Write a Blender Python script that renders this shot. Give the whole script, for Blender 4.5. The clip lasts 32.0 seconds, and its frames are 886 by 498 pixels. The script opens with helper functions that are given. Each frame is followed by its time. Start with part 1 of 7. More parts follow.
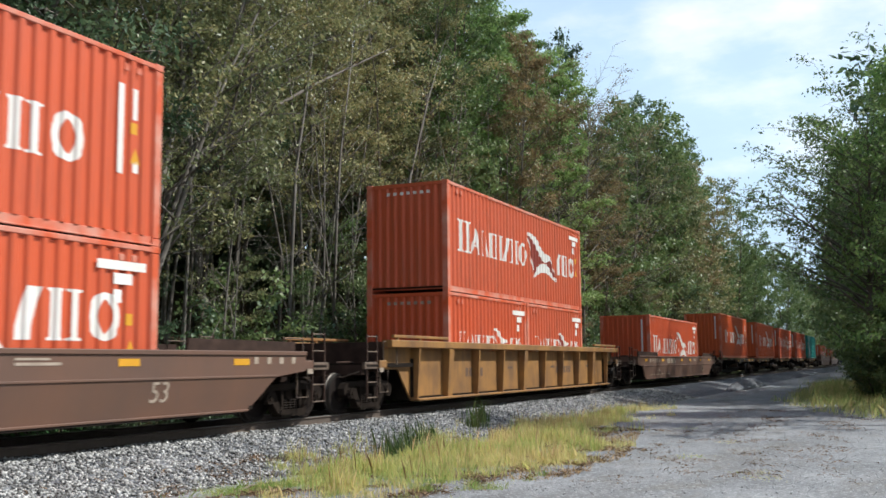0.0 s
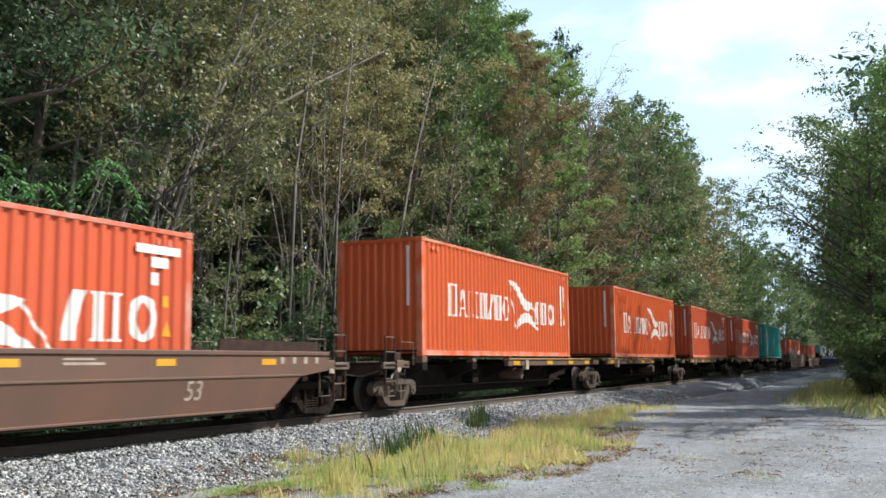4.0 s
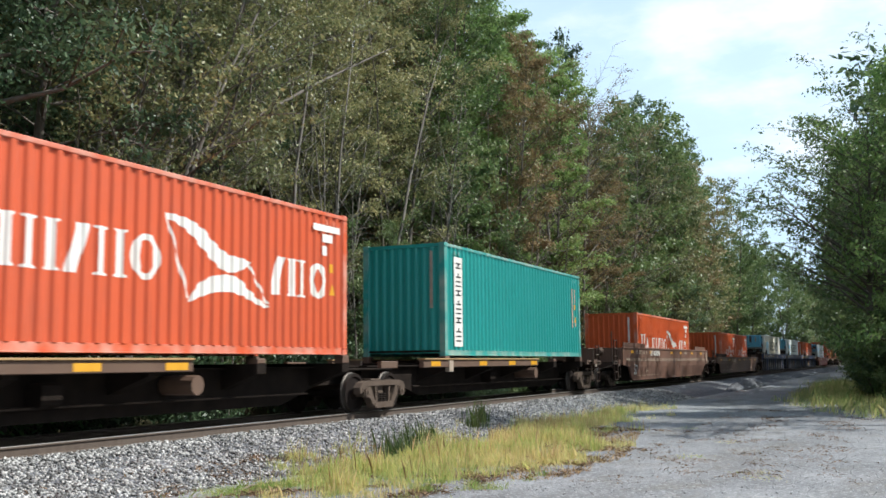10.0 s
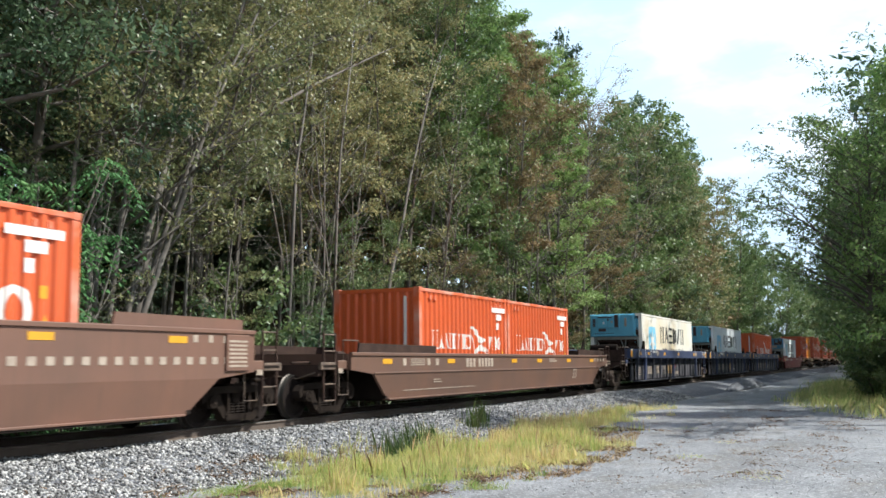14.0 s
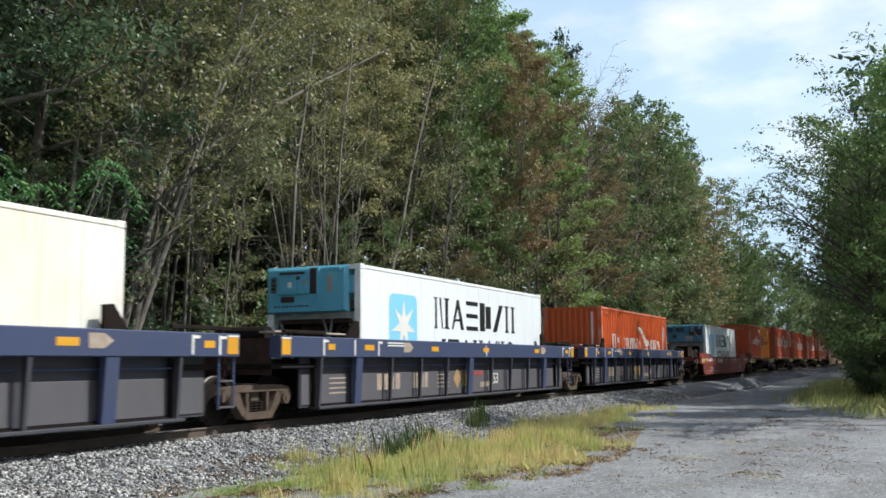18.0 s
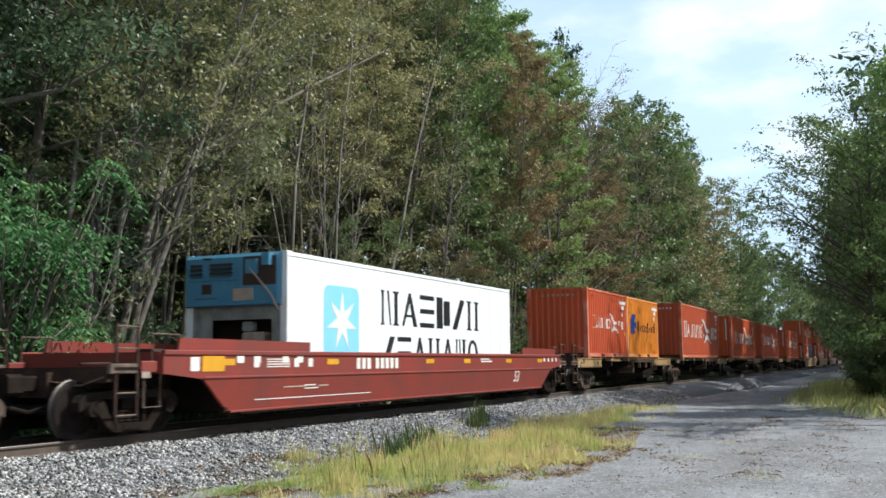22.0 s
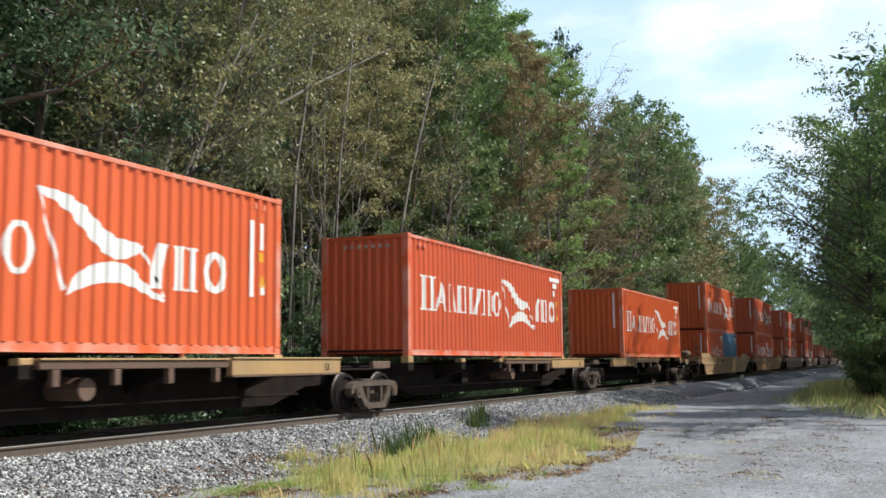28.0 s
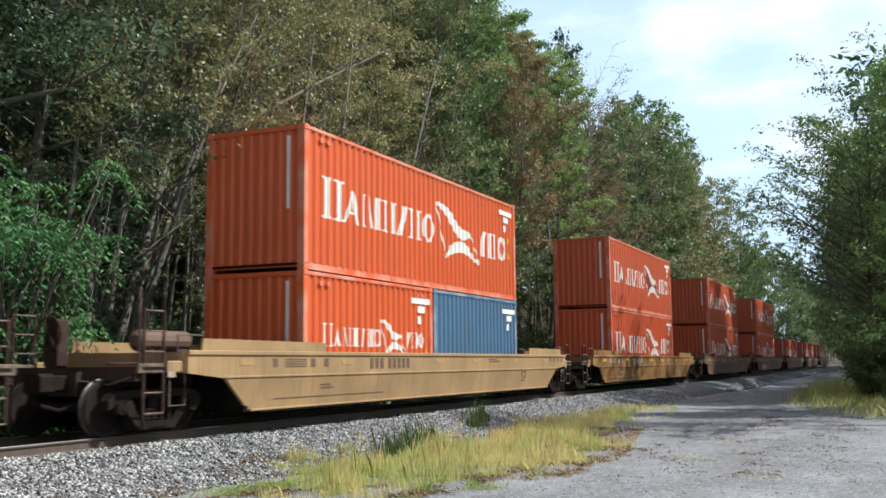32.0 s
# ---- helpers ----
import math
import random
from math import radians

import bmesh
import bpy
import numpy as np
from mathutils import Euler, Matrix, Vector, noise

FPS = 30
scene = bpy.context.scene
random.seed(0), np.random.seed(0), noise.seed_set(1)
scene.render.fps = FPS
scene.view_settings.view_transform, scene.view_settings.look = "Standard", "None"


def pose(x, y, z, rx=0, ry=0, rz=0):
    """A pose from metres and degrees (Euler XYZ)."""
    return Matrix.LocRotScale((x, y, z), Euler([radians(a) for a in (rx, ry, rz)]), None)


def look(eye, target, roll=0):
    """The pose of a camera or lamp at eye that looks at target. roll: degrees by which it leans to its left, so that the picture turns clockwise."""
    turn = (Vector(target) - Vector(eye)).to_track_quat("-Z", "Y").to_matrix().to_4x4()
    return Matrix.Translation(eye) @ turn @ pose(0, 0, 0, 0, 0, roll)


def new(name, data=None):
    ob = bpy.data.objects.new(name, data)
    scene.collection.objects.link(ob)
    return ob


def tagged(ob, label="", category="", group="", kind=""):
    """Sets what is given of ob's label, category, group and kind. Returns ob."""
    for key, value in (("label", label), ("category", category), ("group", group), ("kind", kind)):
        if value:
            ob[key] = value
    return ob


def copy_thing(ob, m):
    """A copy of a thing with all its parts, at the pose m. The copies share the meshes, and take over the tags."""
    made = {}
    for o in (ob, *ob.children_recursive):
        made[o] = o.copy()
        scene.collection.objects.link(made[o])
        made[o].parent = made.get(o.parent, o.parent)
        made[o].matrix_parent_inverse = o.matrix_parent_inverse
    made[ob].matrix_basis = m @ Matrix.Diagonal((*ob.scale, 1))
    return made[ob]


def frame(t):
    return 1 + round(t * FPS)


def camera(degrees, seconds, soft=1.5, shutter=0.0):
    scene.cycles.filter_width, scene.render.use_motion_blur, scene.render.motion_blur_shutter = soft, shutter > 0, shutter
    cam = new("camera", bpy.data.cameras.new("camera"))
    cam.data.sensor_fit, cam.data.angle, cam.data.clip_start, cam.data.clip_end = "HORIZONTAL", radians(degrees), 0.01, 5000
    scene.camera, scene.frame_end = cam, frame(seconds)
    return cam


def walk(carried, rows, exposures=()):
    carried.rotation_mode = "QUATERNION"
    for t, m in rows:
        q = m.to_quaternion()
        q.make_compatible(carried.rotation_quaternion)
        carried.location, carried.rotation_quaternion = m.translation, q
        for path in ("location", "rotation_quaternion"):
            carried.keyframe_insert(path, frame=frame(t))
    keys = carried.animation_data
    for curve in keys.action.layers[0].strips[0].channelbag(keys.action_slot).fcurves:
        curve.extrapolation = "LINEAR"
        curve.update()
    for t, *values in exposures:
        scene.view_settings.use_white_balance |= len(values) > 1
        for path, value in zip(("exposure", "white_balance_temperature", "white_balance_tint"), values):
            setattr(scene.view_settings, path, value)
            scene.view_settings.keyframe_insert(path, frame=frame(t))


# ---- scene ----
import itertools

# ---------------------------------------------------------------- camera
EYE = (0.0, 0.0, 1.077)
cam = camera(47.927, 32.0, soft=1.6, shutter=0.2)
AIM = (EYE[0] + math.cos(radians(24.424)) * 10, EYE[1] + math.sin(radians(24.424)) * 10, EYE[2] + math.tan(radians(6.547)) * 10)
STAND = look(EYE, AIM, -0.558)
# the clip's camera opens up for dark loads and closes down for white ones
EXPOSURE = ((0.0, 0.21), (1.0, 0.2), (2.0, 0.3), (3.0, 0.52), (6.0, 0.3), (9.0, 0.31), (10.0, 0.35), (11.0, 0.52), (12.0, 0.58), (13.0, 0.5), (14.0, 0.6), (17.0, 0.18), (18.0, 0.15), (19.0, 0.08), (20.0, 0.4), (21.0, 0.4), (22.0, 0.3), (23.0, 0.05), (24.0, 0.44), (25.0, 0.4), (28.0, 0.33), (30.0, 0.4), (31.0, 0.3), (32.0, 0.35))
walk(cam, [(0.0, STAND), (32.0, STAND)], exposures=[(t, k, 6300, 9) for t, k in EXPOSURE])

# ---------------------------------------------------------------- light
SUN_EL, SUN_AZ = 50.0, -64.0      # degrees; the bearing is counted from +x towards +y
world = bpy.data.worlds.new("sky")
scene.world = world
world.use_nodes = True
wn, wl = world.node_tree.nodes, world.node_tree.links
wn.clear()
sky = wn.new("ShaderNodeTexSky")
sky.sky_type, sky.sun_disc = "NISHITA", False
sky.sun_elevation, sky.sun_rotation = radians(SUN_EL), radians(90 - SUN_AZ)
sky.air_density, sky.dust_density, sky.ozone_density = 1.0, 0.6, 1.5
geo_in = wn.new("ShaderNodeTexCoord")
stretch = wn.new("ShaderNodeMapping")
stretch.inputs["Scale"].default_value = (1.0, 1.0, 2.6)
stretch.inputs["Rotation"].default_value = (0.1, 0.15, 0.4)
cloud = wn.new("ShaderNodeTexNoise")
cloud.inputs["Scale"].default_value, cloud.inputs["Detail"].default_value, cloud.inputs["Roughness"].default_value = 3.2, 8.0, 0.55
band = wn.new("ShaderNodeValToRGB")
band.color_ramp.elements[0].position, band.color_ramp.elements[1].position = 0.34, 0.62
band.color_ramp.elements[0].color, band.color_ramp.elements[1].color = (0.72, 0.72, 0.72, 1), (0.96, 0.96, 0.96, 1)
cloudmix = wn.new("ShaderNodeMixRGB")
haze = wn.new("ShaderNodeMixRGB")
haze.inputs[1].default_value, haze.inputs[2].default_value = (7.7, 9.9, 12.2, 1), (11.9, 12.1, 12.5, 1)
puffs = wn.new("ShaderNodeValToRGB")
puffs.color_ramp.elements[0].position, puffs.color_ramp.elements[1].position = 0.44, 0.60
back = wn.new("ShaderNodeBackground")
back.inputs["Strength"].default_value = 0.09
wout = wn.new("ShaderNodeOutputWorld")
wl.new(geo_in.outputs["Generated"], stretch.inputs["Vector"])
wl.new(stretch.outputs["Vector"], cloud.inputs["Vector"])
wl.new(cloud.outputs["Fac"], band.inputs["Fac"])
# the haze thins out towards the zenith
updown = wn.new("ShaderNodeSeparateXYZ")
thin = wn.new("ShaderNodeMapRange")
thin.inputs[1].default_value, thin.inputs[2].default_value, thin.inputs[3].default_value, thin.inputs[4].default_value = 0.25, 0.75, 1.0, 0.3
veil = wn.new("ShaderNodeMath")
veil.operation = "MULTIPLY"
wl.new(geo_in.outputs["Generated"], updown.inputs[0])
wl.new(updown.outputs["Z"], thin.inputs[0])
wl.new(thin.outputs[0], veil.inputs[0])
wl.new(band.outputs["Color"], veil.inputs[1])
wl.new(veil.outputs[0], cloudmix.inputs[0])
wl.new(cloud.outputs["Fac"], puffs.inputs["Fac"])
wl.new(puffs.outputs["Color"], haze.inputs[0])
wl.new(haze.outputs["Color"], cloudmix.inputs[2])
wl.new(sky.outputs["Color"], cloudmix.inputs[1])
wl.new(cloudmix.outputs["Color"], back.inputs["Color"])
wl.new(back.outputs["Background"], wout.inputs["Surface"])
sun = new("sun", bpy.data.lights.new("sun", "SUN"))
sun.data.energy, sun.data.angle, sun.data.color = 5.0, radians(0.5), (0.98, 0.958, 0.88)
sv = Vector((math.cos(radians(SUN_EL)) * math.cos(radians(SUN_AZ)), math.cos(radians(SUN_EL)) * math.sin(radians(SUN_AZ)), math.sin(radians(SUN_EL))))
sun.matrix_world = look(sv * 200, (0, 0, 0))

# ---------------------------------------------------------------- materials
def material(name, colour, rough=0.6, metal=0.0, second=None, scale=3.0, fine=40.0, amount=0.5, bump=0.15, streak=0.0,
             dirt=None, dirt_amount=0.0, spread=0.0, spec=0.5, island=0.0):
    """Painted or natural surface: base colour, a second tone at a large scale, fine grain, vertical streaks and dirt."""
    m = bpy.data.materials.new(name)
    m.use_nodes = True
    n, l = m.node_tree.nodes, m.node_tree.links
    b = n["Principled BSDF"]
    b.inputs["Roughness"].default_value, b.inputs["Metallic"].default_value = rough, metal
    b.inputs["Specular IOR Level"].default_value = spec
    co = n.new("ShaderNodeTexCoord")
    big = n.new("ShaderNodeTexNoise")
    big.inputs["Scale"].default_value, big.inputs["Detail"].default_value = scale, 6
    l.new(co.outputs["Object"], big.inputs["Vector"])
    mix = n.new("ShaderNodeMixRGB")
    mix.name = "base_mix"
    mix.inputs[1].default_value = (*colour, 1)
    mix.inputs[2].default_value = (*(second or [c * 0.72 for c in colour]), 1)
    ramp = n.new("ShaderNodeMapRange")
    ramp.inputs[1].default_value, ramp.inputs[2].default_value = 0.35, 0.68
    ramp.inputs[4].default_value = amount
    l.new(big.outputs["Fac"], ramp.inputs[0])
    l.new(ramp.outputs[0], mix.inputs[0])
    last = mix
    small = n.new("ShaderNodeTexNoise")
    small.inputs["Scale"].default_value, small.inputs["Detail"].default_value = fine, 5
    l.new(co.outputs["Object"], small.inputs["Vector"])
    if streak or dirt:
        mp = n.new("ShaderNodeMapping")
        mp.inputs["Scale"].default_value = (6.0, 6.0, 0.5) if streak else (1.2, 1.2, 1.2)
        st = n.new("ShaderNodeTexNoise")
        st.inputs["Scale"].default_value, st.inputs["Detail"].default_value = 1.6, 7
        l.new(co.outputs["Object"], mp.inputs["Vector"])
        l.new(mp.outputs[0], st.inputs["Vector"])
        r2 = n.new("ShaderNodeMapRange")
        r2.inputs[1].default_value, r2.inputs[2].default_value = 0.52, 0.8
        r2.inputs[4].default_value = dirt_amount or streak
        l.new(st.outputs["Fac"], r2.inputs[0])
        mx = n.new("ShaderNodeMixRGB")
        mx.inputs[2].default_value = (*(dirt or (0.08, 0.06, 0.05)), 1)
        l.new(last.outputs[0], mx.inputs[1])
        l.new(r2.outputs[0], mx.inputs[0])
        last = mx
    if spread or island:
        hs = n.new("ShaderNodeHueSaturation")
        r3 = n.new("ShaderNodeMapRange")
        k = max(spread, island)
        r3.inputs[3].default_value, r3.inputs[4].default_value = 1 - k, 1 + k
        src = n.new("ShaderNodeNewGeometry").outputs["Random Per Island"] if island else n.new("ShaderNodeObjectInfo").outputs["Random"]
        l.new(src, r3.inputs[0])
        l.new(r3.outputs[0], hs.inputs["Value"])
        l.new(last.outputs[0], hs.inputs["Color"])
        last = hs
    l.new(last.outputs[0], b.inputs["Base Color"])
    if bump:
        bp = n.new("ShaderNodeBump")
        bp.inputs["Strength"].default_value, bp.inputs["Distance"].default_value = bump, 0.02
        l.new(small.outputs["Fac"], bp.inputs["Height"])
        l.new(bp.outputs[0], b.inputs["Normal"])
    return m


def leaf_material(name, colours, through_light=0.35):
    """Leaves: the tone varies from leaf to leaf and from plant to plant, and some light passes through the blade."""
    m = bpy.data.materials.new(name)
    m.use_nodes = True
    n, l = m.node_tree.nodes, m.node_tree.links
    b = n["Principled BSDF"]
    b.inputs["Roughness"].default_value = 0.46
    b.inputs["Specular IOR Level"].default_value = 0.42
    isl = n.new("ShaderNodeNewGeometry")
    ob = n.new("ShaderNodeObjectInfo")
    ramp = n.new("ShaderNodeValToRGB")
    ramp.color_ramp.elements[0].color = (*colours[0], 1)
    ramp.color_ramp.elements[1].color = (*colours[-1], 1)
    for i, c in enumerate(colours[1:-1]):
        e = ramp.color_ramp.elements.new((i + 1) / (len(colours) - 1))
        e.color = (*c, 1)
    co = n.new("ShaderNodeTexCoord")
    nz = n.new("ShaderNodeTexNoise")
    nz.inputs["Scale"].default_value, nz.inputs["Detail"].default_value = 0.45, 2
    l.new(co.outputs["Object"], nz.inputs["Vector"])
    a1 = n.new("ShaderNodeMath"); a1.operation = "MULTIPLY_ADD"
    a1.inputs[1].default_value, a1.inputs[2].default_value = 0.55, -0.36
    l.new(isl.outputs["Random Per Island"], a1.inputs[0])
    a2 = n.new("ShaderNodeMath"); a2.operation = "MULTIPLY_ADD"
    a2.inputs[1].default_value = 1.1
    l.new(nz.outputs["Fac"], a2.inputs[0])
    l.new(a1.outputs[0], a2.inputs[2])
    a3 = n.new("ShaderNodeMath"); a3.operation = "MULTIPLY_ADD"
    a3.inputs[1].default_value, a3.use_clamp = 0.3, True
    l.new(ob.outputs["Random"], a3.inputs[0])
    l.new(a2.outputs[0], a3.inputs[2])
    l.new(a3.outputs[0], ramp.inputs[0])
    l.new(ramp.outputs[0], b.inputs["Base Color"])
    tr = n.new("ShaderNodeBsdfTranslucent")
    l.new(ramp.outputs[0], tr.inputs["Color"])
    mx = n.new("ShaderNodeMixShader")
    mx.inputs[0].default_value = through_light
    out = n["Material Output"]
    l.new(b.outputs[0], mx.inputs[1])
    l.new(tr.outputs[0], mx.inputs[2])
    l.new(mx.outputs[0], out.inputs["Surface"])
    return m


RUSTY = (0.16, 0.07, 0.035)
ORANGE = {
    "a": material("orange_paint", (0.62, 0.102, 0.022), 0.45, second=(0.55, 0.098, 0.028), scale=0.7, bump=0.08, streak=0.4, dirt=(0.30, 0.07, 0.03)),
    "b": material("red_orange_paint", (0.57, 0.088, 0.025), 0.5, second=(0.50, 0.09, 0.038), scale=0.7, bump=0.08, streak=0.5, dirt=(0.27, 0.06, 0.03)),
    "c": material("faded_red_paint", (0.56, 0.095, 0.032), 0.55, second=(0.50, 0.10, 0.045), scale=0.9, bump=0.08, streak=0.5, dirt=RUSTY),
}
TEAL = material("teal_paint", (0.012, 0.27, 0.245), 0.45, second=(0.02, 0.30, 0.28), scale=0.7, bump=0.05, streak=0.2, dirt=(0.01, 0.13, 0.11))
AMBER = material("amber_paint", (0.80, 0.27, 0.025), 0.5, second=(0.70, 0.22, 0.03), scale=0.8, bump=0.05, streak=0.25, dirt=(0.4, 0.12, 0.02))
SLATE = material("slate_blue_paint", (0.065, 0.15, 0.25), 0.5, second=(0.08, 0.14, 0.20), scale=0.8, bump=0.05, streak=0.25)
WHITE = material("reefer_white", (0.79, 0.82, 0.84), 0.4, second=(0.75, 0.77, 0.77), scale=0.6, bump=0.02, streak=0.12, dirt=(0.5, 0.42, 0.3))
CREAM = material("yellowed_white", (0.80, 0.78, 0.71), 0.45, second=(0.80, 0.60, 0.32), scale=0.45, amount=0.75, bump=0.02, streak=0.25, dirt=(0.55, 0.36, 0.15))
DECAL = material("white_marking", (0.76, 0.74, 0.70), 0.55, second=(0.62, 0.57, 0.51), scale=2.0, bump=0.0)
# dark print, and the painted shade inside slots, louvres and pockets
OUTLINE = material("dark_mark_and_slot_shade", (0.05, 0.025, 0.02), 0.5, bump=0.0)
BLACKMARK = material("black_marking", (0.012, 0.012, 0.014), 0.45, bump=0.0)
NAVYMARK = material("navy_marking", (0.02, 0.05, 0.25), 0.45, bump=0.0)
SKYMARK = material("light_blue_marking", (0.22, 0.58, 0.80), 0.45, second=(0.3, 0.62, 0.8), scale=1.5, bump=0.0)
YELLOWMARK = material("yellow_reflector", (0.68, 0.33, 0.02), 0.4, bump=0.0)
PALEMARK = material("faded_marking", (0.42, 0.34, 0.27), 0.6, second=(0.20, 0.145, 0.11), scale=6, bump=0.0)
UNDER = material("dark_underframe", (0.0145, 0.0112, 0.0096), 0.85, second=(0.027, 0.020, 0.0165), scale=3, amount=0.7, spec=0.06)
BROWN = material("brown_car_paint", (0.138, 0.068, 0.043), 0.6, second=(0.098, 0.056, 0.041), scale=0.8, amount=0.8, streak=0.5, dirt=(0.10, 0.06, 0.045), bump=0.06)
RED = material("red_car_paint", (0.235, 0.034, 0.022), 0.55, second=(0.16, 0.036, 0.028), scale=1.2, amount=0.8, streak=0.5, dirt=(0.13, 0.04, 0.03), bump=0.06)
YELLOW = material("yellow_car_paint", (0.31, 0.15, 0.04), 0.65, second=(0.15, 0.075, 0.032), scale=1.5, amount=0.85, streak=0.8, dirt=(0.12, 0.07, 0.04), bump=0.06)
NAVY = material("navy_car_paint", (0.036, 0.052, 0.120), 0.55, second=(0.050, 0.058, 0.092), scale=0.8, streak=0.3, dirt=(0.07, 0.06, 0.06), bump=0.06)
GREYPANEL = material("grey_panel_and_rib_shade", (0.035, 0.037, 0.05), 0.7, second=(0.05, 0.048, 0.055), scale=0.9, streak=0.35, dirt=(0.08, 0.07, 0.06), bump=0.06)
TANYELLOW = material("faded_yellow_car_paint", (0.37, 0.23, 0.105), 0.65, second=(0.235, 0.145, 0.07), scale=0.9, amount=0.85, streak=0.7, dirt=(0.16, 0.10, 0.05), bump=0.06)
WARMBROWN = material("red_brown_car_paint", (0.172, 0.084, 0.056), 0.6, second=(0.125, 0.068, 0.048), scale=0.8, amount=0.8, streak=0.5, dirt=(0.11, 0.065, 0.045), bump=0.06)
PLATE = material("grey_mauve_plate", (0.098, 0.093, 0.105), 0.65, second=(0.07, 0.066, 0.074), scale=1.2, streak=0.4, dirt=(0.08, 0.07, 0.065), bump=0.06)
SPINE_TAN = material("tan_beam_paint", (0.40, 0.245, 0.10), 0.6, second=(0.27, 0.18, 0.10), scale=1.2, streak=0.5, dirt=(0.14, 0.09, 0.06), bump=0.06)
SPINE_BROWN = material("worn_brown_beam", (0.105, 0.058, 0.038), 0.7, second=(0.15, 0.092, 0.06), scale=1.2, streak=0.5, dirt=(0.07, 0.05, 0.04), bump=0.06)
TRUCKM = material("dusty_cast_steel", (0.085, 0.062, 0.048), 0.85, second=(0.145, 0.11, 0.088), scale=5, bump=0.3, spec=0.12)
WHEELM = material("wheel_steel", (0.016, 0.012, 0.011), 0.85, second=(0.032, 0.024, 0.02), scale=6, bump=0.1, spec=0.08)
TREAD = material("polished_tread", (0.10, 0.088, 0.078), 0.5, metal=0.7, bump=0.0)
REEFCYAN = material("cooling_unit_cyan", (0.13, 0.42, 0.56), 0.45, second=(0.10, 0.33, 0.46), scale=2.5, streak=0.5, dirt=(0.05, 0.12, 0.17))
FADEDRED = material("faded_red_mark", (0.30, 0.05, 0.05), 0.6, second=(0.18, 0.06, 0.06), scale=6, bump=0.0)
REEFBLUE = material("cooling_unit_blue", (0.06, 0.21, 0.33), 0.5, second=(0.10, 0.26, 0.36), scale=2.5, streak=0.5, dirt=(0.05, 0.10, 0.14))
WEATHERED = material("stained_grey_metal", (0.30, 0.32, 0.30), 0.7, second=(0.16, 0.16, 0.14), scale=3.0, amount=0.8, streak=0.6, dirt=(0.10, 0.08, 0.06), bump=0.08)
FIELD = material("maroon_marking", (0.23, 0.032, 0.018), 0.55, second=(0.30, 0.05, 0.03), scale=1.5, bump=0.0)
RAILTOP = material("rail_head", (0.55, 0.53, 0.50), 0.28, metal=0.85, second=(0.4, 0.36, 0.33), scale=8, bump=0.02)
RAILSIDE = material("rusty_rail", (0.085, 0.062, 0.048), 0.9, second=(0.13, 0.10, 0.08), scale=9, bump=0.3)
TIEWOOD = material("weathered_tie", (0.05, 0.038, 0.03), 0.9, second=(0.10, 0.08, 0.065), scale=5, bump=0.5, spread=0.25)
# tan of the side plates; on rungs and rails the paleness is painted sunlight
TANSTEEL = material("tan_and_sunlit_steel", (0.17, 0.115, 0.08), 0.7, second=(0.06, 0.042, 0.034), scale=5, amount=0.9, bump=0.1)
# darker copy of the truck steel; the shade under the well cars is in its colour
DARKCAST = material("shaded_dark_cast_steel", (0.014, 0.010, 0.008), 0.85, second=(0.036, 0.026, 0.02), scale=5, bump=0.3, spec=0.08)
ENDGEAR = material("grimy_end_gear", (0.035, 0.022, 0.018), 0.85, second=(0.07, 0.042, 0.032), scale=4, amount=0.8, bump=0.2, spec=0.12)

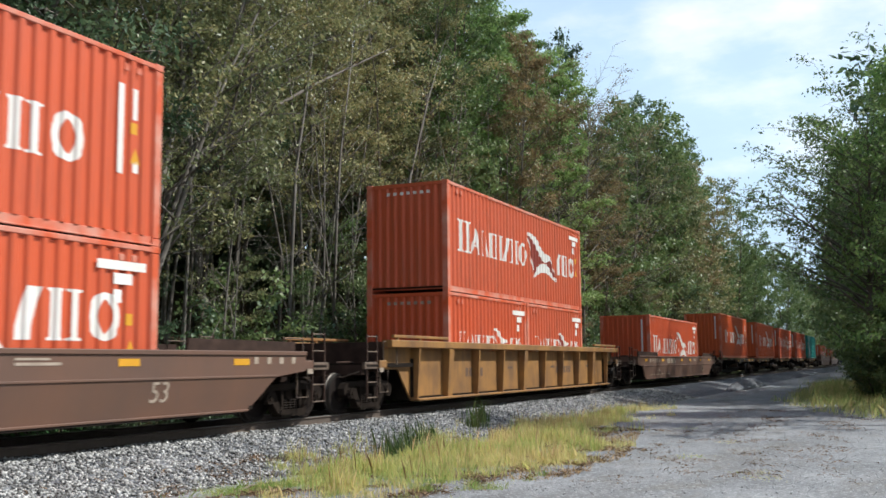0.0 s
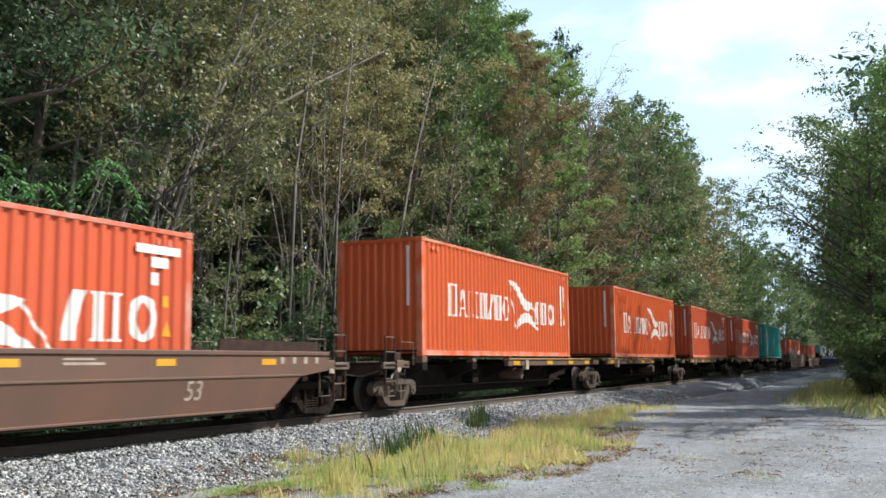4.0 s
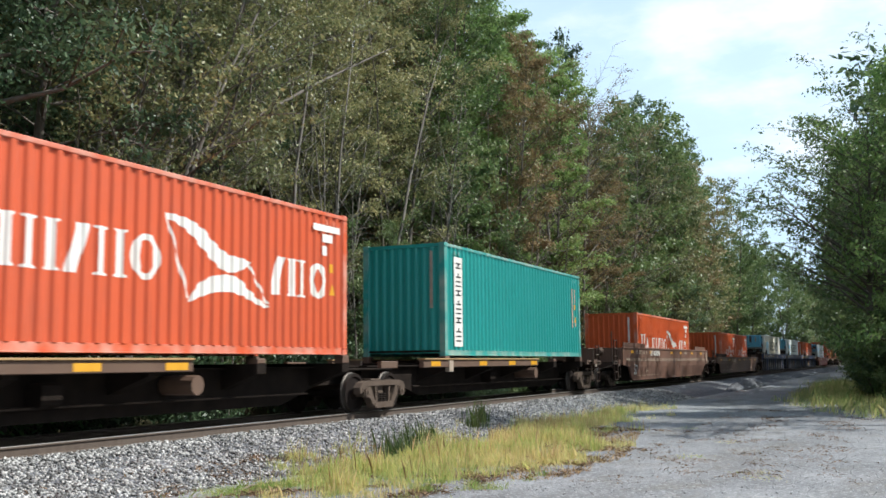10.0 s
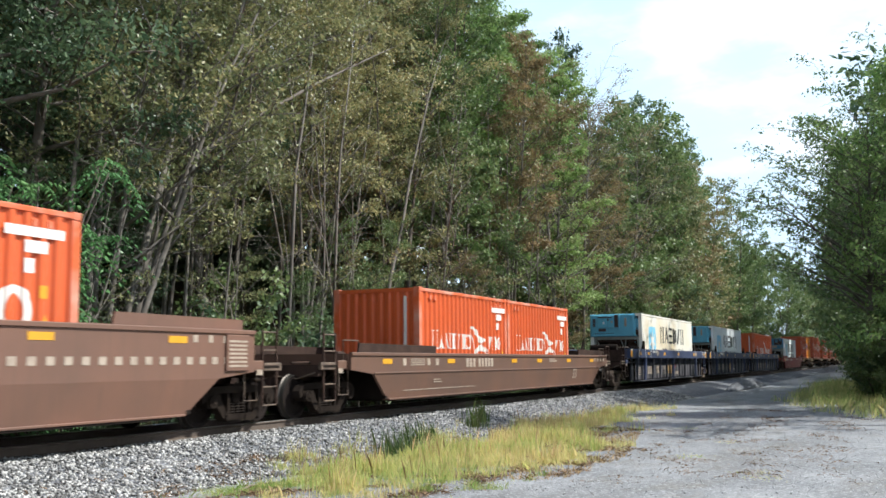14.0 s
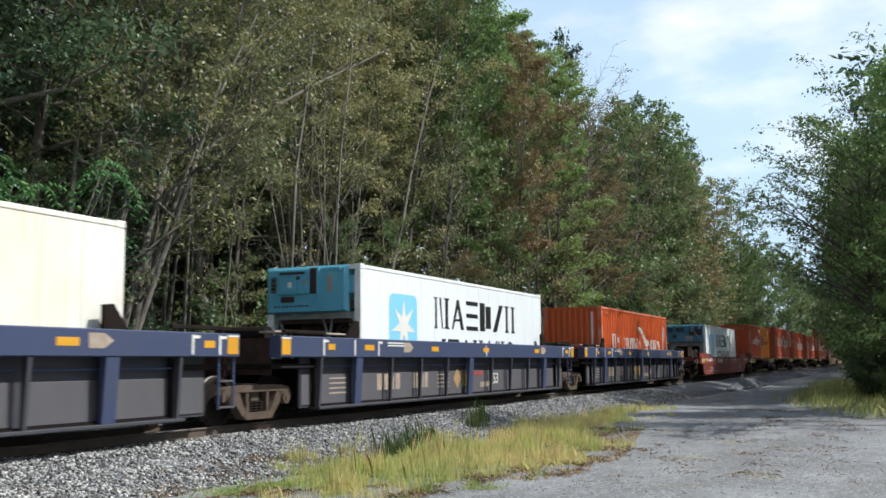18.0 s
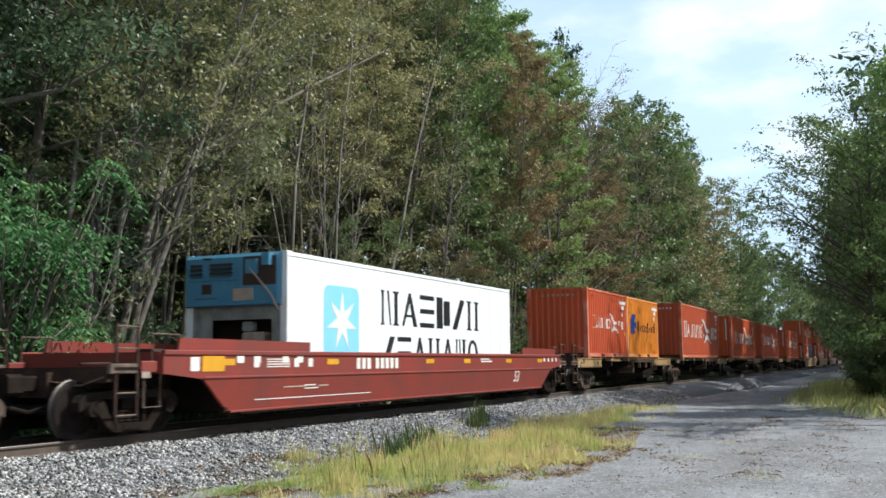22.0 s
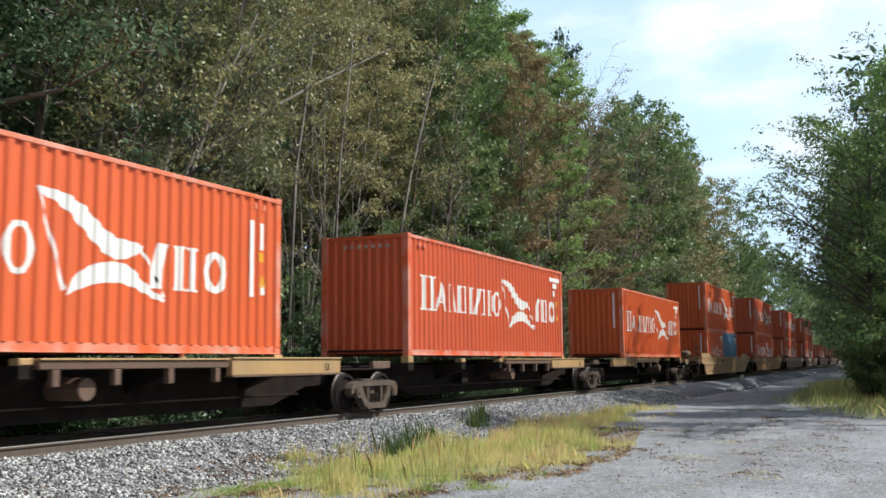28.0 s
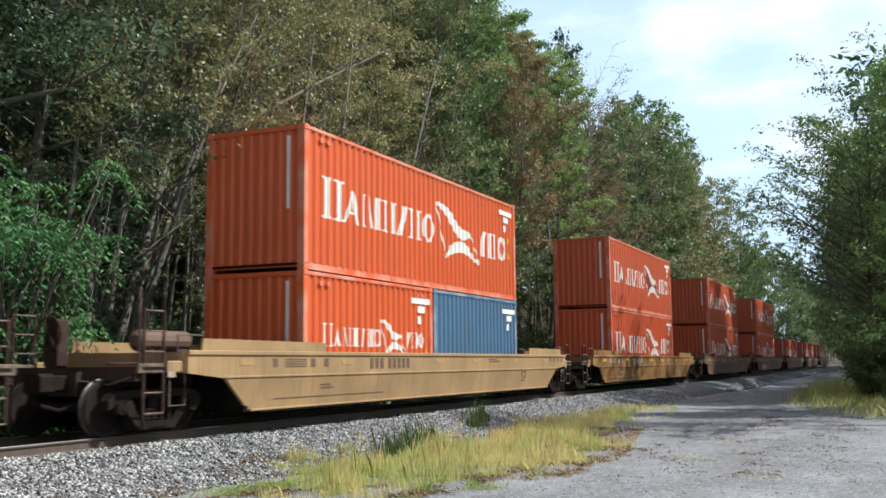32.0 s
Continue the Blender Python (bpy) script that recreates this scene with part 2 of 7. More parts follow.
# ---------------------------------------------------------------- mesh tools
class Geo:
    """Collects the points and faces of one mesh."""
    def __init__(self):
        self.v, self.f = [], []

    def poly(self, pts, faces):
        k = len(self.v)
        self.v += [tuple(q) for q in pts]
        self.f += [tuple(i + k for i in face) for face in faces]
        return self

    def box(self, x0, x1, y0, y1, z0, z1):
        return self.poly([(x, y, z) for x in (x0, x1) for y in (y0, y1) for z in (z0, z1)],
                         [(0, 1, 3, 2), (4, 6, 7, 5), (0, 4, 5, 1), (2, 3, 7, 6), (0, 2, 6, 4), (1, 5, 7, 3)])

    def cbox(self, x0, x1, y0, y1, z0, z1, c=0.01):
        """A box with its long edges along x and its ends chamfered."""
        ring = [(y0 + c, z0), (y1 - c, z0), (y1, z0 + c), (y1, z1 - c), (y1 - c, z1), (y0 + c, z1), (y0, z1 - c), (y0, z0 + c)]
        return self.loft([[(x, y, z) for y, z in ring] for x in (x0, x1)])

    def loft(self, rings, caps=True, closed=True):
        k, n = len(self.v), len(rings[0])
        for r in rings:
            self.v += [tuple(q) for q in r]
        for j in range(len(rings) - 1):
            for i in range(n if closed else n - 1):
                a, b = k + j * n + i, k + j * n + (i + 1) % n
                self.f.append((a, b, b + n, a + n))
        if caps:
            self.f.append(tuple(k + i for i in range(n))[::-1])
            self.f.append(tuple(k + (len(rings) - 1) * n + i for i in range(n)))
        return self

    def prism_y(self, outline, y0, y1):
        """An outline in x and z, drawn out along y."""
        return self.loft([[(x, y, z) for x, z in outline] for y in (y0, y1)])

    def prism_x(self, outline, x0, x1):
        return self.loft([[(x, y, z) for y, z in outline] for x in (x0, x1)])

    def cyl_y(self, x, z, r, y0, y1, n=14, r2=None):
        return self.loft([[(x + q * math.cos(6.28319 * i / n), y, z + q * math.sin(6.28319 * i / n)) for i in range(n)]
                          for y, q in ((y0, r), (y1, r2 if r2 is not None else r))])

    def tube(self, pts, radii, n=6):
        rings, up = [], Vector((0.31, 0.17, 0.93))
        for i, q in enumerate(pts):
            d = (Vector(pts[min(i + 1, len(pts) - 1)]) - Vector(pts[max(i - 1, 0)])).normalized()
            a = d.cross(up if abs(d.dot(up)) < 0.95 else Vector((1, 0, 0))).normalized()
            b = d.cross(a)
            rings.append([tuple(Vector(q) + (a * math.cos(6.28319 * k / n) + b * math.sin(6.28319 * k / n)) * radii[i]) for k in range(n)])
        return self.loft(rings)

    def mesh(self, name, mat, smooth=False):
        me = bpy.data.meshes.new(name)
        me.from_pydata(self.v, [], self.f)
        me.materials.append(mat)
        if smooth:
            me.shade_smooth()
        return me


def part(name, g, mat, parent, label="", smooth=False):
    """Links a collected mesh as one part under a thing or under a part."""
    ob = new(name, g if isinstance(g, bpy.types.Mesh) else g.mesh(name, mat, smooth))
    ob.parent = parent
    if label:
        ob["label"] = label
    return ob


def thing(name, label, category, group="", kind=""):
    return tagged(new(name), label, category, group, kind)


def quads(name, co, mat, per=4):
    """A mesh from an array of points, every `per` of them one face."""
    me = bpy.data.meshes.new(name)
    n = len(co) // per
    me.vertices.add(len(co))
    me.vertices.foreach_set("co", np.asarray(co, dtype=np.float32).ravel())
    me.loops.add(n * per)
    me.loops.foreach_set("vertex_index", np.arange(n * per, dtype=np.int32))
    me.polygons.add(n)
    me.polygons.foreach_set("loop_start", np.arange(0, n * per, per, dtype=np.int32))
    me.materials.append(mat)
    me.update(calc_edges=True)
    return me


def sheet(name, xs, ys, height, mat):
    """A ground sheet over a grid."""
    v = [(x, y, height(x, y)) for x in xs for y in ys]
    n = len(ys)
    f = [(i * n + j, (i + 1) * n + j, (i + 1) * n + j + 1, i * n + j + 1) for i in range(len(xs) - 1) for j in range(n - 1)]
    me = bpy.data.meshes.new(name)
    me.from_pydata(v, [], f)
    me.materials.append(mat)
    me.shade_smooth()
    return me

# ---------------------------------------------------------------- rolling stock
TRACK_Y = 11.946          # middle of the track
HIGH, LOW = 2.99, 2.67    # the two container heights
LONG, SHORT = 12.192, 6.058
moving = []               # every thing that rolls, with its place along the train
wheelsets = []


def corrugated(a0, a1, outer, inner, z0, z1, along="x", step=0.278):
    """A panel with trapezoid corrugations; outer and inner are the coordinates of crest and back."""
    n = max(3, round((a1 - a0) / step))
    w = (a1 - a0) / n
    groove = outer + (inner - outer) * 0.75
    line = []
    for i in range(n):
        s = a0 + i * w
        line += [(s, outer), (s + w * 0.31, outer), (s + w * 0.48, groove), (s + w * 0.83, groove)]
    line += [(a1, outer), (a1, inner), (a0, inner)]
    if along == "x":
        return Geo().loft([[(p, q, z) for p, q in line] for z in (z0, z1)])
    return Geo().loft([[(q, p, z) for p, q in line] for z in (z0, z1)])


def painted(g, length, y):
    """The front of a flat mark, laid as a coat of paint over the folds of a corrugated side."""
    n = max(3, round((length - 0.32) / 0.278))
    w = (length - 0.32) / n
    bm = bmesh.new()
    pts = [bm.verts.new(v) for v in g.v]
    for f in g.f:
        ys = [g.v[i][1] for i in f]
        if max(ys) - min(ys) < 1e-6 and ys[0] < y - 1e-4:
            bm.faces.new([pts[i] for i in f])
    bmesh.ops.delete(bm, geom=[v for v in bm.verts if not v.link_faces], context="VERTS")
    lo, hi = min(v.co.x for v in bm.verts), max(v.co.x for v in bm.verts)
    for i in range(n):
        for k in (0, 0.31, 0.48, 0.83):
            x = 0.16 + (i + k) * w
            if lo < x < hi:
                bmesh.ops.bisect_plane(bm, geom=bm.verts[:] + bm.edges[:] + bm.faces[:], dist=1e-5, plane_co=(x, 0, 0), plane_no=(1, 0, 0))
    for v in bm.verts:
        u = ((v.co.x - 0.16) / w) % 1.0
        fold = 0 if u < 0.31 else (u - 0.31) / 0.17 if u < 0.48 else 1 if u < 0.83 else (1 - u) / 0.17
        v.co.y = -1.2075 + 0.045 * fold - 0.0025 + (v.co.y - y + 0.006) * 0.3
    me = bpy.data.meshes.new("mark")
    bm.to_mesh(me)
    bm.free()
    return me


def glyph(kind, a, b, z0, z1, y, bold, thick):
    """One letter-sized mark as plain shapes: bars, a wedge, a ring or slabs; each piece comes by itself."""
    h, w, pieces = z1 - z0, b - a, []
    s = w * bold
    def ring(x0, x1, q0, q1, t):
        cx, cz, rx, rz = (x0 + x1) / 2, (q0 + q1) / 2, (x1 - x0) / 2, (q1 - q0) / 2
        loop = []
        for i in range(21):
            c_, s_ = math.cos(i * 6.28319 / 20), math.sin(i * 6.28319 / 20)
            loop.append([(cx + rx * c_, y - thick, cz + rz * s_), (cx + rx * c_, y, cz + rz * s_),
                         (cx + (rx - t) * c_, y, cz + (rz - t * 0.6) * s_), (cx + (rx - t) * c_, y - thick, cz + (rz - t * 0.6) * s_)])
        pieces.append(Geo().loft(loop))
    def bar(x0, x1, q0, q1):
        pieces.append(Geo().box(x0, x1, y - thick, y, q0, q1))
    def post(x0, x1):
        """A bar with short flared feet."""
        e, t = (x1 - x0) * 0.45, h * 0.07
        pieces.append(Geo().prism_y([(x0 - e, z0), (x1 + e, z0), (x1 + e, z0 + t * 0.6), (x1, z0 + t), (x1, z1 - t), (x1 + e, z1 - t * 0.6), (x1 + e, z1), (x0 - e, z1), (x0 - e, z1 - t * 0.6), (x0, z1 - t), (x0, z0 + t), (x0 - e, z0 + t * 0.6)], y - thick, y))
    if kind == "pair":
        post(a + s * 0.4, a + s * 1.3), post(b - s * 1.3, b - s * 0.4)
    elif kind == "triple":
        post(a + s * 0.3, a + s * 0.8), pieces.append(Geo().prism_y([(a + w * 0.34, z1), (a + w * 0.44, z1), (a + w * 0.56, z0), (a + w * 0.5, z0)], y - thick, y)), post(b - s * 1.3, b - s * 0.4)
    elif kind == "peak":
        m = (a + b) / 2
        pieces.append(Geo().prism_y([(a, z0), (a + s * 0.55, z0), (m, z0 + h * 0.72), (b - s * 1.15, z0), (b, z0), (m + s * 0.35, z1), (m - s * 0.3, z1)], y - thick, y))
        bar(a + s * 0.9, b - s * 1.2, z0 + h * 0.28, z0 + h * 0.35)
    elif kind == "ring":
        ring(a, b, z0, z1, s)
    elif kind == "slant":
        pieces.append(Geo().prism_y([(a, z0), (a + s * 1.6, z0), (b, z1), (b - s * 1.6, z1)], y - thick, y))
    elif kind == "slabs":
        for q in (0.0, 0.43, 0.86):
            bar(a, b, z0 + h * q, z0 + h * q + h * 0.14)
    elif kind == "block":
        bar(a, a + s * 2.0, z0, z1)
        bar(a + s * 2.4, b, z0 + h * 0.1, z0 + h * 0.9)
    elif kind == "small":
        ring(a, b, z0, z0 + h * 0.66, s * 0.9)
    elif kind == "dash":
        bar(a, b, z0 + h * 0.4, z0 + h * 0.52)
    return pieces


def glyph_row(parent, kinds, x0, x1, z0, z1, y, mat, gap=0.14, bold=0.27, thick=0.006, wide=None, over=0.0):
    """A worded mark as a row of plain shapes, each a part of its own; over: the length of the corrugated side below it."""
    kinds = kinds.split()
    share = [(wide or {}).get(k, 1.0) for k in kinds]
    w = (x1 - x0) / sum(share)
    x = x0
    for k, q in zip(kinds, share):
        for g in glyph(k, x, x + w * (q - gap), z0, z1, y, bold / max(q, 0.6), thick):
            ob = part("glyph", painted(g, over, y) if over else g, mat, parent)
            if over:
                ob.data.materials.append(mat)
        x += w * q


def slot_marks(parent, name, mat, y, thick, *rects):
    """Small painted rectangles on the near side, each a part of its own."""
    for x0, x1, z0, z1 in rects:
        part(name, Geo().box(x0, x1, y - thick, y, z0, z1), mat, parent)


def shape(g, pts, x0, x1, z0, z1, y, thick=0.006):
    g.prism_y([(x0 + u * (x1 - x0), z0 + v * (z1 - z0)) for u, v in pts], y - thick, y)


def pennant(parent, x0, x1, z0, z1, y, mat, over, field=False):
    """The emblem as plain shapes: two swept wings and the thin edges of a pennant."""
    for pts in () if not field else ([(0.02, 0.95), (0.10, 0.90), (0.22, 0.80), (0.34, 0.63), (0.46, 0.47), (0.54, 0.40), (0.42, 0.34), (0.31, 0.25), (0.22, 0.08)], [(0.60, 0.39), (0.66, 0.42), (0.77, 0.53), (0.97, 0.07), (0.88, 0.12), (0.77, 0.24), (0.68, 0.36)]):
        g = Geo()
        shape(g, pts, x0, x1, z0, z1, y, 0.004)
        part("emblem_field", painted(g, over, y), None, parent, "dark red field of the emblem").data.materials.append(FIELD)
    for pts in ([(0.0, 1.0), (0.02, 0.93), (0.10, 0.90), (0.22, 0.80), (0.34, 0.63), (0.46, 0.47), (0.56, 0.40), (0.66, 0.42), (0.79, 0.53), (0.80, 0.58), (0.70, 0.61), (0.56, 0.63), (0.44, 0.74), (0.33, 0.89), (0.20, 0.98), (0.08, 1.0)],
                [(0.21, 0.0), (0.24, 0.13), (0.31, 0.25), (0.42, 0.34), (0.56, 0.385), (0.68, 0.36), (0.77, 0.24), (0.88, 0.12), (1.0, 0.03), (0.97, 0.0), (0.86, 0.05), (0.73, 0.13), (0.60, 0.17), (0.45, 0.15), (0.32, 0.08)],
                [(0.0, 0.99), (0.025, 0.93), (0.215, 0.06), (0.19, 0.04)], [(0.765, 0.54), (0.79, 0.54), (1.0, 0.06), (0.975, 0.06)]):
        g = Geo()
        shape(g, pts, x0, x1, z0, z1, y)
        part("emblem", painted(g, over, y), None, parent, "white wing emblem").data.materials.append(mat)


shells, worn = {}, {}


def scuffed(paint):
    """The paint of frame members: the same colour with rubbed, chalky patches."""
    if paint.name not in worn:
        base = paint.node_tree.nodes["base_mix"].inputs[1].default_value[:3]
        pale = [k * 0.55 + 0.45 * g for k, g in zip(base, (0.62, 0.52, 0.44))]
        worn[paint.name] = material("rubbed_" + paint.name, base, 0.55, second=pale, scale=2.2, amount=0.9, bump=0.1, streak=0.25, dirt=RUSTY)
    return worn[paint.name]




def container(length, height, paint, style, label, group="freight containers"):
    """A steel box container with its long side along x and its base at z = 0."""
    key = (length, height, paint.name, style, label)
    if key in shells:
        return copy_thing(shells[key], Matrix())
    c = thing("shipping_container", label, "container", group)
    W, L, H = 1.219, length, height
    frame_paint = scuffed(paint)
    reefer = style.startswith("reefer")
    nose = 0.0
    if reefer:
        for s, nm in ((-1, "side_wall"), (1, "side_wall")):
            n = 16
            outer, groove, inner = s * (W - 0.006), s * (W - 0.016), s * (W - 0.07)
            line = []
            for i in range(n):
                a, b = 0.12 + i * (L - 0.24) / n, 0.12 + (i + 1) * (L - 0.24) / n
                line += [(a, outer), (b - 0.008, outer), (b - 0.008, groove), (b, groove)]
            line = line[:-2] + [(L - 0.12, outer), (L - 0.12, inner), (0.12, inner)]
            g = Geo().loft([[(p, q, z) for p, q in line] for z in (0.17, H - 0.116)])
            part(nm, g, paint, c)
    else:
        part("side_wall", corrugated(0.16, L - 0.16, -W + 0.012, -W + 0.072, 0.155, H - 0.105), paint, c)
        part("side_wall", corrugated(0.16, L - 0.16, W - 0.012, W - 0.072, 0.155, H - 0.105), paint, c)
    if reefer:
        part("end_wall", Geo().box(0.42, 0.5, -W + 0.1, W - 0.1, 0.16, H - 0.12), paint, c)
        grille = style == "reefer_grille"
        blue = REEFBLUE if grille else REEFCYAN
        low = H * 0.645
        # near-black sheet that paints the shade at the back of the machine recess
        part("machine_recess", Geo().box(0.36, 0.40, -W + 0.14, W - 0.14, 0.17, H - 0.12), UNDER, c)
        near, far, top = -W + (0.12 if grille else 0.30), W + 0.004, H - 0.012
        unit = part("cooling_unit", Geo().loft([[(0.36, near, low), (0.36, far, low), (0.36, far, top - 0.06), (0.36, near, top - 0.06)], [(0.0, near, low), (0.0, far, low), (0.0, far, top), (0.0, near, top)],
                                                [(-0.06, near + 0.09, low + 0.05), (-0.06, far - 0.06, low + 0.05), (-0.06, far - 0.06, top - 0.07), (-0.06, near + 0.09, top - 0.07)]]), blue, c, "weathered blue refrigeration unit")
        def patch(name, u0, u1, v0, v1, d0, d1, mat, label=""):
            """A block on the unit's face: u runs from the far edge to the near one, v down from the top, d outwards."""
            y0, y1, z0, z1 = far - u1 * (far - near), far - u0 * (far - near), top - v1 * (top - low), top - v0 * (top - low)
            return part(name, Geo().loft([[(-0.06 - d0, y0, z0), (-0.06 - d0, y1, z0), (-0.06 - d0, y1, z1), (-0.06 - d0, y0, z1)], [(-0.06 - d1, y0 + 0.008, z0 + 0.008), (-0.06 - d1, y1 - 0.008, z0 + 0.008), (-0.06 - d1, y1 - 0.008, z1 - 0.008), (-0.06 - d1, y0 + 0.008, z1 - 0.008)]]), mat, unit, label)
        patch("unit_lip", 0.04, 0.93, 0.93, 0.985, -0.04, 0.04, blue)
        # louvres, slits, slots and the pipe recess are proud blocks with their shade painted on
        if grille:
            for i, (u0, u1) in itertools.product(range(3), ((0.07, 0.20), (0.28, 0.52))):
                patch("louvre", u0, u1, 0.17 + i * 0.085, 0.225 + i * 0.085, -0.02, 0.03, OUTLINE)
                patch("louvre_blade", u0, u1, 0.232 + i * 0.085, 0.25 + i * 0.085, -0.02, 0.05, blue)
            patch("top_slit", 0.2, 0.29, 0.05, 0.10, -0.02, 0.012, OUTLINE)
            patch("seam", 0.05, 0.6, 0.5, 0.508, -0.02, 0.006, OUTLINE)
            patch("painted_square", 0.19, 0.30, 0.56, 0.76, -0.02, 0.006, OUTLINE)
            for k in range(7):
                patch("painted_mark", 0.12 + k * 0.035, 0.145 + k * 0.035, 0.82, 0.86, -0.02, 0.006, OUTLINE)
            patch("notice_plate", 0.52, 0.73, 0.66, 0.90, -0.02, 0.014, PALEMARK)
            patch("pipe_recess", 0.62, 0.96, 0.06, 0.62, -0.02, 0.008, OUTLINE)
            patch("receiver_tank", 0.84, 0.92, 0.02, 0.26, -0.02, 0.12, blue)
            patch("valve_box", 0.66, 0.78, 0.12, 0.40, -0.02, 0.07, REEFBLUE)
            part("pipe", Geo().tube([(-0.09, far - 0.66 * (far - near), top - 0.2), (-0.12, far - 0.72 * (far - near), top - 0.34), (-0.1, far - 0.92 * (far - near), low + 0.2), (-0.05, far - 0.98 * (far - near), low - 0.1)], [0.022] * 4, 6), PALEMARK, unit)
        else:
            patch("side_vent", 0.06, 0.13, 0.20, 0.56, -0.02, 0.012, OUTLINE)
            for k in range(4):
                patch("vent_blade", 0.062, 0.128, 0.23 + k * 0.09, 0.25 + k * 0.09, -0.02, 0.03, blue)
            patch("access_panel", 0.16, 0.53, 0.09, 0.60, -0.02, 0.05, blue)
            patch("top_slit", 0.18, 0.50, 0.11, 0.18, 0.03, 0.058, OUTLINE)
            patch("hatch", 0.25, 0.38, 0.26, 0.54, 0.03, 0.066, REEFCYAN)
            patch("porthole", 0.29, 0.34, 0.33, 0.46, 0.05, 0.072, DECAL)
            patch("latch", 0.395, 0.44, 0.21, 0.29, 0.03, 0.075, OUTLINE)
            patch("sticker", 0.475, 0.52, 0.30, 0.40, 0.03, 0.055, PALEMARK)
            patch("display_slot", 0.545, 0.635, 0.04, 0.60, -0.02, 0.012, OUTLINE)
            patch("slot_frame", 0.637, 0.67, 0.03, 0.62, -0.02, 0.05, blue)
            patch("pale_strip", 0.765, 0.82, 0.18, 0.56, -0.02, 0.02, PALEMARK)
            patch("corner_panel", 0.69, 0.92, 0.04, 0.12, -0.02, 0.02, REEFCYAN)
            patch("badge", 0.19, 0.36, 0.64, 0.77, -0.02, 0.02, OUTLINE)
            for k in range(9):
                patch("painted_mark", 0.10 + k * 0.05, 0.135 + k * 0.05, 0.83, 0.88, -0.02, 0.006, OUTLINE)
            part("control_box", Geo().cbox(0.02, 0.22, near - 0.14, near + 0.02, low + 0.42, top - 0.24, 0.02), REEFCYAN, unit)
            part("junction_box", Geo().cbox(0.06, 0.2, near - 0.11, near + 0.02, low + 0.06, low + 0.3, 0.02), OUTLINE, unit)
        for k, (y0, z0, z1) in enumerate(((-W + 0.22, low + 0.3, H - 0.3), (-W + 0.31, low + 0.15, H - 0.45), (-W + 0.38, low - 0.3, H - 0.6))):
            part("pipe", Geo().tube([(0.2, y0, z0), (0.16, y0 + 0.02, (z0 + z1) / 2), (0.2, y0, z1)], [0.025] * 3, 6), PALEMARK if k == 1 else blue, c)
        part("lower_frame", Geo().box(0.05, 0.12, -W + 0.12, -W + 0.24, 0.15, low).box(0.05, 0.12, W - 0.24, W - 0.12, 0.15, low).box(0.05, 0.1, -W + 0.24, W - 0.24, low - 0.14, low), WEATHERED, c)
        if grille:
            for k, (q0, q1, z0, z1) in enumerate(((W - 0.62, W - 0.24, 0.2, low - 0.14), (-W + 0.24, -W + 0.40, 0.2, low - 0.14), (-W + 0.40, W - 0.62, low - 0.26, low - 0.14), (-W + 0.40, W - 0.62, 0.2, 0.95))):
                part("front_sheet", Geo().cbox(0.07, 0.09, q0 + 0.003, q1 - 0.003, z0, z1, 0.004), WEATHERED, c, "stained pale sheet")
            part("motor_box", Geo().cbox(0.12, 0.36, -0.62, -0.1, 0.98, 1.42, 0.04), PALEMARK, c)
            part("cable_box", Geo().cbox(0.14, 0.3, -0.32, -0.08, 1.44, low - 0.3, 0.03), WEATHERED, c)
        else:
            for y0, rr in ((0.15, 0.33), (-0.72, 0.26)):
                part("fan_ring", Geo().loft([[(xx, y0 + q * math.cos(i * 0.3927), 1.45 + q * math.sin(i * 0.3927)) for i in range(16)] for xx, q in ((0.30, rr - 0.02), (0.2, rr), (0.2, rr - 0.06), (0.28, rr - 0.1))]), ENDGEAR, c)
            for y0, y1 in ((-0.2, -0.5), (-0.45, -0.28), (0.95, 0.6)):
                part("brace", Geo().tube([(0.1, y0, low - 0.12), (0.1, y1, 0.9)], [0.03] * 2, 5), WEATHERED, c)
            part("drip_tray", Geo().cbox(0.08, 0.34, -W + 0.26, W - 0.26, low - 0.24, low - 0.15, 0.02), ENDGEAR, c)
            part("compressor", Geo().cyl_y(0.22, 1.1, 0.16, -0.1, 0.6, 12), WHEELM, c)
    else:
        part("end_wall", corrugated(-W + 0.14, W - 0.14, 0.022, 0.07, 0.155, H - 0.11, "y", 0.25), paint, c)
    for s in (0, 1):
        door = part("door", Geo().cbox(L - 0.07, L - 0.03, -W + 0.15 + s * (W - 0.15), -0.004 + s * (W - 0.146), 0.16, H - 0.11, 0.01), paint, c)
        for k in (0.3, 0.75):
            y = -W + 0.15 + s * (W - 0.15) + k * (W - 0.15)
            part("lock_rod", Geo().box(L - 0.03, L - 0.005, y - 0.017, y + 0.017, 0.12, H - 0.09), PALEMARK, door)
    n = round(L / 0.42)
    step = (L - 0.24) / n
    line = []
    for i in range(n):
        a = 0.12 + i * step
        line += [(a, H - 0.012), (a + step * 0.8, H - 0.012), (a + step * 0.85, H - 0.04), (a + step * 0.95, H - 0.04)]
    line += [(L - 0.12, H - 0.012), (L - 0.12, H - 0.075), (0.12, H - 0.075)]
    roof = Geo().loft([[(p, q, z) for p, z in line] for q in (-W + 0.06, W - 0.06)])
    part("roof", roof, paint, c)
    part("floor", Geo().box(0.05, L - 0.05, -W + 0.06, W - 0.06, 0.10, 0.15), UNDER, c)
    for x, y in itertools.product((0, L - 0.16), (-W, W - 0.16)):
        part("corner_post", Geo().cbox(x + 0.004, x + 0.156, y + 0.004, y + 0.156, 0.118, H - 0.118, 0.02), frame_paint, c)
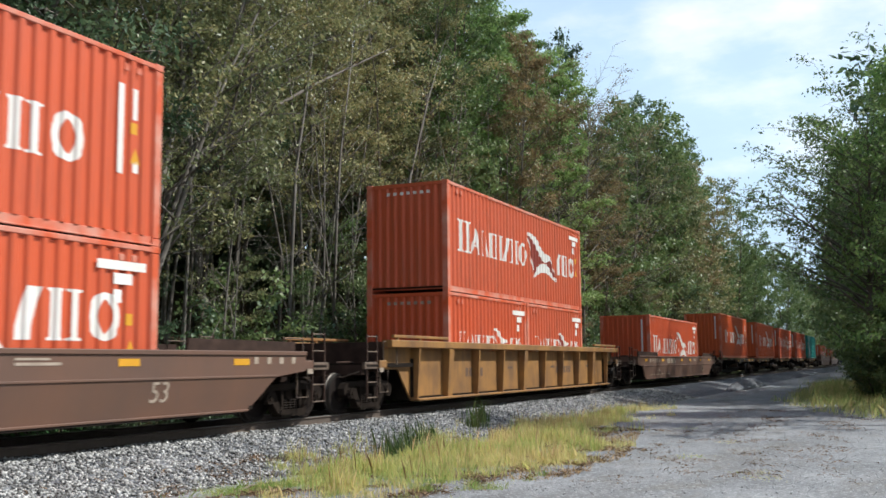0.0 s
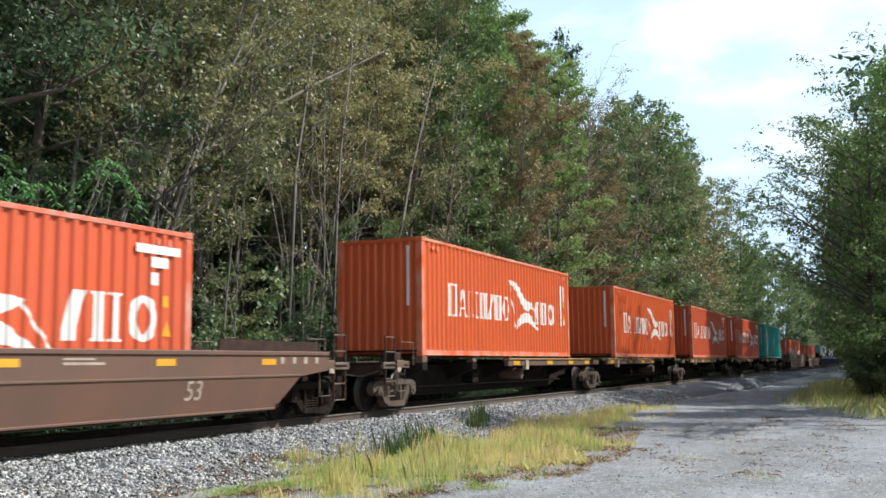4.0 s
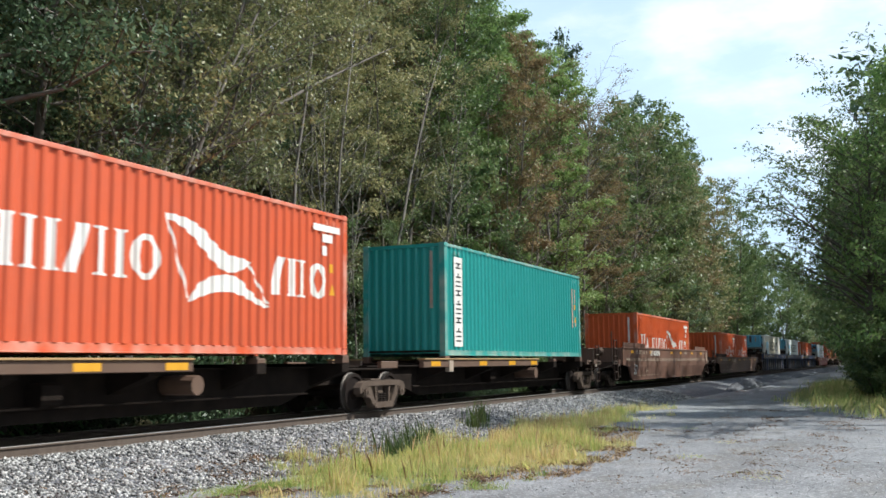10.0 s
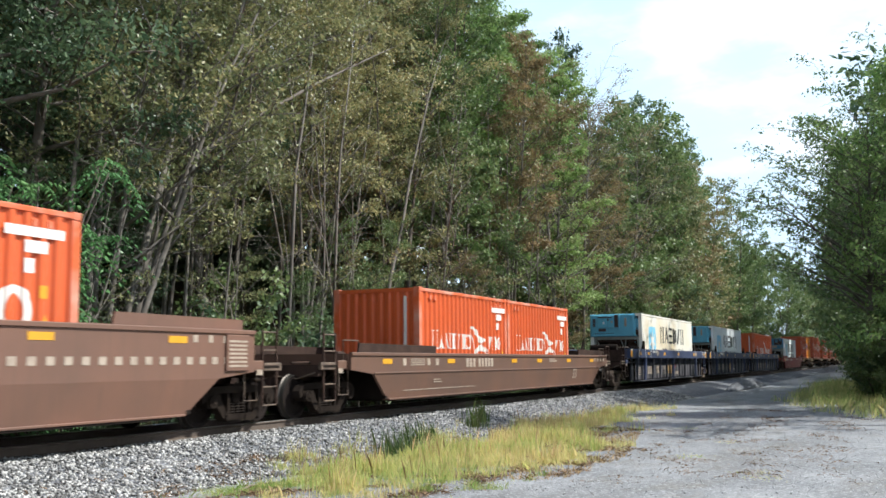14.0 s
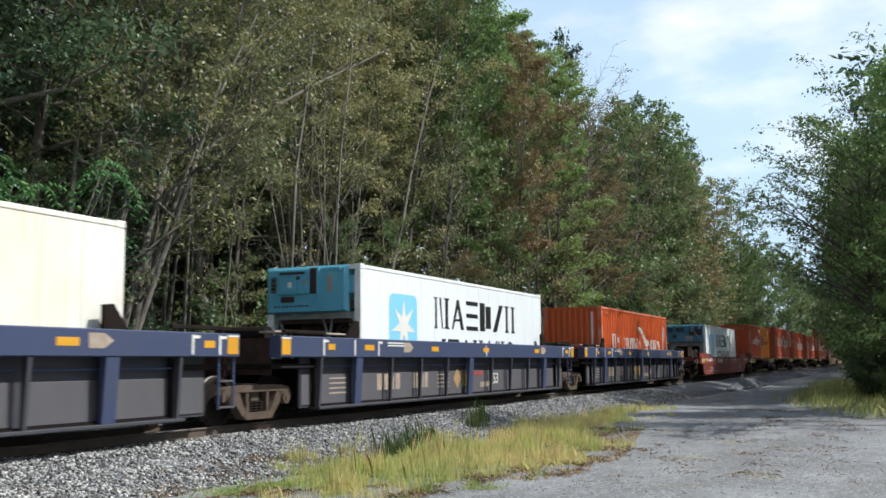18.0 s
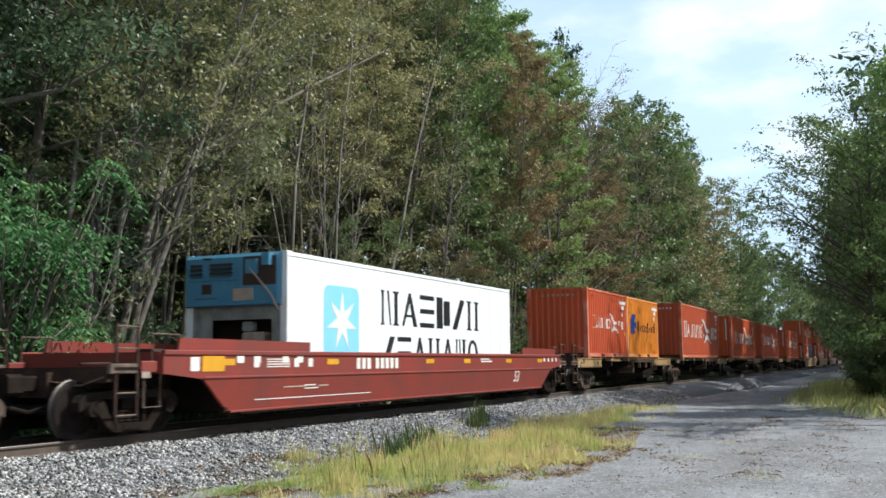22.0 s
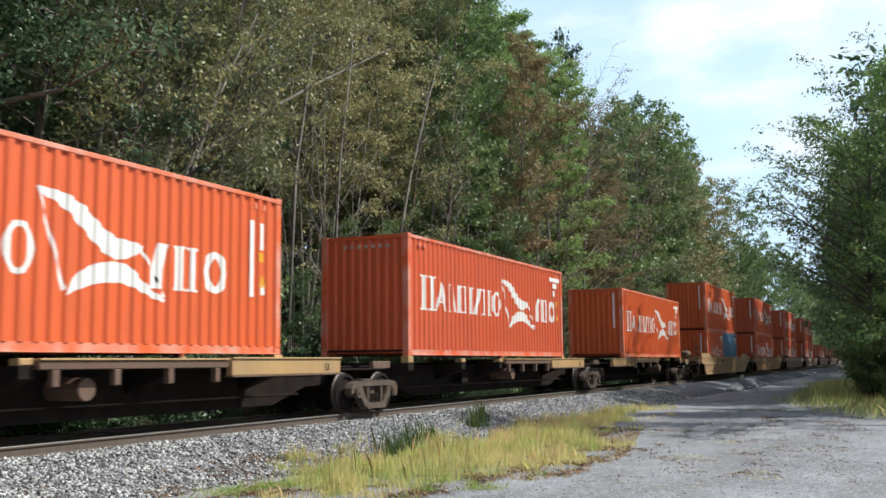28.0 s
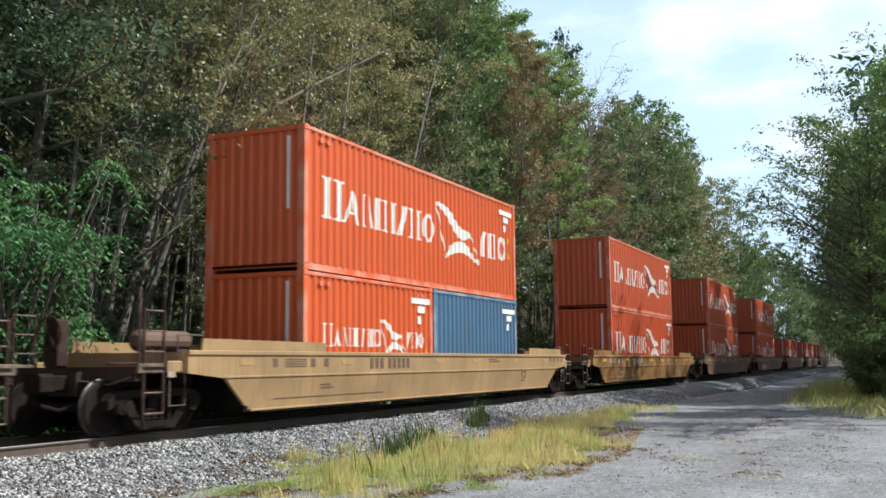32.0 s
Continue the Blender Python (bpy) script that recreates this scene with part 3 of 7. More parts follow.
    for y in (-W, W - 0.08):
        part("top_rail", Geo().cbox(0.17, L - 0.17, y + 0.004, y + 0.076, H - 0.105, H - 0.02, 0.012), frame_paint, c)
        back = y + 0.03 if y < 0 else y + 0.02
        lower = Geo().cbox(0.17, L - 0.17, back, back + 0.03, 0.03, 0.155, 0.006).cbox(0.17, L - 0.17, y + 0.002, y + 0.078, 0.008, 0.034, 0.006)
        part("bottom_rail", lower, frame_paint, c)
        if length == SHORT:
            for x in (1.95, 3.75):
                # the pocket's inner shade is a dark block, not an opening
                part("fork_pocket", Geo().box(x, x + 0.36, y - 0.002, y + 0.05, 0.025, 0.13), OUTLINE, c)
    for x in (0.01, L - 0.1):
        part("end_header", Geo().cbox(x, x + 0.09, -W + 0.16, W - 0.16, H - 0.115, H - 0.02, 0.01), paint, c)
        part("end_sill", Geo().cbox(x + (0.06 if x < 1 else -0.06), x + (0.15 if x < 1 else 0.03), -W + 0.16, W - 0.16, 0.07, 0.155, 0.01), paint, c)
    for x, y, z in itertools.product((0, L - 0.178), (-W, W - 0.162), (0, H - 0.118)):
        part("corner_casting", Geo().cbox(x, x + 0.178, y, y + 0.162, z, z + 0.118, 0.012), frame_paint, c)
    # markings on both long sides; the far side repeats the near one turned round
    y = -W + 0.011
    LINE = "peak triple pair slant pair ring"
    WIDE = {"triple": 1.25, "slant": 0.75}
    if style == "wide":
        glyph_row(c, "pair", 0.7, 1.68, 1.14, 2.02, y, DECAL, 0.06, 0.26, over=L)
        glyph_row(c, LINE, 1.66, 6.35, 1.16, 1.90, y, DECAL, 0.14, 0.25, wide=WIDE, over=L)
        pennant(c, 6.35, 9.3, 0.86, 2.30, y, DECAL, L, paint == ORANGE["c"])
        glyph_row(c, "slant pair ring", 9.35, 11.5, 1.14, 1.88, y, DECAL, 0.14, 0.27, wide=WIDE, over=L)
    elif style == "bars":
        glyph_row(c, "pair", 1.6, 2.35, 1.05, 1.92, y, DECAL, 0.06, 0.24, over=L)
        glyph_row(c, LINE, 2.35, 6.3, 1.06, 1.80, y, DECAL, 0.14, 0.25, wide=WIDE, over=L)
        pennant(c, 6.2, 8.95, 0.82, 2.32, y, DECAL, L, paint == ORANGE["c"])
        glyph_row(c, "slant pair ring", 8.5, 10.65, 1.04, 1.78, y, DECAL, 0.14, 0.27, wide=WIDE, over=L)
    elif style == "short":
        glyph_row(c, "pair", 0.75, 1.25, 1.14, 1.62, y, DECAL, 0.06, 0.26, over=L)
        glyph_row(c, LINE, 1.22, 3.35, 1.15, 1.55, y, DECAL, 0.14, 0.28, wide=WIDE, over=L)
        pennant(c, 3.3, 4.6, 0.98, 1.78, y, DECAL, L, paint == ORANGE["c"])
        glyph_row(c, "slant pair ring", 4.6, 5.65, 1.14, 1.52, y, DECAL, 0.14, 0.27, wide=WIDE, over=L)
    elif style == "amber":
        g = Geo()
        shape(g, [(0, 0), (0.75, 0), (0.6, 0.3), (1, 0.3), (1, 0.62), (0.6, 0.62), (1, 1), (0.2, 1), (0, 0.7)], 0.65, 1.65, 1.05, 1.9, y)
        part("emblem", g, NAVYMARK, c, "blue painted emblem")
        glyph_row(c, "pair small small small small dash pair small small small pair", 2.0, 5.6, 1.15, 1.62, y, BLACKMARK, 0.2, 0.3, wide={"dash": 0.6}, over=L)
    elif style == "teal":
        part("name_strip", Geo().box(0.62, 1.17, y - 0.005, y, 0.25, 2.65), DECAL, c, "upright white strip")
        for i in range(9):
            z = 0.38 + i * 0.245
            g = Geo().box(0.74, 1.05, y - 0.009, y - 0.004, z, z + 0.04)
            if i % 3 != 1:
                g.box(0.74, 1.05, y - 0.009, y - 0.004, z + 0.12, z + 0.16)
            if i % 3:
                g.box(0.86, 0.93, y - 0.009, y - 0.004, z + 0.04, z + 0.12)
            part("glyph", g, BLACKMARK, c)
    elif reefer:
        g = Geo()
        n = 24
        edge = [(0.5 + 0.5 * math.copysign(abs(math.cos(i * 6.2832 / n)) ** 0.25, math.cos(i * 6.2832 / n)),
                 0.5 + 0.5 * math.copysign(abs(math.sin(i * 6.2832 / n)) ** 0.25, math.sin(i * 6.2832 / n))) for i in range(n)]
        shape(g, edge, 1.36, 2.84, 0.92, 2.42, -W + 0.005)
        part("emblem", g, SKYMARK, c, "light blue square emblem with a pale star")
        star = [(0.5 + (0.44 if i % 2 == 0 else 0.15) * math.sin(i * math.pi / 7), 0.5 + (0.44 if i % 2 == 0 else 0.15) * math.cos(i * math.pi / 7)) for i in range(14)]
        g = Geo()
        shape(g, star, 1.36, 2.84, 0.92, 2.42, -W - 0.002)
        part("star", g, DECAL, c)
        glyph_row(c, "triple peak slabs block slant pair", 3.85, 9.85, 1.66, 2.46, -W + 0.005, BLACKMARK, 0.16, 0.22, wide={"triple": 1.1})
        glyph_row(c, "slant slabs peak pair peak triple ring", 3.85, 9.75, 0.62, 1.40, -W + 0.005, BLACKMARK, 0.16, 0.22)
    if style in ("wide", "short", "slate", "amber"):
        a, top = L - (1.35 if L > 7 else 1.2), H - 0.44
        slot_marks(c, "data_mark", DECAL, y, 0.004, (a, a + 1.05, top, top + 0.14), (a + 0.35, a + 0.75, top - 0.22, top - 0.05), (a + 0.35, a + 0.52, top - 0.5, top - 0.3))
    if style in ("bars", "teal"):
        slot_marks(c, "data_mark", DECAL if style == "bars" else PALEMARK, y, 0.004, (L - 1.0, L - 0.88, 1.05, H - 0.52), (L - 0.68, L - 0.58, H - 1.05, H - 0.55), (L - 0.66, L - 0.54, 1.1, 1.28))
    if not reefer and style != "slate":
        x = L - 0.72 if L > 7 else L - 0.5
        part("warning_sticker", Geo().prism_y([(x, H - 1.75), (x + 0.22, H - 1.75), (x + 0.11, H - 1.5)], y - 0.004, y), YELLOWMARK, c)
        if style in ("bars", "wide", "teal"):
            slot_marks(c, "warning_sticker", YELLOWMARK, y, 0.004, (x, x + 0.14, H - 1.28, H - 1.1))
        mk = DECAL if paint not in (TEAL, SLATE) else PALEMARK
        if "stripe" in label:
            part("number_strip", Geo().box(0.016, 0.02, -0.86, -0.78, H * 0.42, H - 0.22), mk, c)
        else:
            for k in range(7):
                part("number_mark", Geo().box(0.014, 0.018, -0.7 + k * 0.2, -0.6 + k * 0.2, H - 0.33, H - 0.245), PALEMARK if paint == ORANGE["b"] else mk, c)
        for x in (0.62, 0.9, L - 0.62, L - 0.9):
            part("vent", Geo().cbox(x, x + 0.1, -W - 0.002, -W + 0.02, H - 0.30, H - 0.19, 0.006), frame_paint, c)
    shells[key] = c
    return c


truck_meshes = {}


def truck(parent, x, frame_mat=TRUCKM):
    """A two-axle truck under a car: bolster, two cast side frames, springs and two wheelsets."""
    if frame_mat.name not in truck_meshes:
        kit = truck_meshes[frame_mat.name] = {}
        kit["bolster"] = Geo().cbox(-0.22, 0.22, -0.9, 0.9, 0.46, 0.74, 0.03).box(-0.12, 0.12, -1.0, 1.0, 0.42, 0.58).mesh("bolster", frame_mat)
        g = Geo()
        y0, y1 = -0.075, 0.075
        top = [(-1.08, 0.42), (-1.09, 0.56), (-1.00, 0.66), (-0.82, 0.70), (-0.45, 0.715), (0.45, 0.715), (0.82, 0.70), (1.00, 0.66), (1.09, 0.56), (1.08, 0.42), (0.99, 0.46), (0.94, 0.555), (0.80, 0.575), (0.70, 0.59), (-0.70, 0.59), (-0.80, 0.575), (-0.94, 0.555), (-0.99, 0.46)]
        g.prism_y(top, y0 - 0.012, y1 + 0.012)
        for s in (-1, 1):
            g.prism_y([(s * 0.80, 0.62), (s * 0.74, 0.36), (s * 0.66, 0.40), (s * 0.62, 0.62)][::-s], y0, y1)
            g.prism_y([(s * 0.74, 0.50), (s * 0.68, 0.36), (s * 0.44, 0.10), (s * 0.32, 0.16), (s * 0.50, 0.40), (s * 0.60, 0.60)][::-s], y0 - 0.015, y1 + 0.015)
            g.prism_y([(s * 0.36, 0.60), (s * 0.29, 0.60), (s * 0.27, 0.18), (s * 0.34, 0.18)][::-s], y0 + 0.005, y1 - 0.005)
            g.box(min(s * 0.73, s * 0.97), max(s * 0.73, s * 0.97), y0 - 0.03, y1 + 0.03, 0.36, 0.57)
        g.prism_y([(-0.47, 0.16), (-0.40, 0.22), (0.40, 0.22), (0.47, 0.16), (0.40, 0.09), (-0.40, 0.09)], y0 - 0.04, y1 + 0.04)
        kit["side_frame"] = g.mesh("side_frame", frame_mat)
        kit["spring_nest"] = Geo().loft([[((0.06 + 0.02 * (j % 2)) * math.cos(i * 0.7854), (0.05 + 0.015 * (j % 2)) * math.sin(i * 0.7854), 0.22 + j * 0.024) for i in range(8)] for j in range(9)]).mesh("spring_nest", UNDER)
        kit["bearing_cap"] = Geo().cyl_y(0, 0, 0.115, -0.06, 0.06, 12).cyl_y(0, 0, 0.05, -0.085, 0.085, 8).mesh("bearing_cap", frame_mat)
        kit["brake_shoe"] = Geo().prism_y([(0.0, 0.18), (0.06, 0.2), (0.085, 0.36), (0.06, 0.52), (0.0, 0.54), (0.03, 0.36)], -0.05, 0.05).mesh("brake_shoe", DARKCAST)
    if "wheelset" not in truck_meshes:
        g = Geo()
        R, n = 0.44, 28
        for s in (-1, 1):
            prof = [(0.08, s * 0.60), (0.12, s * 0.66), (0.30, s * 0.71), (0.36, s * 0.70), (R + 0.025, s * 0.675), (R + 0.02, s * 0.705), (R, s * 0.72), (R - 0.006, s * 0.815), (0.365, s * 0.815), (0.34, s * 0.775), (0.16, s * 0.79), (0.12, s * 0.83), (0.08, s * 0.83)]
            g.loft([[(r * math.cos(6.28319 * i / n), y, r * math.sin(6.28319 * i / n)) for i in range(n)] for r, y in prof], caps=False)
        g.cyl_y(0, 0, 0.085, -1.02, 1.02, 10)
        me = g.mesh("wheelset", WHEELM)
        me.materials.append(TREAD)
        for k, j, i in itertools.product(range(2), (5, 6), range(n)):
            me.polygons[k * 12 * n + j * n + i].material_index = 1
        truck_meshes["wheelset"] = me
    kit = truck_meshes[frame_mat.name]
    t = part("truck", kit["bolster"], None, parent, "rusty cast-steel truck")
    t.location = (x, 0, 0)
    for y in (-1.0, 1.0):
        part("side_frame", kit["side_frame"], None, t).location = (0, y, 0)
        for k in (-0.16, 0.0, 0.16):
            part("spring_nest", kit["spring_nest"], None, t).location = (k, y, 0)
        for k in (-0.84, 0.84):
            part("bearing_cap", kit["bearing_cap"], None, t).location = (k, y * 1.09, 0.455)
    for k in (-0.84, 0.84):
        w = part("wheelset", truck_meshes["wheelset"], None, t)
        w.location = (k, 0, 0.44)
        wheelsets.append((w, k))
        part("brake_shoe", kit["brake_shoe"], None, t).matrix_local = pose(k * 0.48, -0.77, 0.06, 0, 0, 0 if k < 0 else 180)
    return t


text_cache = {}


def numeral(parent, body, x, y, z, size, mat, lean=0.0):
    """Readable figures from the built-in typeface, upright on the near side."""
    if (body, size, mat.name) not in text_cache:
        cu = bpy.data.curves.new("figures", "FONT")
        cu.body, cu.size, cu.extrude, cu.shear = body, size, 0.003, lean
        ob = bpy.data.objects.new("figures", cu)
        scene.collection.objects.link(ob)
        bpy.context.view_layer.update()
        me = bpy.data.meshes.new_from_object(ob.evaluated_get(bpy.context.evaluated_depsgraph_get()))
        me.name = "number_mark"
        me.materials.clear()
        me.materials.append(mat)
        bpy.data.objects.remove(ob)
        text_cache[(body, size, mat.name)] = me
    ob = part("number_mark", text_cache[(body, size, mat.name)], None, parent)
    ob.matrix_local = pose(x, y, z, 90, 0, 0)
    return ob


def end_gear(car, x, s, paint, tall=False):
    """Coupler, draft sill, end platform, ladders, hand rails and brake gear at one end; s points outwards."""
    def sx(a, b):
        return (min(x + s * a, x + s * b), max(x + s * a, x + s * b))
    part("draft_sill", Geo().box(*sx(-2.6, 1.15), -0.3, 0.3, 0.62, 1.0), ENDGEAR, car)
    part("coupler", Geo().cbox(*sx(1.05, 1.62), -0.12, 0.12, 0.7, 0.95, 0.03).cbox(*sx(1.5, 1.78), -0.2, 0.14, 0.66, 0.98, 0.05), DARKCAST, car)
    part("walkway", Geo().box(*sx(-0.2, 0.95), -1.42, 1.42, 1.02, 1.07), UNDER, car)
    for y in (-1.38, 1.38):
        ladder_top = 1.98 if tall else 1.72
        rails = part("ladder", Geo().cbox(*sx(0.42, 0.455), y - 0.025, y + 0.01, 0.34, ladder_top, 0.006).cbox(*sx(0.875, 0.91), y - 0.025, y + 0.01, 0.34, ladder_top, 0.006), ENDGEAR, car)
        for i in range(6 if tall else 5):
            z = 0.35 + i * (ladder_top - 0.39) / (5 if tall else 4)
            part("rung", Geo().tube([(x + s * 0.455, y - 0.01, z), (x + s * 0.875, y - 0.01, z)], [0.014] * 2, 6), TANSTEEL, rails)
        part("step_box", Geo().cbox(*sx(0.05, 0.40), y - 0.06, y + 0.06, 0.98, 1.16, 0.015), paint, car)
        part("side_plate", Geo().cbox(*sx(0.47, 1.02), y - 0.035, y + 0.03, 0.97, 1.12, 0.012), TANSTEEL, car, "scuffed tan side plate")
        part("grab_rail", Geo().tube([(x - s * 0.55, y, 1.05), (x - s * 0.55, y, 1.58), (x + s * 0.1, y, 1.58), (x + s * 0.1, y, 1.05)], [0.016] * 4), TANSTEEL, car)
        part("sill_step", Geo().tube([(x - s * 0.1, y, 0.95), (x - s * 0.1, y, 0.45), (x + s * 0.28, y, 0.45), (x + s * 0.28, y, 0.95)], [0.017] * 4), TANSTEEL, car)
    part("end_beam", Geo().cbox(*sx(0.88, 1.02), -1.34, 1.34, 0.84, 1.06, 0.02), ENDGEAR, car)
    part("air_hose", Geo().tube([(x + s * 1.0, -0.4, 0.75), (x + s * 1.25, -0.42, 0.5), (x + s * 1.5, -0.3, 0.42), (x + s * 1.75, -0.2, 0.5)], [0.03] * 4), UNDER, car)
    part("cut_lever", Geo().tube([(x + s * 1.06, -1.3, 0.92), (x + s * 1.10, -0.9, 0.80), (x + s * 1.10, -0.3, 0.86)], [0.014] * 3), TANSTEEL, car)
    part("brake_pipe", Geo().tube([(x - s * 2.4, -0.5, 1.12), (x - s * 0.6, -0.55, 1.13), (x + s * 0.7, -0.5, 1.12)], [0.025] * 3), ENDGEAR, car)
    part("control_valve", Geo().cbox(*sx(-0.75, -0.45), -0.95, -0.6, 1.07, 1.36, 0.05), ENDGEAR, car)
    for y in (-1.2, 0.95):
        part("reflector", Geo().box(*sx(0.2, 0.38), y - 0.24, y - 0.22, 0.9, 1.0), PALEMARK, car)
    if tall:
        rim = Geo().loft([[(x + s * d, 0.5 + q * math.cos(i * 0.5236), 1.62 + q * math.sin(i * 0.5236)) for d, q in ((0.95, 0.28), (0.985, 0.28), (0.985, 0.25), (0.95, 0.25))] for i in range(13)])
        for i in range(3):
            c_, s_ = 0.26 * math.cos(i * 1.0472), 0.26 * math.sin(i * 1.0472)
            rim.tube([(x + s * 0.965, 0.5 - c_, 1.62 - s_), (x + s * 0.965, 0.5 + c_, 1.62 + s_)], [0.012] * 2, 5)
        part("brake_wheel", rim, ENDGEAR, car)
        part("brake_stand", Geo().cbox(*sx(0.7, 0.92), 0.35, 0.65, 1.07, 1.85, 0.03), ENDGEAR, car)
        part("brake_reservoir", Geo().loft([[(x + s * d, -0.55 + q * math.cos(i * 0.5236), 1.5 + q * math.sin(i * 0.5236)) for i in range(12)] for d, q in ((-1.15, 0.1), (-1.08, 0.18), (0.1, 0.18), (0.17, 0.1))]), SPINE_BROWN, car)
        for d in (-0.9, -0.1):
            part("saddle", Geo().cbox(*sx(d - 0.04, d + 0.04), -0.68, -0.42, 1.07, 1.36, 0.01), ENDGEAR, car)
        part("end_post", Geo().tube([(x + s * 0.9, -1.3, 1.05), (x + s * 0.9, -1.3, 2.3)], [0.022] * 2), SPINE_BROWN, car)


def well_solid(paint, label, high=1.30, tag_paint=PALEMARK, squares=False, tall=False, reflectors=YELLOWMARK, figures=11.7):
    """A well car with smooth side sills; x is counted from the front of the 12.2 m container that it carries."""
    car = thing("well_car", label, "freight car", "train of well and spine cars")
    C, HB = 6.1, 10.0
    for s in (-1, 1):
        a, b = (-1.52, -1.46) if s < 0 else (1.46, 1.52)
        upper = Geo().prism_y([(C - HB, high), (C - HB, 0.96), (C - 9.0, 0.86), (C + 9.0, 0.86), (C + HB, 0.96), (C + HB, high)], a, b)
        k = 0.08 if s < 0 else -0.08
        upper.loft([[(C - 8.25, a + k, 0.30), (C + 8.25, a + k, 0.30), (C + 8.25, b + k, 0.30), (C - 8.25, b + k, 0.30)], [(C - 9.0, a, 0.86), (C + 9.0, a, 0.86), (C + 9.0, b, 0.86), (C - 9.0, b, 0.86)]])
        sill = part("side_sill", upper, paint, car)
        o = -1.55 if s < 0 else 1.47
        part("top_chord", Geo().cbox(C - HB, C + HB, o, o + 0.08, high - 0.05, high + 0.03, 0.012), paint, sill)
        if not squares:
            part("side_angle", Geo().cbox(C - 9.0, C + 9.0, -1.54 if s < 0 else 1.5, -1.5 if s < 0 else 1.54, 0.86, 0.90, 0.008), paint, sill)
        part("bottom_flange", Geo().cbox(C - 8.2, C + 8.2, -1.48 if s < 0 else 1.3, -1.3 if s < 0 else 1.48, 0.27, 0.31, 0.008), paint, sill)
        for e in (-1, 1):
            x0, x1 = (C - HB + 0.45, C - 5.6) if e < 0 else (C + 6.55, C + HB - 0.25)
            part("end_cover", Geo().prism_y([(x0, high + 0.03), (x0 + 0.04, high + 0.23), (x1, high + 0.21), (x1, high + 0.03)], -1.44 if s < 0 else 1.40, -1.40 if s < 0 else 1.44), ENDGEAR if paint == BROWN else paint, car)
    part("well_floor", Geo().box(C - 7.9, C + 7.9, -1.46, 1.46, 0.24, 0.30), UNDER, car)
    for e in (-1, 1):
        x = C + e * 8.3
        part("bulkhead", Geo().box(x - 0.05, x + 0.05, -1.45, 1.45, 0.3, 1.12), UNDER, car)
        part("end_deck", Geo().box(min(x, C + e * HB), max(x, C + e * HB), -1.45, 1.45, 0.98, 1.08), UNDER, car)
        part("end_plate", Geo().box(C + e * HB - 0.03, C + e * HB + 0.03, -1.46, 1.46, 0.96, high), paint, car)
        # under-car shade is put into the dark truck material
        truck(car, C + e * 10.2, DARKCAST)
        end_gear(car, C + e * HB, e, paint, tall and e < 0)
    y = -1.523
    slot_marks(car, "reflector_plate", reflectors, y, 0.004, *[(x, x + 0.45, high - 0.22, high - 0.11) for x in (C - 8.6, C - 5.1, C - 0.5, C + 1.8, C + 4.9, C + 7.7)])
    slot_marks(car, "data_mark", tag_paint, y, 0.004, *[(x, x + 0.16, high - 0.26, high - 0.1) for x in (C - 7.6, C - 6.3, C - 5.8)],
               *[(C - 7.2, C - 6.45, high - 0.26 + i * 0.045, high - 0.24 + i * 0.045) for i in range(4)],
               *[(x, x + 0.12, high - 0.2, high - 0.08) for x in (C + 8.3, C + 8.7, C + 9.1, C + 9.5)],
               (C + 3.0, C + 3.8, high - 0.2, high - 0.16), (C + 3.0, C + 3.6, high - 0.13, high - 0.1))
    first = C - (4.9 if squares else 3.9)
    slot_marks(car, "number_bar", DECAL if squares else tag_paint, y, 0.004, *[(first + k * 0.23 + (0.15 if k > 1 + (not squares) else 0), first + 0.15 + k * 0.23 + (0.15 if k > 1 + (not squares) else 0), high - 0.32, high - 0.09) for k in range(8)])
    for x0, x1, z0, z1 in ((C - 7.5, C - 3.2, 0.46, 0.475), (C - 5.9, C - 5.4, 0.62, 0.64), (C - 5.9, C - 5.5, 0.68, 0.7)):
        slot_marks(car, "data_mark", tag_paint, y + 0.08 * (0.86 - z1) / 0.56, 0.004, (x0, x1, z0, z1))
    if paint == RED:
        slot_marks(car, "end_placard", YELLOWMARK, y, 0.006, (C - HB + 0.95, C - HB + 1.55, high - 0.32, high - 0.06))
        slot_marks(car, "data_mark", DECAL, y, 0.005, (C - HB + 0.65, C - HB + 0.88, high - 0.31, high - 0.08), *[(q, q + 0.2, high - 0.18, high - 0.06) for q in (C - HB + 1.9, C - HB + 2.4, C - HB + 3.3, C - HB + 3.8)])
        slot_marks(car, "data_mark", PALEMARK, y + 0.03, 0.004, *[(C - 6.6, C - 5.8, 0.66 + k * 0.05, 0.685 + k * 0.05) for k in range(4)], *[(C - 5.4, C - 5.0, 0.66 + k * 0.05, 0.685 + k * 0.05) for k in range(4)])
    if squares:
        board = part("notice_board", Geo().cbox(C + HB - 0.85, C + HB - 0.2, -1.56, -1.53, 0.98, high - 0.06, 0.01), paint, car)
        slot_marks(board, "notice_line", PALEMARK, -1.561, 0.004, *[(C + HB - 0.78, C + HB - 0.27, 1.05 + i * 0.07, 1.085 + i * 0.07) for i in range(7)])
        slot_marks(car, "reflective_square", PALEMARK, y, 0.004, *[(C - 9.4 + i * 0.325, C - 9.25 + i * 0.325, high - 0.56, high - 0.44) for i in range(58)])
    fig = numeral(car, "53", figures, y + 0.046, 0.52, 0.60 if squares else 0.46, DECAL if squares else tag_paint, 0.1)
    fig.matrix_local = pose(figures, y + 0.046, 0.52, 98, 0, 0)
    return car


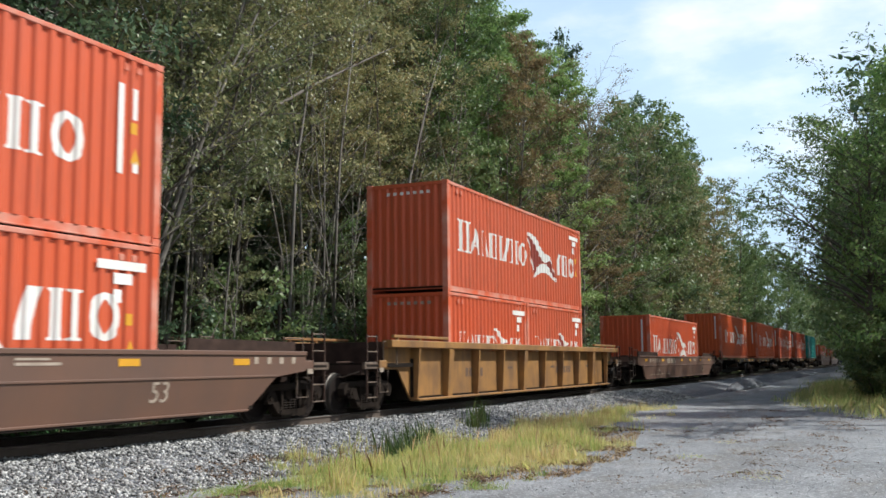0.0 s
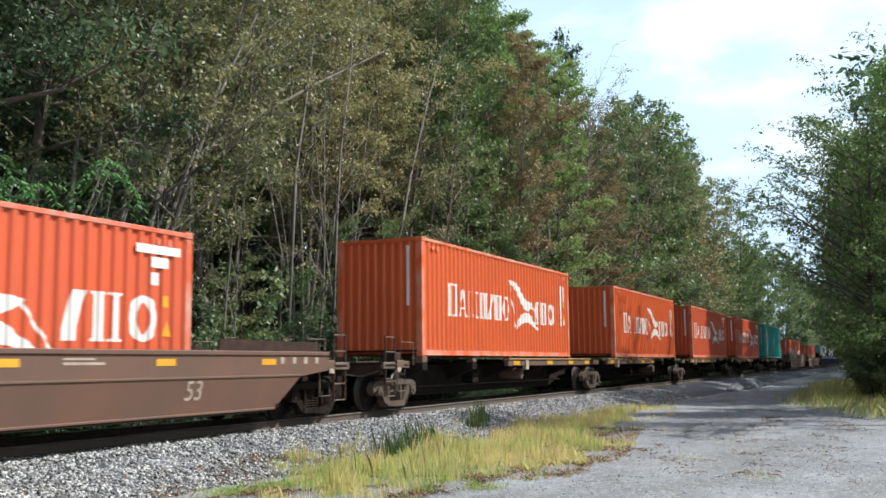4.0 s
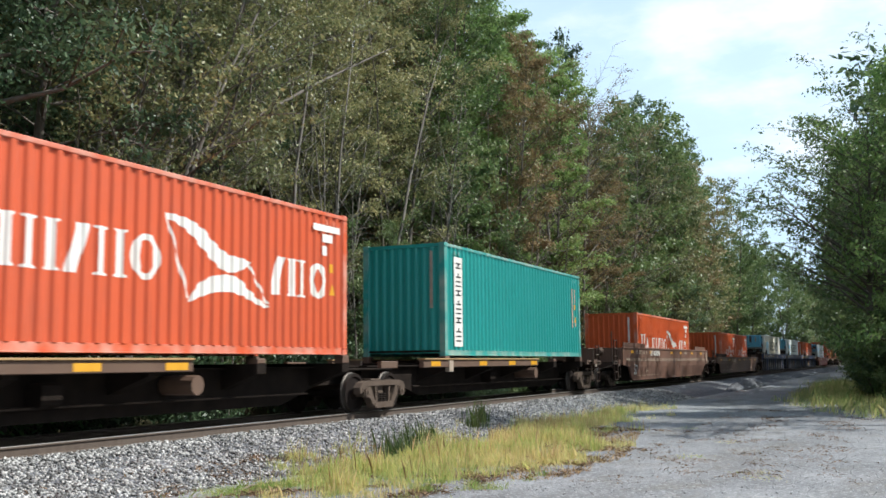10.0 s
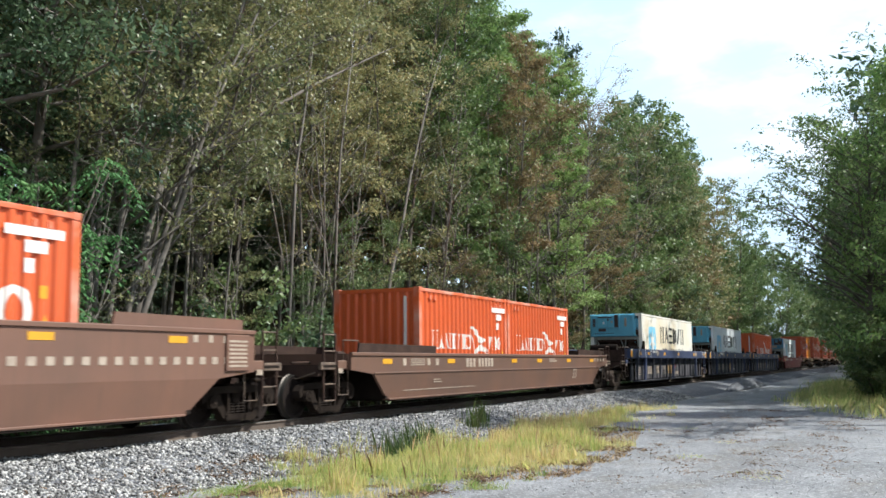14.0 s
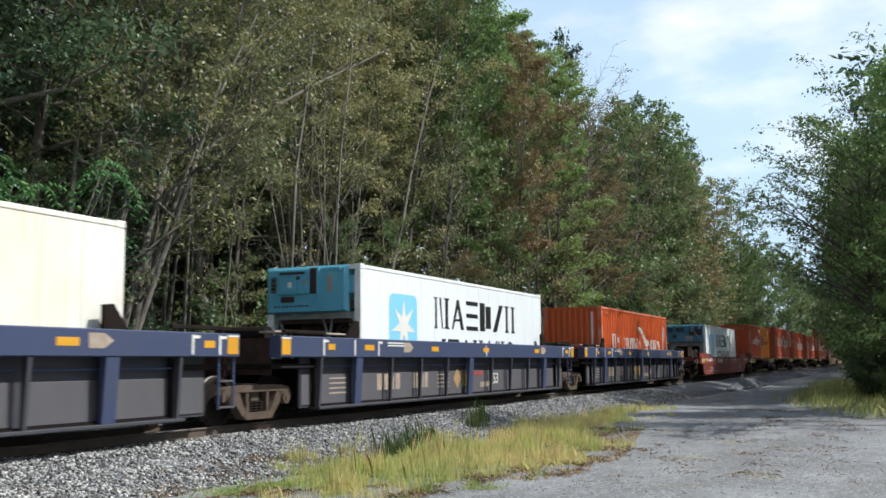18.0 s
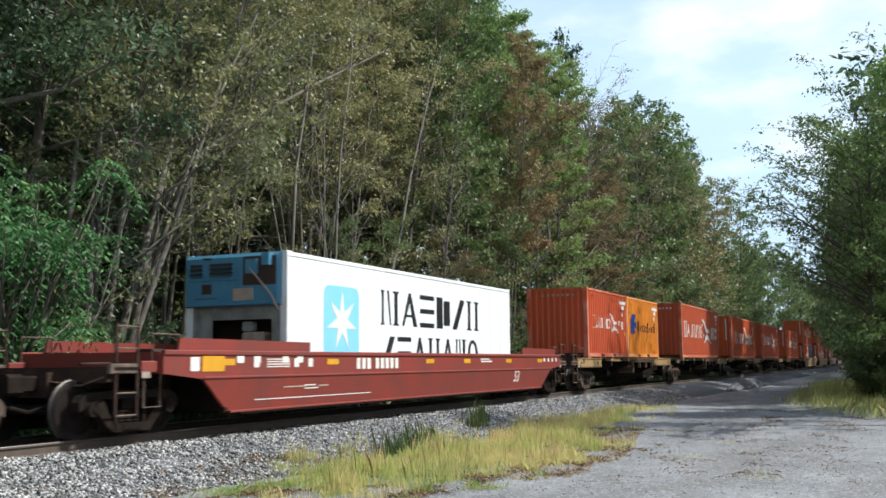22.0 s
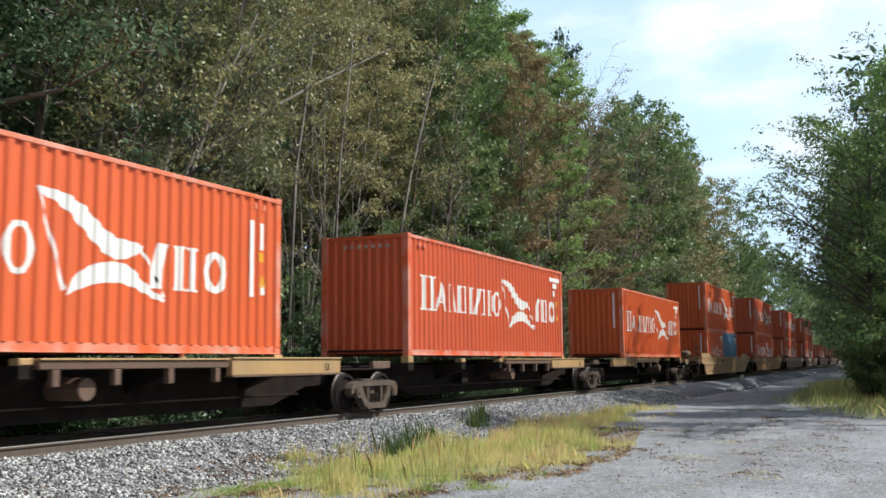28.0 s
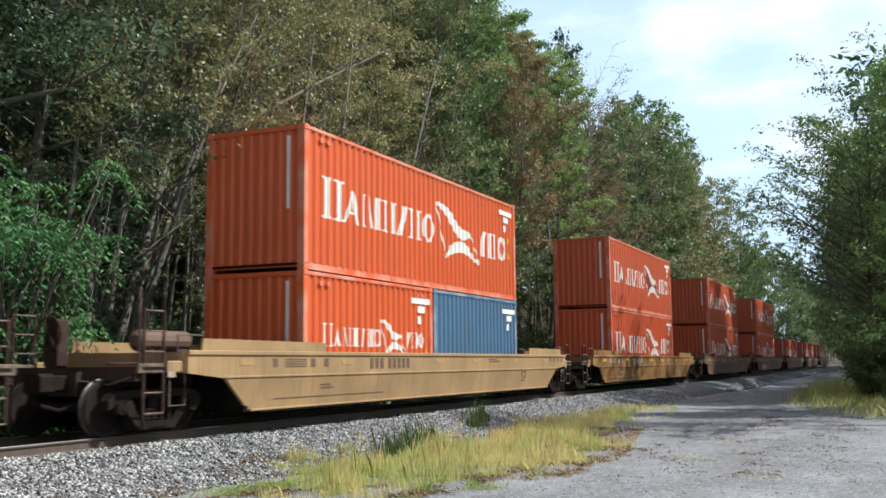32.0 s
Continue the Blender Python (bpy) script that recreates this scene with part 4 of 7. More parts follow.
def well_ribbed(paint, panel, label, length, centre, ends=(True, True), pitch=1.9, lip=0.42, trucks=(), notes=True, blue=False):
    """A well car with a heavy top chord and upright ribs over recessed side panels."""
    car = thing("well_car", label, "freight car", "train of well and spine cars")
    HB, C = length / 2, centre
    top = 1.62
    for s in (-1, 1):
        edge = [(C - HB + 1.05, top - lip), (C - HB + 1.05, 0.24), (C + HB - 0.6, 0.24), (C + HB - 0.6, top - lip)]
        pan = part("side_panel", Geo().prism_y(edge if blue else [(C - HB + 0.1, top - lip), (C - HB + 0.1, 0.95), (C - HB + 0.8, 0.95), (C - HB + 1.45, 0.24), (C + HB - 1.45, 0.24), (C + HB - 0.8, 0.95), (C + HB - 0.1, 0.95), (C + HB - 0.1, top - lip)],
                                               -1.28 if s < 0 else 1.24, -1.24 if s < 0 else 1.28), panel, car)
        chord = part("top_chord", Geo().cbox(C - HB, C + HB, -1.55 if s < 0 else 1.30, -1.30 if s < 0 else 1.55, top - lip, top, 0.015), paint, car)
        part("bottom_flange", Geo().cbox(C - HB + 1.4, C + HB - 1.4, -1.54 if s < 0 else 1.3, -1.3 if s < 0 else 1.54, 0.2, 0.25, 0.008), panel, car)
        if blue:
            q = sorted((s * 1.285, s * 1.30))
            for a, b in ((C - HB + 1.09, C - HB + 1.44), (C + HB - 1.42, C + HB - 0.66)):
                part("bay_plate", Geo().cbox(a, b, q[0], q[1], 0.29, 0.88, 0.006), PLATE, pan)
            part("grab_bar", Geo().tube([(C - HB + 0.3, s * 1.36, 1.04), (C - HB + 1.44, s * 1.36, 1.04)], [0.018] * 2, 5), PLATE, pan)
            step = part("sill_step", Geo().box(C + HB - 0.47, C + HB - 0.43, *sorted((s * 1.44, s * 1.47)), 0.34, top - lip).box(C + HB - 0.06, C + HB - 0.02, *sorted((s * 1.44, s * 1.47)), 0.34, top - lip), NAVY, pan)
            for z in (0.36, 0.80):
                part("rung", Geo().box(C + HB - 0.43, C + HB - 0.06, *sorted((s * 1.43, s * 1.48)), z, z + 0.03), PLATE, step)
        n = round((length - 3.0) / pitch)
        for i in range(n + 1):
            x = C - HB + 1.5 + i * (length - 3.0) / n
            w = 0.14 if i in (1, n // 2, n - 1) else 0.035
            out = [(-1.53, top - lip), (-1.47, 0.25), (-1.41, 0.25), (-1.41, top - lip)] if blue else [(-1.53, top - lip), (-1.46, 0.25), (-1.28, 0.25), (-1.28, top - lip)]
            if i < n:
                a, b = x + w + (0.1 if blue else 0.02), C - HB + 1.5 + (i + 1) * (length - 3.0) / n - 0.06
                q = sorted((s * 1.285, s * 1.30))
                part("bay_plate", Geo().cbox(a, b, q[0], q[1], 0.29, 0.88 if blue else top - lip - 0.05, 0.006), PLATE if blue else panel, pan)
                if blue:
                    part("grab_bar", Geo().tube([(a, s * 1.36, 1.04), (b, s * 1.36, 1.04)], [0.018] * 2, 5), NAVY, pan)
            # thin ribs of navy cars take the dark grey: their shade is painted in
            part("rib", Geo().prism_x([(q if s < 0 else -q, z) for q, z in out], x - w, x + w), paint if w > 0.1 or not blue else GREYPANEL, pan)
    part("well_floor", Geo().box(C - HB + 1.5, C + HB - 1.5, -1.36, 1.36, 0.22, 0.28), UNDER, car)
    for e in (-1, 1):
        part("bulkhead", Geo().box(C + e * (HB - 1.5) - 0.05, C + e * (HB - 1.5) + 0.05, -1.36, 1.36, 0.28, 1.2), UNDER, car)
        part("end_deck", Geo().box(min(C + e * HB, C + e * (HB - 1.5)), max(C + e * HB, C + e * (HB - 1.5)), -1.36, 1.36, 1.0, 1.1), UNDER, car)
        for y in (-1.5, 1.42):
            part("end_cover", Geo().cbox(*sorted((C + e * (HB - 0.2), C + e * (HB - (3.2 if not blue else 1.7)))), y, y + 0.08, top + 0.05, top + 0.12, 0.01)
                 .box(C + e * (HB - 0.4) - 0.03, C + e * (HB - 0.4) + 0.03, y, y + 0.06, top, top + 0.05).box(C + e * (HB - 1.6) - 0.03, C + e * (HB - 1.6) + 0.03, y, y + 0.06, top, top + 0.05), paint if not blue else UNDER, car)
        part("end_plate", Geo().box(C + e * (HB - 0.06) - 0.03, C + e * (HB - 0.06) + 0.03, -1.29, 1.29, 0.9, top - 0.04), ENDGEAR, car)
        part("draft_sill", Geo().box(min(C + e * HB, C + e * (HB - 2.2)), max(C + e * (HB + 0.45), C + e * (HB - 2.2)) if e > 0 else max(C + e * HB, C + e * (HB - 2.2)), -0.3, 0.3, 0.6, 1.0), UNDER, car)
    for e, on in zip((-1, 1), ends):
        if on:
            end_gear(car, C + e * HB, e, paint)
    for x in trucks:
        truck(car, x, TRUCKM if blue else DARKCAST)
    y = -1.551
    if blue:
        for x, w in ((C - HB + 1.68, 0.28), (C - HB + 3.2, 0.42), (C - 2.6, 0.42), (C + 0.75, 0.42), (C + 5.0, 0.42), (C + HB - 0.96, 0.28)):
            slot_marks(car, "reflector_plate", YELLOWMARK, y, 0.004, (x, x + w, top - 0.25, top - 0.13))
        slot_marks(car, "end_placard", YELLOWMARK, y, 0.006, (C - HB + 0.03, C - HB + 0.32, top - lip + 0.05, top - 0.06), (C + HB - 0.34, C + HB - 0.04, top - lip + 0.05, top - 0.06))
        slot_marks(car, "placard_cap", DECAL, y, 0.012, (C - HB + 0.02, C - HB + 0.33, top - 0.06, top - 0.03), (C + HB - 0.35, C + HB - 0.03, top - 0.06, top - 0.03))
        for x in (C - HB + 1.5, C - HB + 3.8, C + HB - 1.28, C + HB - 0.57):
            slot_marks(car, "bracket_mark", DECAL, y, 0.005, (x, x + 0.2, top - 0.1, top - 0.05))
        for x in (C - 4.1, C + 5.6):
            g = Geo()
            shape(g, [(0, 0), (0.6, 0), (1, 0.5), (0.6, 1), (0, 1)], x, x + 0.5, top - 0.28, top - 0.06, y)
            part("painted_arrow", g, PALEMARK, car)
        slot_marks(car, "data_mark", DECAL, y, 0.004, *[(x, x + 0.05, top - lip + 0.04, top - 0.04) for x in (C - HB + 1.5, C - HB + 2.75, C - HB + 3.8, C + 0.95, C + HB - 1.28, C + HB - 0.57)],
                   (C - 4.9, C - 4.0, top - 0.09, top - 0.06), (C - 4.9, C - 4.1, top - 0.15, top - 0.12))
        y = -1.302
        slot_marks(car, "data_mark", PALEMARK, y, 0.004, *[(C - 4.95 + k * 0.3, C - 4.73 + k * 0.3, 0.5, 0.86) for k in range(4)], *[(C - 3.2 + k * 0.24, C - 3.03 + k * 0.24, 0.5, 0.86) for k in range(4)],
                   *[(C - 1.75, C - 1.0, 0.48 + k * 0.1, 0.51 + k * 0.1) for k in range(4)], *[(C - 7.0, C - 6.3, 0.48 + k * 0.1, 0.51 + k * 0.1) for k in range(4)],
                   *[(C + 1.1 + k * 0.12, C + 1.19 + k * 0.12, 0.42, 0.56) for k in range(8)])
        g = Geo()
        shape(g, [(0.5, 0), (1, 0.5), (0.5, 1), (0, 0.5)], C - 0.75, C - 0.25, 0.42, 0.95, y)
        part("emblem", g, SPINE_TAN, car, "faded tan diamond emblem")
        slot_marks(car, "painted_panel", SPINE_TAN, y, 0.004, (C - 0.2, C + 0.35, 0.46, 0.9))
        slot_marks(car, "painted_panel", FADEDRED, y, 0.004, (C + 0.5, C + 1.3, 0.74, 0.86))
        for e in (-1, 1):
            for yy in (-1.44, 1.38):
                part("corner_guide", Geo().prism_y([(C + e * (HB - 2.6), top - 0.02), (C + e * (HB - 3.15), top - 0.02), (C + e * (HB - 3.15), top + 0.36), (C + e * (HB - 2.95), top + 0.38)][::e], yy, yy + 0.06), UNDER, car)
        part("walk_plank", Geo().cbox(C - HB + 0.1, C - HB + 2.9, -1.36, -1.0, top + 0.06, top + 0.1, 0.01), PALEMARK, car)
        part("brake_cylinder", Geo().cyl_y(C - HB + 0.7, top + 0.05, 0.16, -0.8, 0.4, 12), UNDER, car)
        numeral(car, "53", C + 2.05, y - 0.004, 0.5, 0.42, DECAL)
    else:
        slot_marks(car, "data_mark", SPINE_BROWN, -1.302, 0.004, *[(x, x + 0.4, 0.9, 0.97) for x in (C - 6.5, C - 2.0, C + 2.0, C + 6.2)],
                   *[(C - 5.2 + k * 0.26, C - 5.02 + k * 0.26, 0.72, 0.95) for k in range(5)], *[(C + 2.6 + k * 0.28, C + 2.8 + k * 0.28, 0.72, 0.95) for k in range(6)])
        numeral(car, "53", C + 7.0, -1.305, 0.62, 0.42, PALEMARK)
    return car


def spine_unit(label, x0, x1, beams, tan, trucks, end=0):
    """A spine car unit: deep centre sill, cross arms that carry the container corners, and side beams; end: -1, 1 or 0 for a coupler end."""
    car = thing("spine_car", label, "freight car", "train of well and spine cars")
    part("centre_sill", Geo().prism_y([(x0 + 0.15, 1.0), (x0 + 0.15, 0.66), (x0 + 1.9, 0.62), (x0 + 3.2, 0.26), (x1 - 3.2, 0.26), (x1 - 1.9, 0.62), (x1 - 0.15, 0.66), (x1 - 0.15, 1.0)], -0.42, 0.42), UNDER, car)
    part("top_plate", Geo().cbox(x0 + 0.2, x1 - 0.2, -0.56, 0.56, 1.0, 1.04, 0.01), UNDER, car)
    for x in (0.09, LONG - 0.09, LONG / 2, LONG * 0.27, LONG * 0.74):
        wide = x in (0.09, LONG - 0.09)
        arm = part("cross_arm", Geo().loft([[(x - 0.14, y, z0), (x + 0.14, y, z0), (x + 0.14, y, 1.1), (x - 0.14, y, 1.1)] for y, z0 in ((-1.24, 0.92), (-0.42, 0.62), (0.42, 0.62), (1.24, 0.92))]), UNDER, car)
        for y in (-1.14, 1.14):
            part("pedestal", Geo().cbox(x - 0.13, x + 0.13, y - 0.1, y + 0.1, 1.1, 1.268 if wide else 1.2, 0.015), SPINE_BROWN if not tan else SPINE_TAN, arm)
    for s in (-1, 1):
        for a, b, kind in beams:
            o = -1.36 if s < 0 else 1.24
            if kind == "tan":
                bm_ = part("side_beam", Geo().cbox(a, b, o, o + 0.12, 0.90, 1.19, 0.012), SPINE_TAN, car, "tan-painted side beam")
                part("beam_lip", Geo().cbox(a, b, o - 0.03, o + 0.16, 1.19, 1.22, 0.006), SPINE_TAN, bm_)
                part("beam_foot", Geo().cbox(a, b, o - 0.03, o + 0.16, 0.87, 0.90, 0.006), SPINE_BROWN, bm_)
            elif kind == "thin":
                bm_ = part("side_beam", Geo().cbox(a, b, o, o + 0.1, 1.04, 1.17, 0.012), SPINE_BROWN, car)
                part("beam_lip", Geo().cbox(a, b, o - 0.03, o + 0.14, 1.17, 1.20, 0.006), SPINE_TAN, bm_)
                for k in range(4):
                    x = a + 0.3 + k * (b - a - 0.6) / 3
                    part("beam_post", Geo().cbox(x - 0.06, x + 0.06, o + 0.0, o + 0.1, 0.8, 1.04, 0.01), SPINE_BROWN, bm_)
            else:
                bm_ = part("side_beam", Geo().cbox(a, b, o, o + 0.12, 0.98, 1.17, 0.012), SPINE_BROWN, car)
                part("beam_lip", Geo().cbox(a, b, o - 0.04, o + 0.16, 1.17, 1.205, 0.006), SPINE_TAN, bm_)
                if s < 0:
                    for k in (0.05, 0.42, 0.69, 0.92):
                        x = a + k * (b - a)
                        part("reflector_plate", Geo().box(x, x + 0.55, o - 0.006, o, 1.01, 1.13), YELLOWMARK, bm_)
                part("stake", Geo().cbox(a + 1.5, a + 1.75, o - 0.02, o + 0.1, 0.86, 1.17, 0.01), PALEMARK, bm_)
    part("air_reservoir", Geo().cyl_y(7.3, 0.75, 0.17, -1.15, -0.45, 12), SPINE_BROWN, car)
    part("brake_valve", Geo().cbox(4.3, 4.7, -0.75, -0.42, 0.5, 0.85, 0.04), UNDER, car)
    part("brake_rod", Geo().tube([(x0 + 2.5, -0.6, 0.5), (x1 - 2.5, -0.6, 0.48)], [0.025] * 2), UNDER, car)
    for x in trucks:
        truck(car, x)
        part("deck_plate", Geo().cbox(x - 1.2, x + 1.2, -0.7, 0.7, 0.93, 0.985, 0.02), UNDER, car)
        for y in (-1.3, 1.2):
            part("side_bearing", Geo().cbox(x - 0.5, x + 0.3, y, y + 0.1, 0.98, 1.14, 0.01), SPINE_BROWN, car)
    if end:
        x = x0 if end < 0 else x1
        end_gear(car, x - end * 1.5, end, SPINE_BROWN if not tan else SPINE_TAN)
    if tan:
        for a, b, kind in beams:
            if kind == "tan" and b - a > 3:
                numeral(car, "53", b - 0.62, -1.363, 0.96, 0.2, UNDER)
    return car


# ---------------------------------------------------------------- make-up of the train
OR_W = "bright orange corrugated container with white lettering and end stripe"
OR_P = "orange-red corrugated steel container with white lettering"
FR_P = "faded red corrugated steel container with white lettering"


def place(ob, s, z, dx=0.0):
    moving.append((ob, s + dx, z))
    return ob


def load_single(s, z, paint, style, label, h=HIGH):
    place(container(LONG, h, ORANGE[paint] if isinstance(paint, str) else paint, style, label), s, z)


def load_pair(s, z, first, second):
    for k, (paint, style, label) in enumerate((first, second)):
        place(container(SHORT, LOW, paint, style, label), s, z, k * (LONG - SHORT))


WELL = 0.31
LOWW = "short orange-red corrugated container with white lettering"
s = -183.91
place(well_solid(BROWN, "brown well car with faded white data marks"), s, 0)
load_single(s, WELL, "b", "wide", "orange-red corrugated container under another one", LOW)
load_single(s, WELL + LOW, "b", "bars", "orange-red corrugated container with white bars stacked on top")
s = -160.40
place(well_ribbed(YELLOW, YELLOW, "weathered yellow ribbed well car with stacked containers", 19.9, 6.1, lip=0.17, trucks=(-4.1, 16.3)), s, 0)
load_pair(s, WELL, (ORANGE["b"], "short", LOWW), (ORANGE["c"], "short", "short faded red corrugated container with white lettering"))
load_single(s, WELL + LOW, "c", "wide", "faded rusty red container with white lettering stacked on top")
s = -136.99
place(well_solid(BROWN, "brown well car with white marks and one orange container"), s, 0)
load_single(s, WELL, "b", "wide", OR_W)
spine_d = [(-115.90, "bars", "a", -2.9, [(5.6, 14.2, "dark")], (-1.2, 15.3), -1), (-97.41, "bars", "a", -3.15, [(-1.75, 6.6, "dark")], (14.0,), 0), (-80.19, "wide", "b", -3.2, [(-1.6, 6.9, "dark")], (14.3,), 0),
           (-62.68, "wide", "b", -3.2, [(-1.6, 6.9, "dark")], (14.1,), 0), (-45.39, "teal", TEAL, -3.2, [(-1.6, 6.9, "dark")], (13.18,), 1)]
for i, (s, style, paint, a, beams, trucks, end) in enumerate(spine_d):
    b = spine_d[i + 1][0] - s - 3.2 if i < 4 else 14.6
    place(spine_unit("dark spine car with a worn brown side beam and yellow reflectors", a, b, beams, False, trucks, end), s, 0)
    load_single(s, 1.271, paint, style, "teal-green corrugated container with white name strip and end stripe" if style == "teal" else OR_W)
s = -24.32
place(well_solid(WARMBROWN, "brown well car with a row of pale reflective squares", 1.66, squares=True, tall=True, figures=-2.0), s, 0)
load_single(s, WELL, "a", "wide", OR_W)
s = -0.86
place(well_solid(BROWN, "dusty brown well car with two short orange containers"), s, 0)
load_pair(s, WELL, (ORANGE["a"], "short", LOWW + " and stripe"), (ORANGE["a"], "short", LOWW + " and stripe"))
for i, (s, paint, style, label) in enumerate(((22.65, CREAM, "reefer", "yellowed white refrigerated container with a blue cooling unit"), (42.23, WHITE, "reefer", "white refrigerated container with a blue cooling unit"),
                                              (61.86, "a", "bars", OR_W))):
    tr = ((-4.3, 15.95), (15.95,), (15.9,))[i]
    place(well_ribbed(NAVY, GREYPANEL, "navy blue ribbed well car with grey side panels and yellow reflectors", 18.3, 5.55, (i == 0, i == 2), 1.53, 0.40, tr, blue=True), s, 0)
    load_single(s, WELL, paint, style, label)
s = 85.36
place(well_solid(RED, "red well car with white marks and yellow reflectors", tag_paint=DECAL), s, 0)
load_single(s, WELL, WHITE, "reefer_grille", "white refrigerated container with a grilled blue cooling unit")
spine_h = [(105.92, -3.2, [(-1.9, 1.3, "tan"), (6.2, 10.4, "thin"), (10.5, 14.2, "tan")], (0.03, 16.6), -1), (124.08, -1.56, [(6.2, 10.4, "thin"), (10.5, 14.1, "tan")], (16.4,), 0), (141.98, -1.5, [(6.2, 10.4, "thin"), (10.5, 14.2, "tan")], (16.25,), 0),
           (159.65, -1.42, [(6.2, 10.4, "thin"), (10.5, 14.2, "tan")], (16.15,), 0), (180.33, -4.53, [(-2.3, 1.2, "tan"), (1.3, 6.2, "thin")], (12.1,), 1)]
for i, (s, a, beams, trucks, end) in enumerate(spine_h):
    b = trucks[-1] if i < 4 else 13.9
    place(spine_unit("dark spine car with tan-painted side beams", a, b, beams, True, trucks, end), s, 0)
    if i == 0:
        load_pair(s, 1.271, (ORANGE["b"], "short", LOWW), (AMBER, "amber", "short amber-yellow container with blue emblem and dark lettering"))
    else:
        load_single(s, 1.271, ("", "c", "a", "b", "a")[i], ("", "wide", "bars", "wide", "wide")[i], ("", FR_P, "bright orange corrugated container with white lettering and stripe", OR_P, OR_W)[i])
s = 201.0
place(well_solid(TANYELLOW, "weathered tan-yellow well car with stacked containers", tag_paint=SPINE_BROWN, reflectors=SPINE_TAN, tall=True), s, 0)
load_pair(s, WELL, (ORANGE["a"], "short", LOWW + " and stripe"), (SLATE, "slate", "short slate blue corrugated steel container"))
load_single(s, WELL + LOW, "a", "wide", "bright orange container with white lettering and stripe stacked on top")
for i, (s, paint) in enumerate(((224.42, YELLOW), (247.9, BROWN), (271.3, BROWN))):
    place(well_solid(paint, "yellow well car with stacked containers" if i == 0 else "brown well car with stacked containers", tag_paint=PALEMARK), s, 0)
    load_single(s, WELL, "c" if i else "b", "wide", "orange-red container with white lettering and stripe low in a well")
    load_single(s, WELL + HIGH, "c", "wide", "faded red container with white lettering and stripe stacked on top")
for i, s in enumerate((294.7, 318.1, 341.5)):
    place(well_solid(BROWN, "brown well car with one container"), s, 0)
    load_single(s, WELL, "c", "wide", FR_P + " and stripe")

# ---------------------------------------------------------------- ground and track
def ground_material(name, tones, scale, stone=0.0, stone_scale=30.0, patch=None, patch_scale=0.35, rough=0.95):
    m = bpy.data.materials.new(name)
    m.use_nodes = True
    n, l = m.node_tree.nodes, m.node_tree.links
    b = n["Principled BSDF"]
    b.inputs["Roughness"].default_value, b.inputs["Specular IOR Level"].default_value = rough, 0.2
    co = n.new("ShaderNodeTexCoord")
    nz = n.new("ShaderNodeTexNoise")
    nz.inputs["Scale"].default_value, nz.inputs["Detail"].default_value, nz.inputs["Roughness"].default_value = scale, 10, 0.7
    l.new(co.outputs["Object"], nz.inputs["Vector"])
    r = n.new("ShaderNodeValToRGB")
    r.color_ramp.elements[0].position, r.color_ramp.elements[1].position = 0.32, 0.68
    r.color_ramp.elements[0].color, r.color_ramp.elements[1].color = (*tones[0], 1), (*tones[1], 1)
    l.new(nz.outputs["Fac"], r.inputs[0])
    last = r
    if stone:
        vo = n.new("ShaderNodeTexVoronoi")
        vo.inputs["Scale"].default_value = stone_scale
        l.new(co.outputs["Object"], vo.inputs["Vector"])
        hs = n.new("ShaderNodeHueSaturation")
        sep = n.new("ShaderNodeSeparateColor")
        l.new(vo.outputs["Color"], sep.inputs[0])
        mr = n.new("ShaderNodeMapRange")
        mr.inputs[3].default_value, mr.inputs[4].default_value = 1 - stone, 1 + stone
        l.new(sep.outputs[0], mr.inputs[0])
        l.new(mr.outputs[0], hs.inputs["Value"])
        l.new(last.outputs[0], hs.inputs["Color"])
        last = hs
        bp = n.new("ShaderNodeBump")
        bp.inputs["Strength"].default_value, bp.inputs["Distance"].default_value, bp.invert = 1.0, 0.7 / stone_scale, True
        l.new(vo.outputs["Distance"], bp.inputs["Height"])
        l.new(bp.outputs[0], b.inputs["Normal"])
    if patch:
        pz = n.new("ShaderNodeTexNoise")
        pz.inputs["Scale"].default_value, pz.inputs["Detail"].default_value = patch_scale, 6
        l.new(co.outputs["Object"], pz.inputs["Vector"])
        pr = n.new("ShaderNodeMapRange")
        pr.inputs[1].default_value, pr.inputs[2].default_value, pr.inputs[4].default_value = 0.46, 0.66, 0.6
        l.new(pz.outputs["Fac"], pr.inputs[0])
        mx = n.new("ShaderNodeMixRGB")
        mx.inputs[2].default_value = (*patch, 1)
        l.new(last.outputs[0], mx.inputs[1])
        l.new(pr.outputs[0], mx.inputs[0])
        last = mx
    l.new(last.outputs[0], b.inputs["Base Color"])
    return m


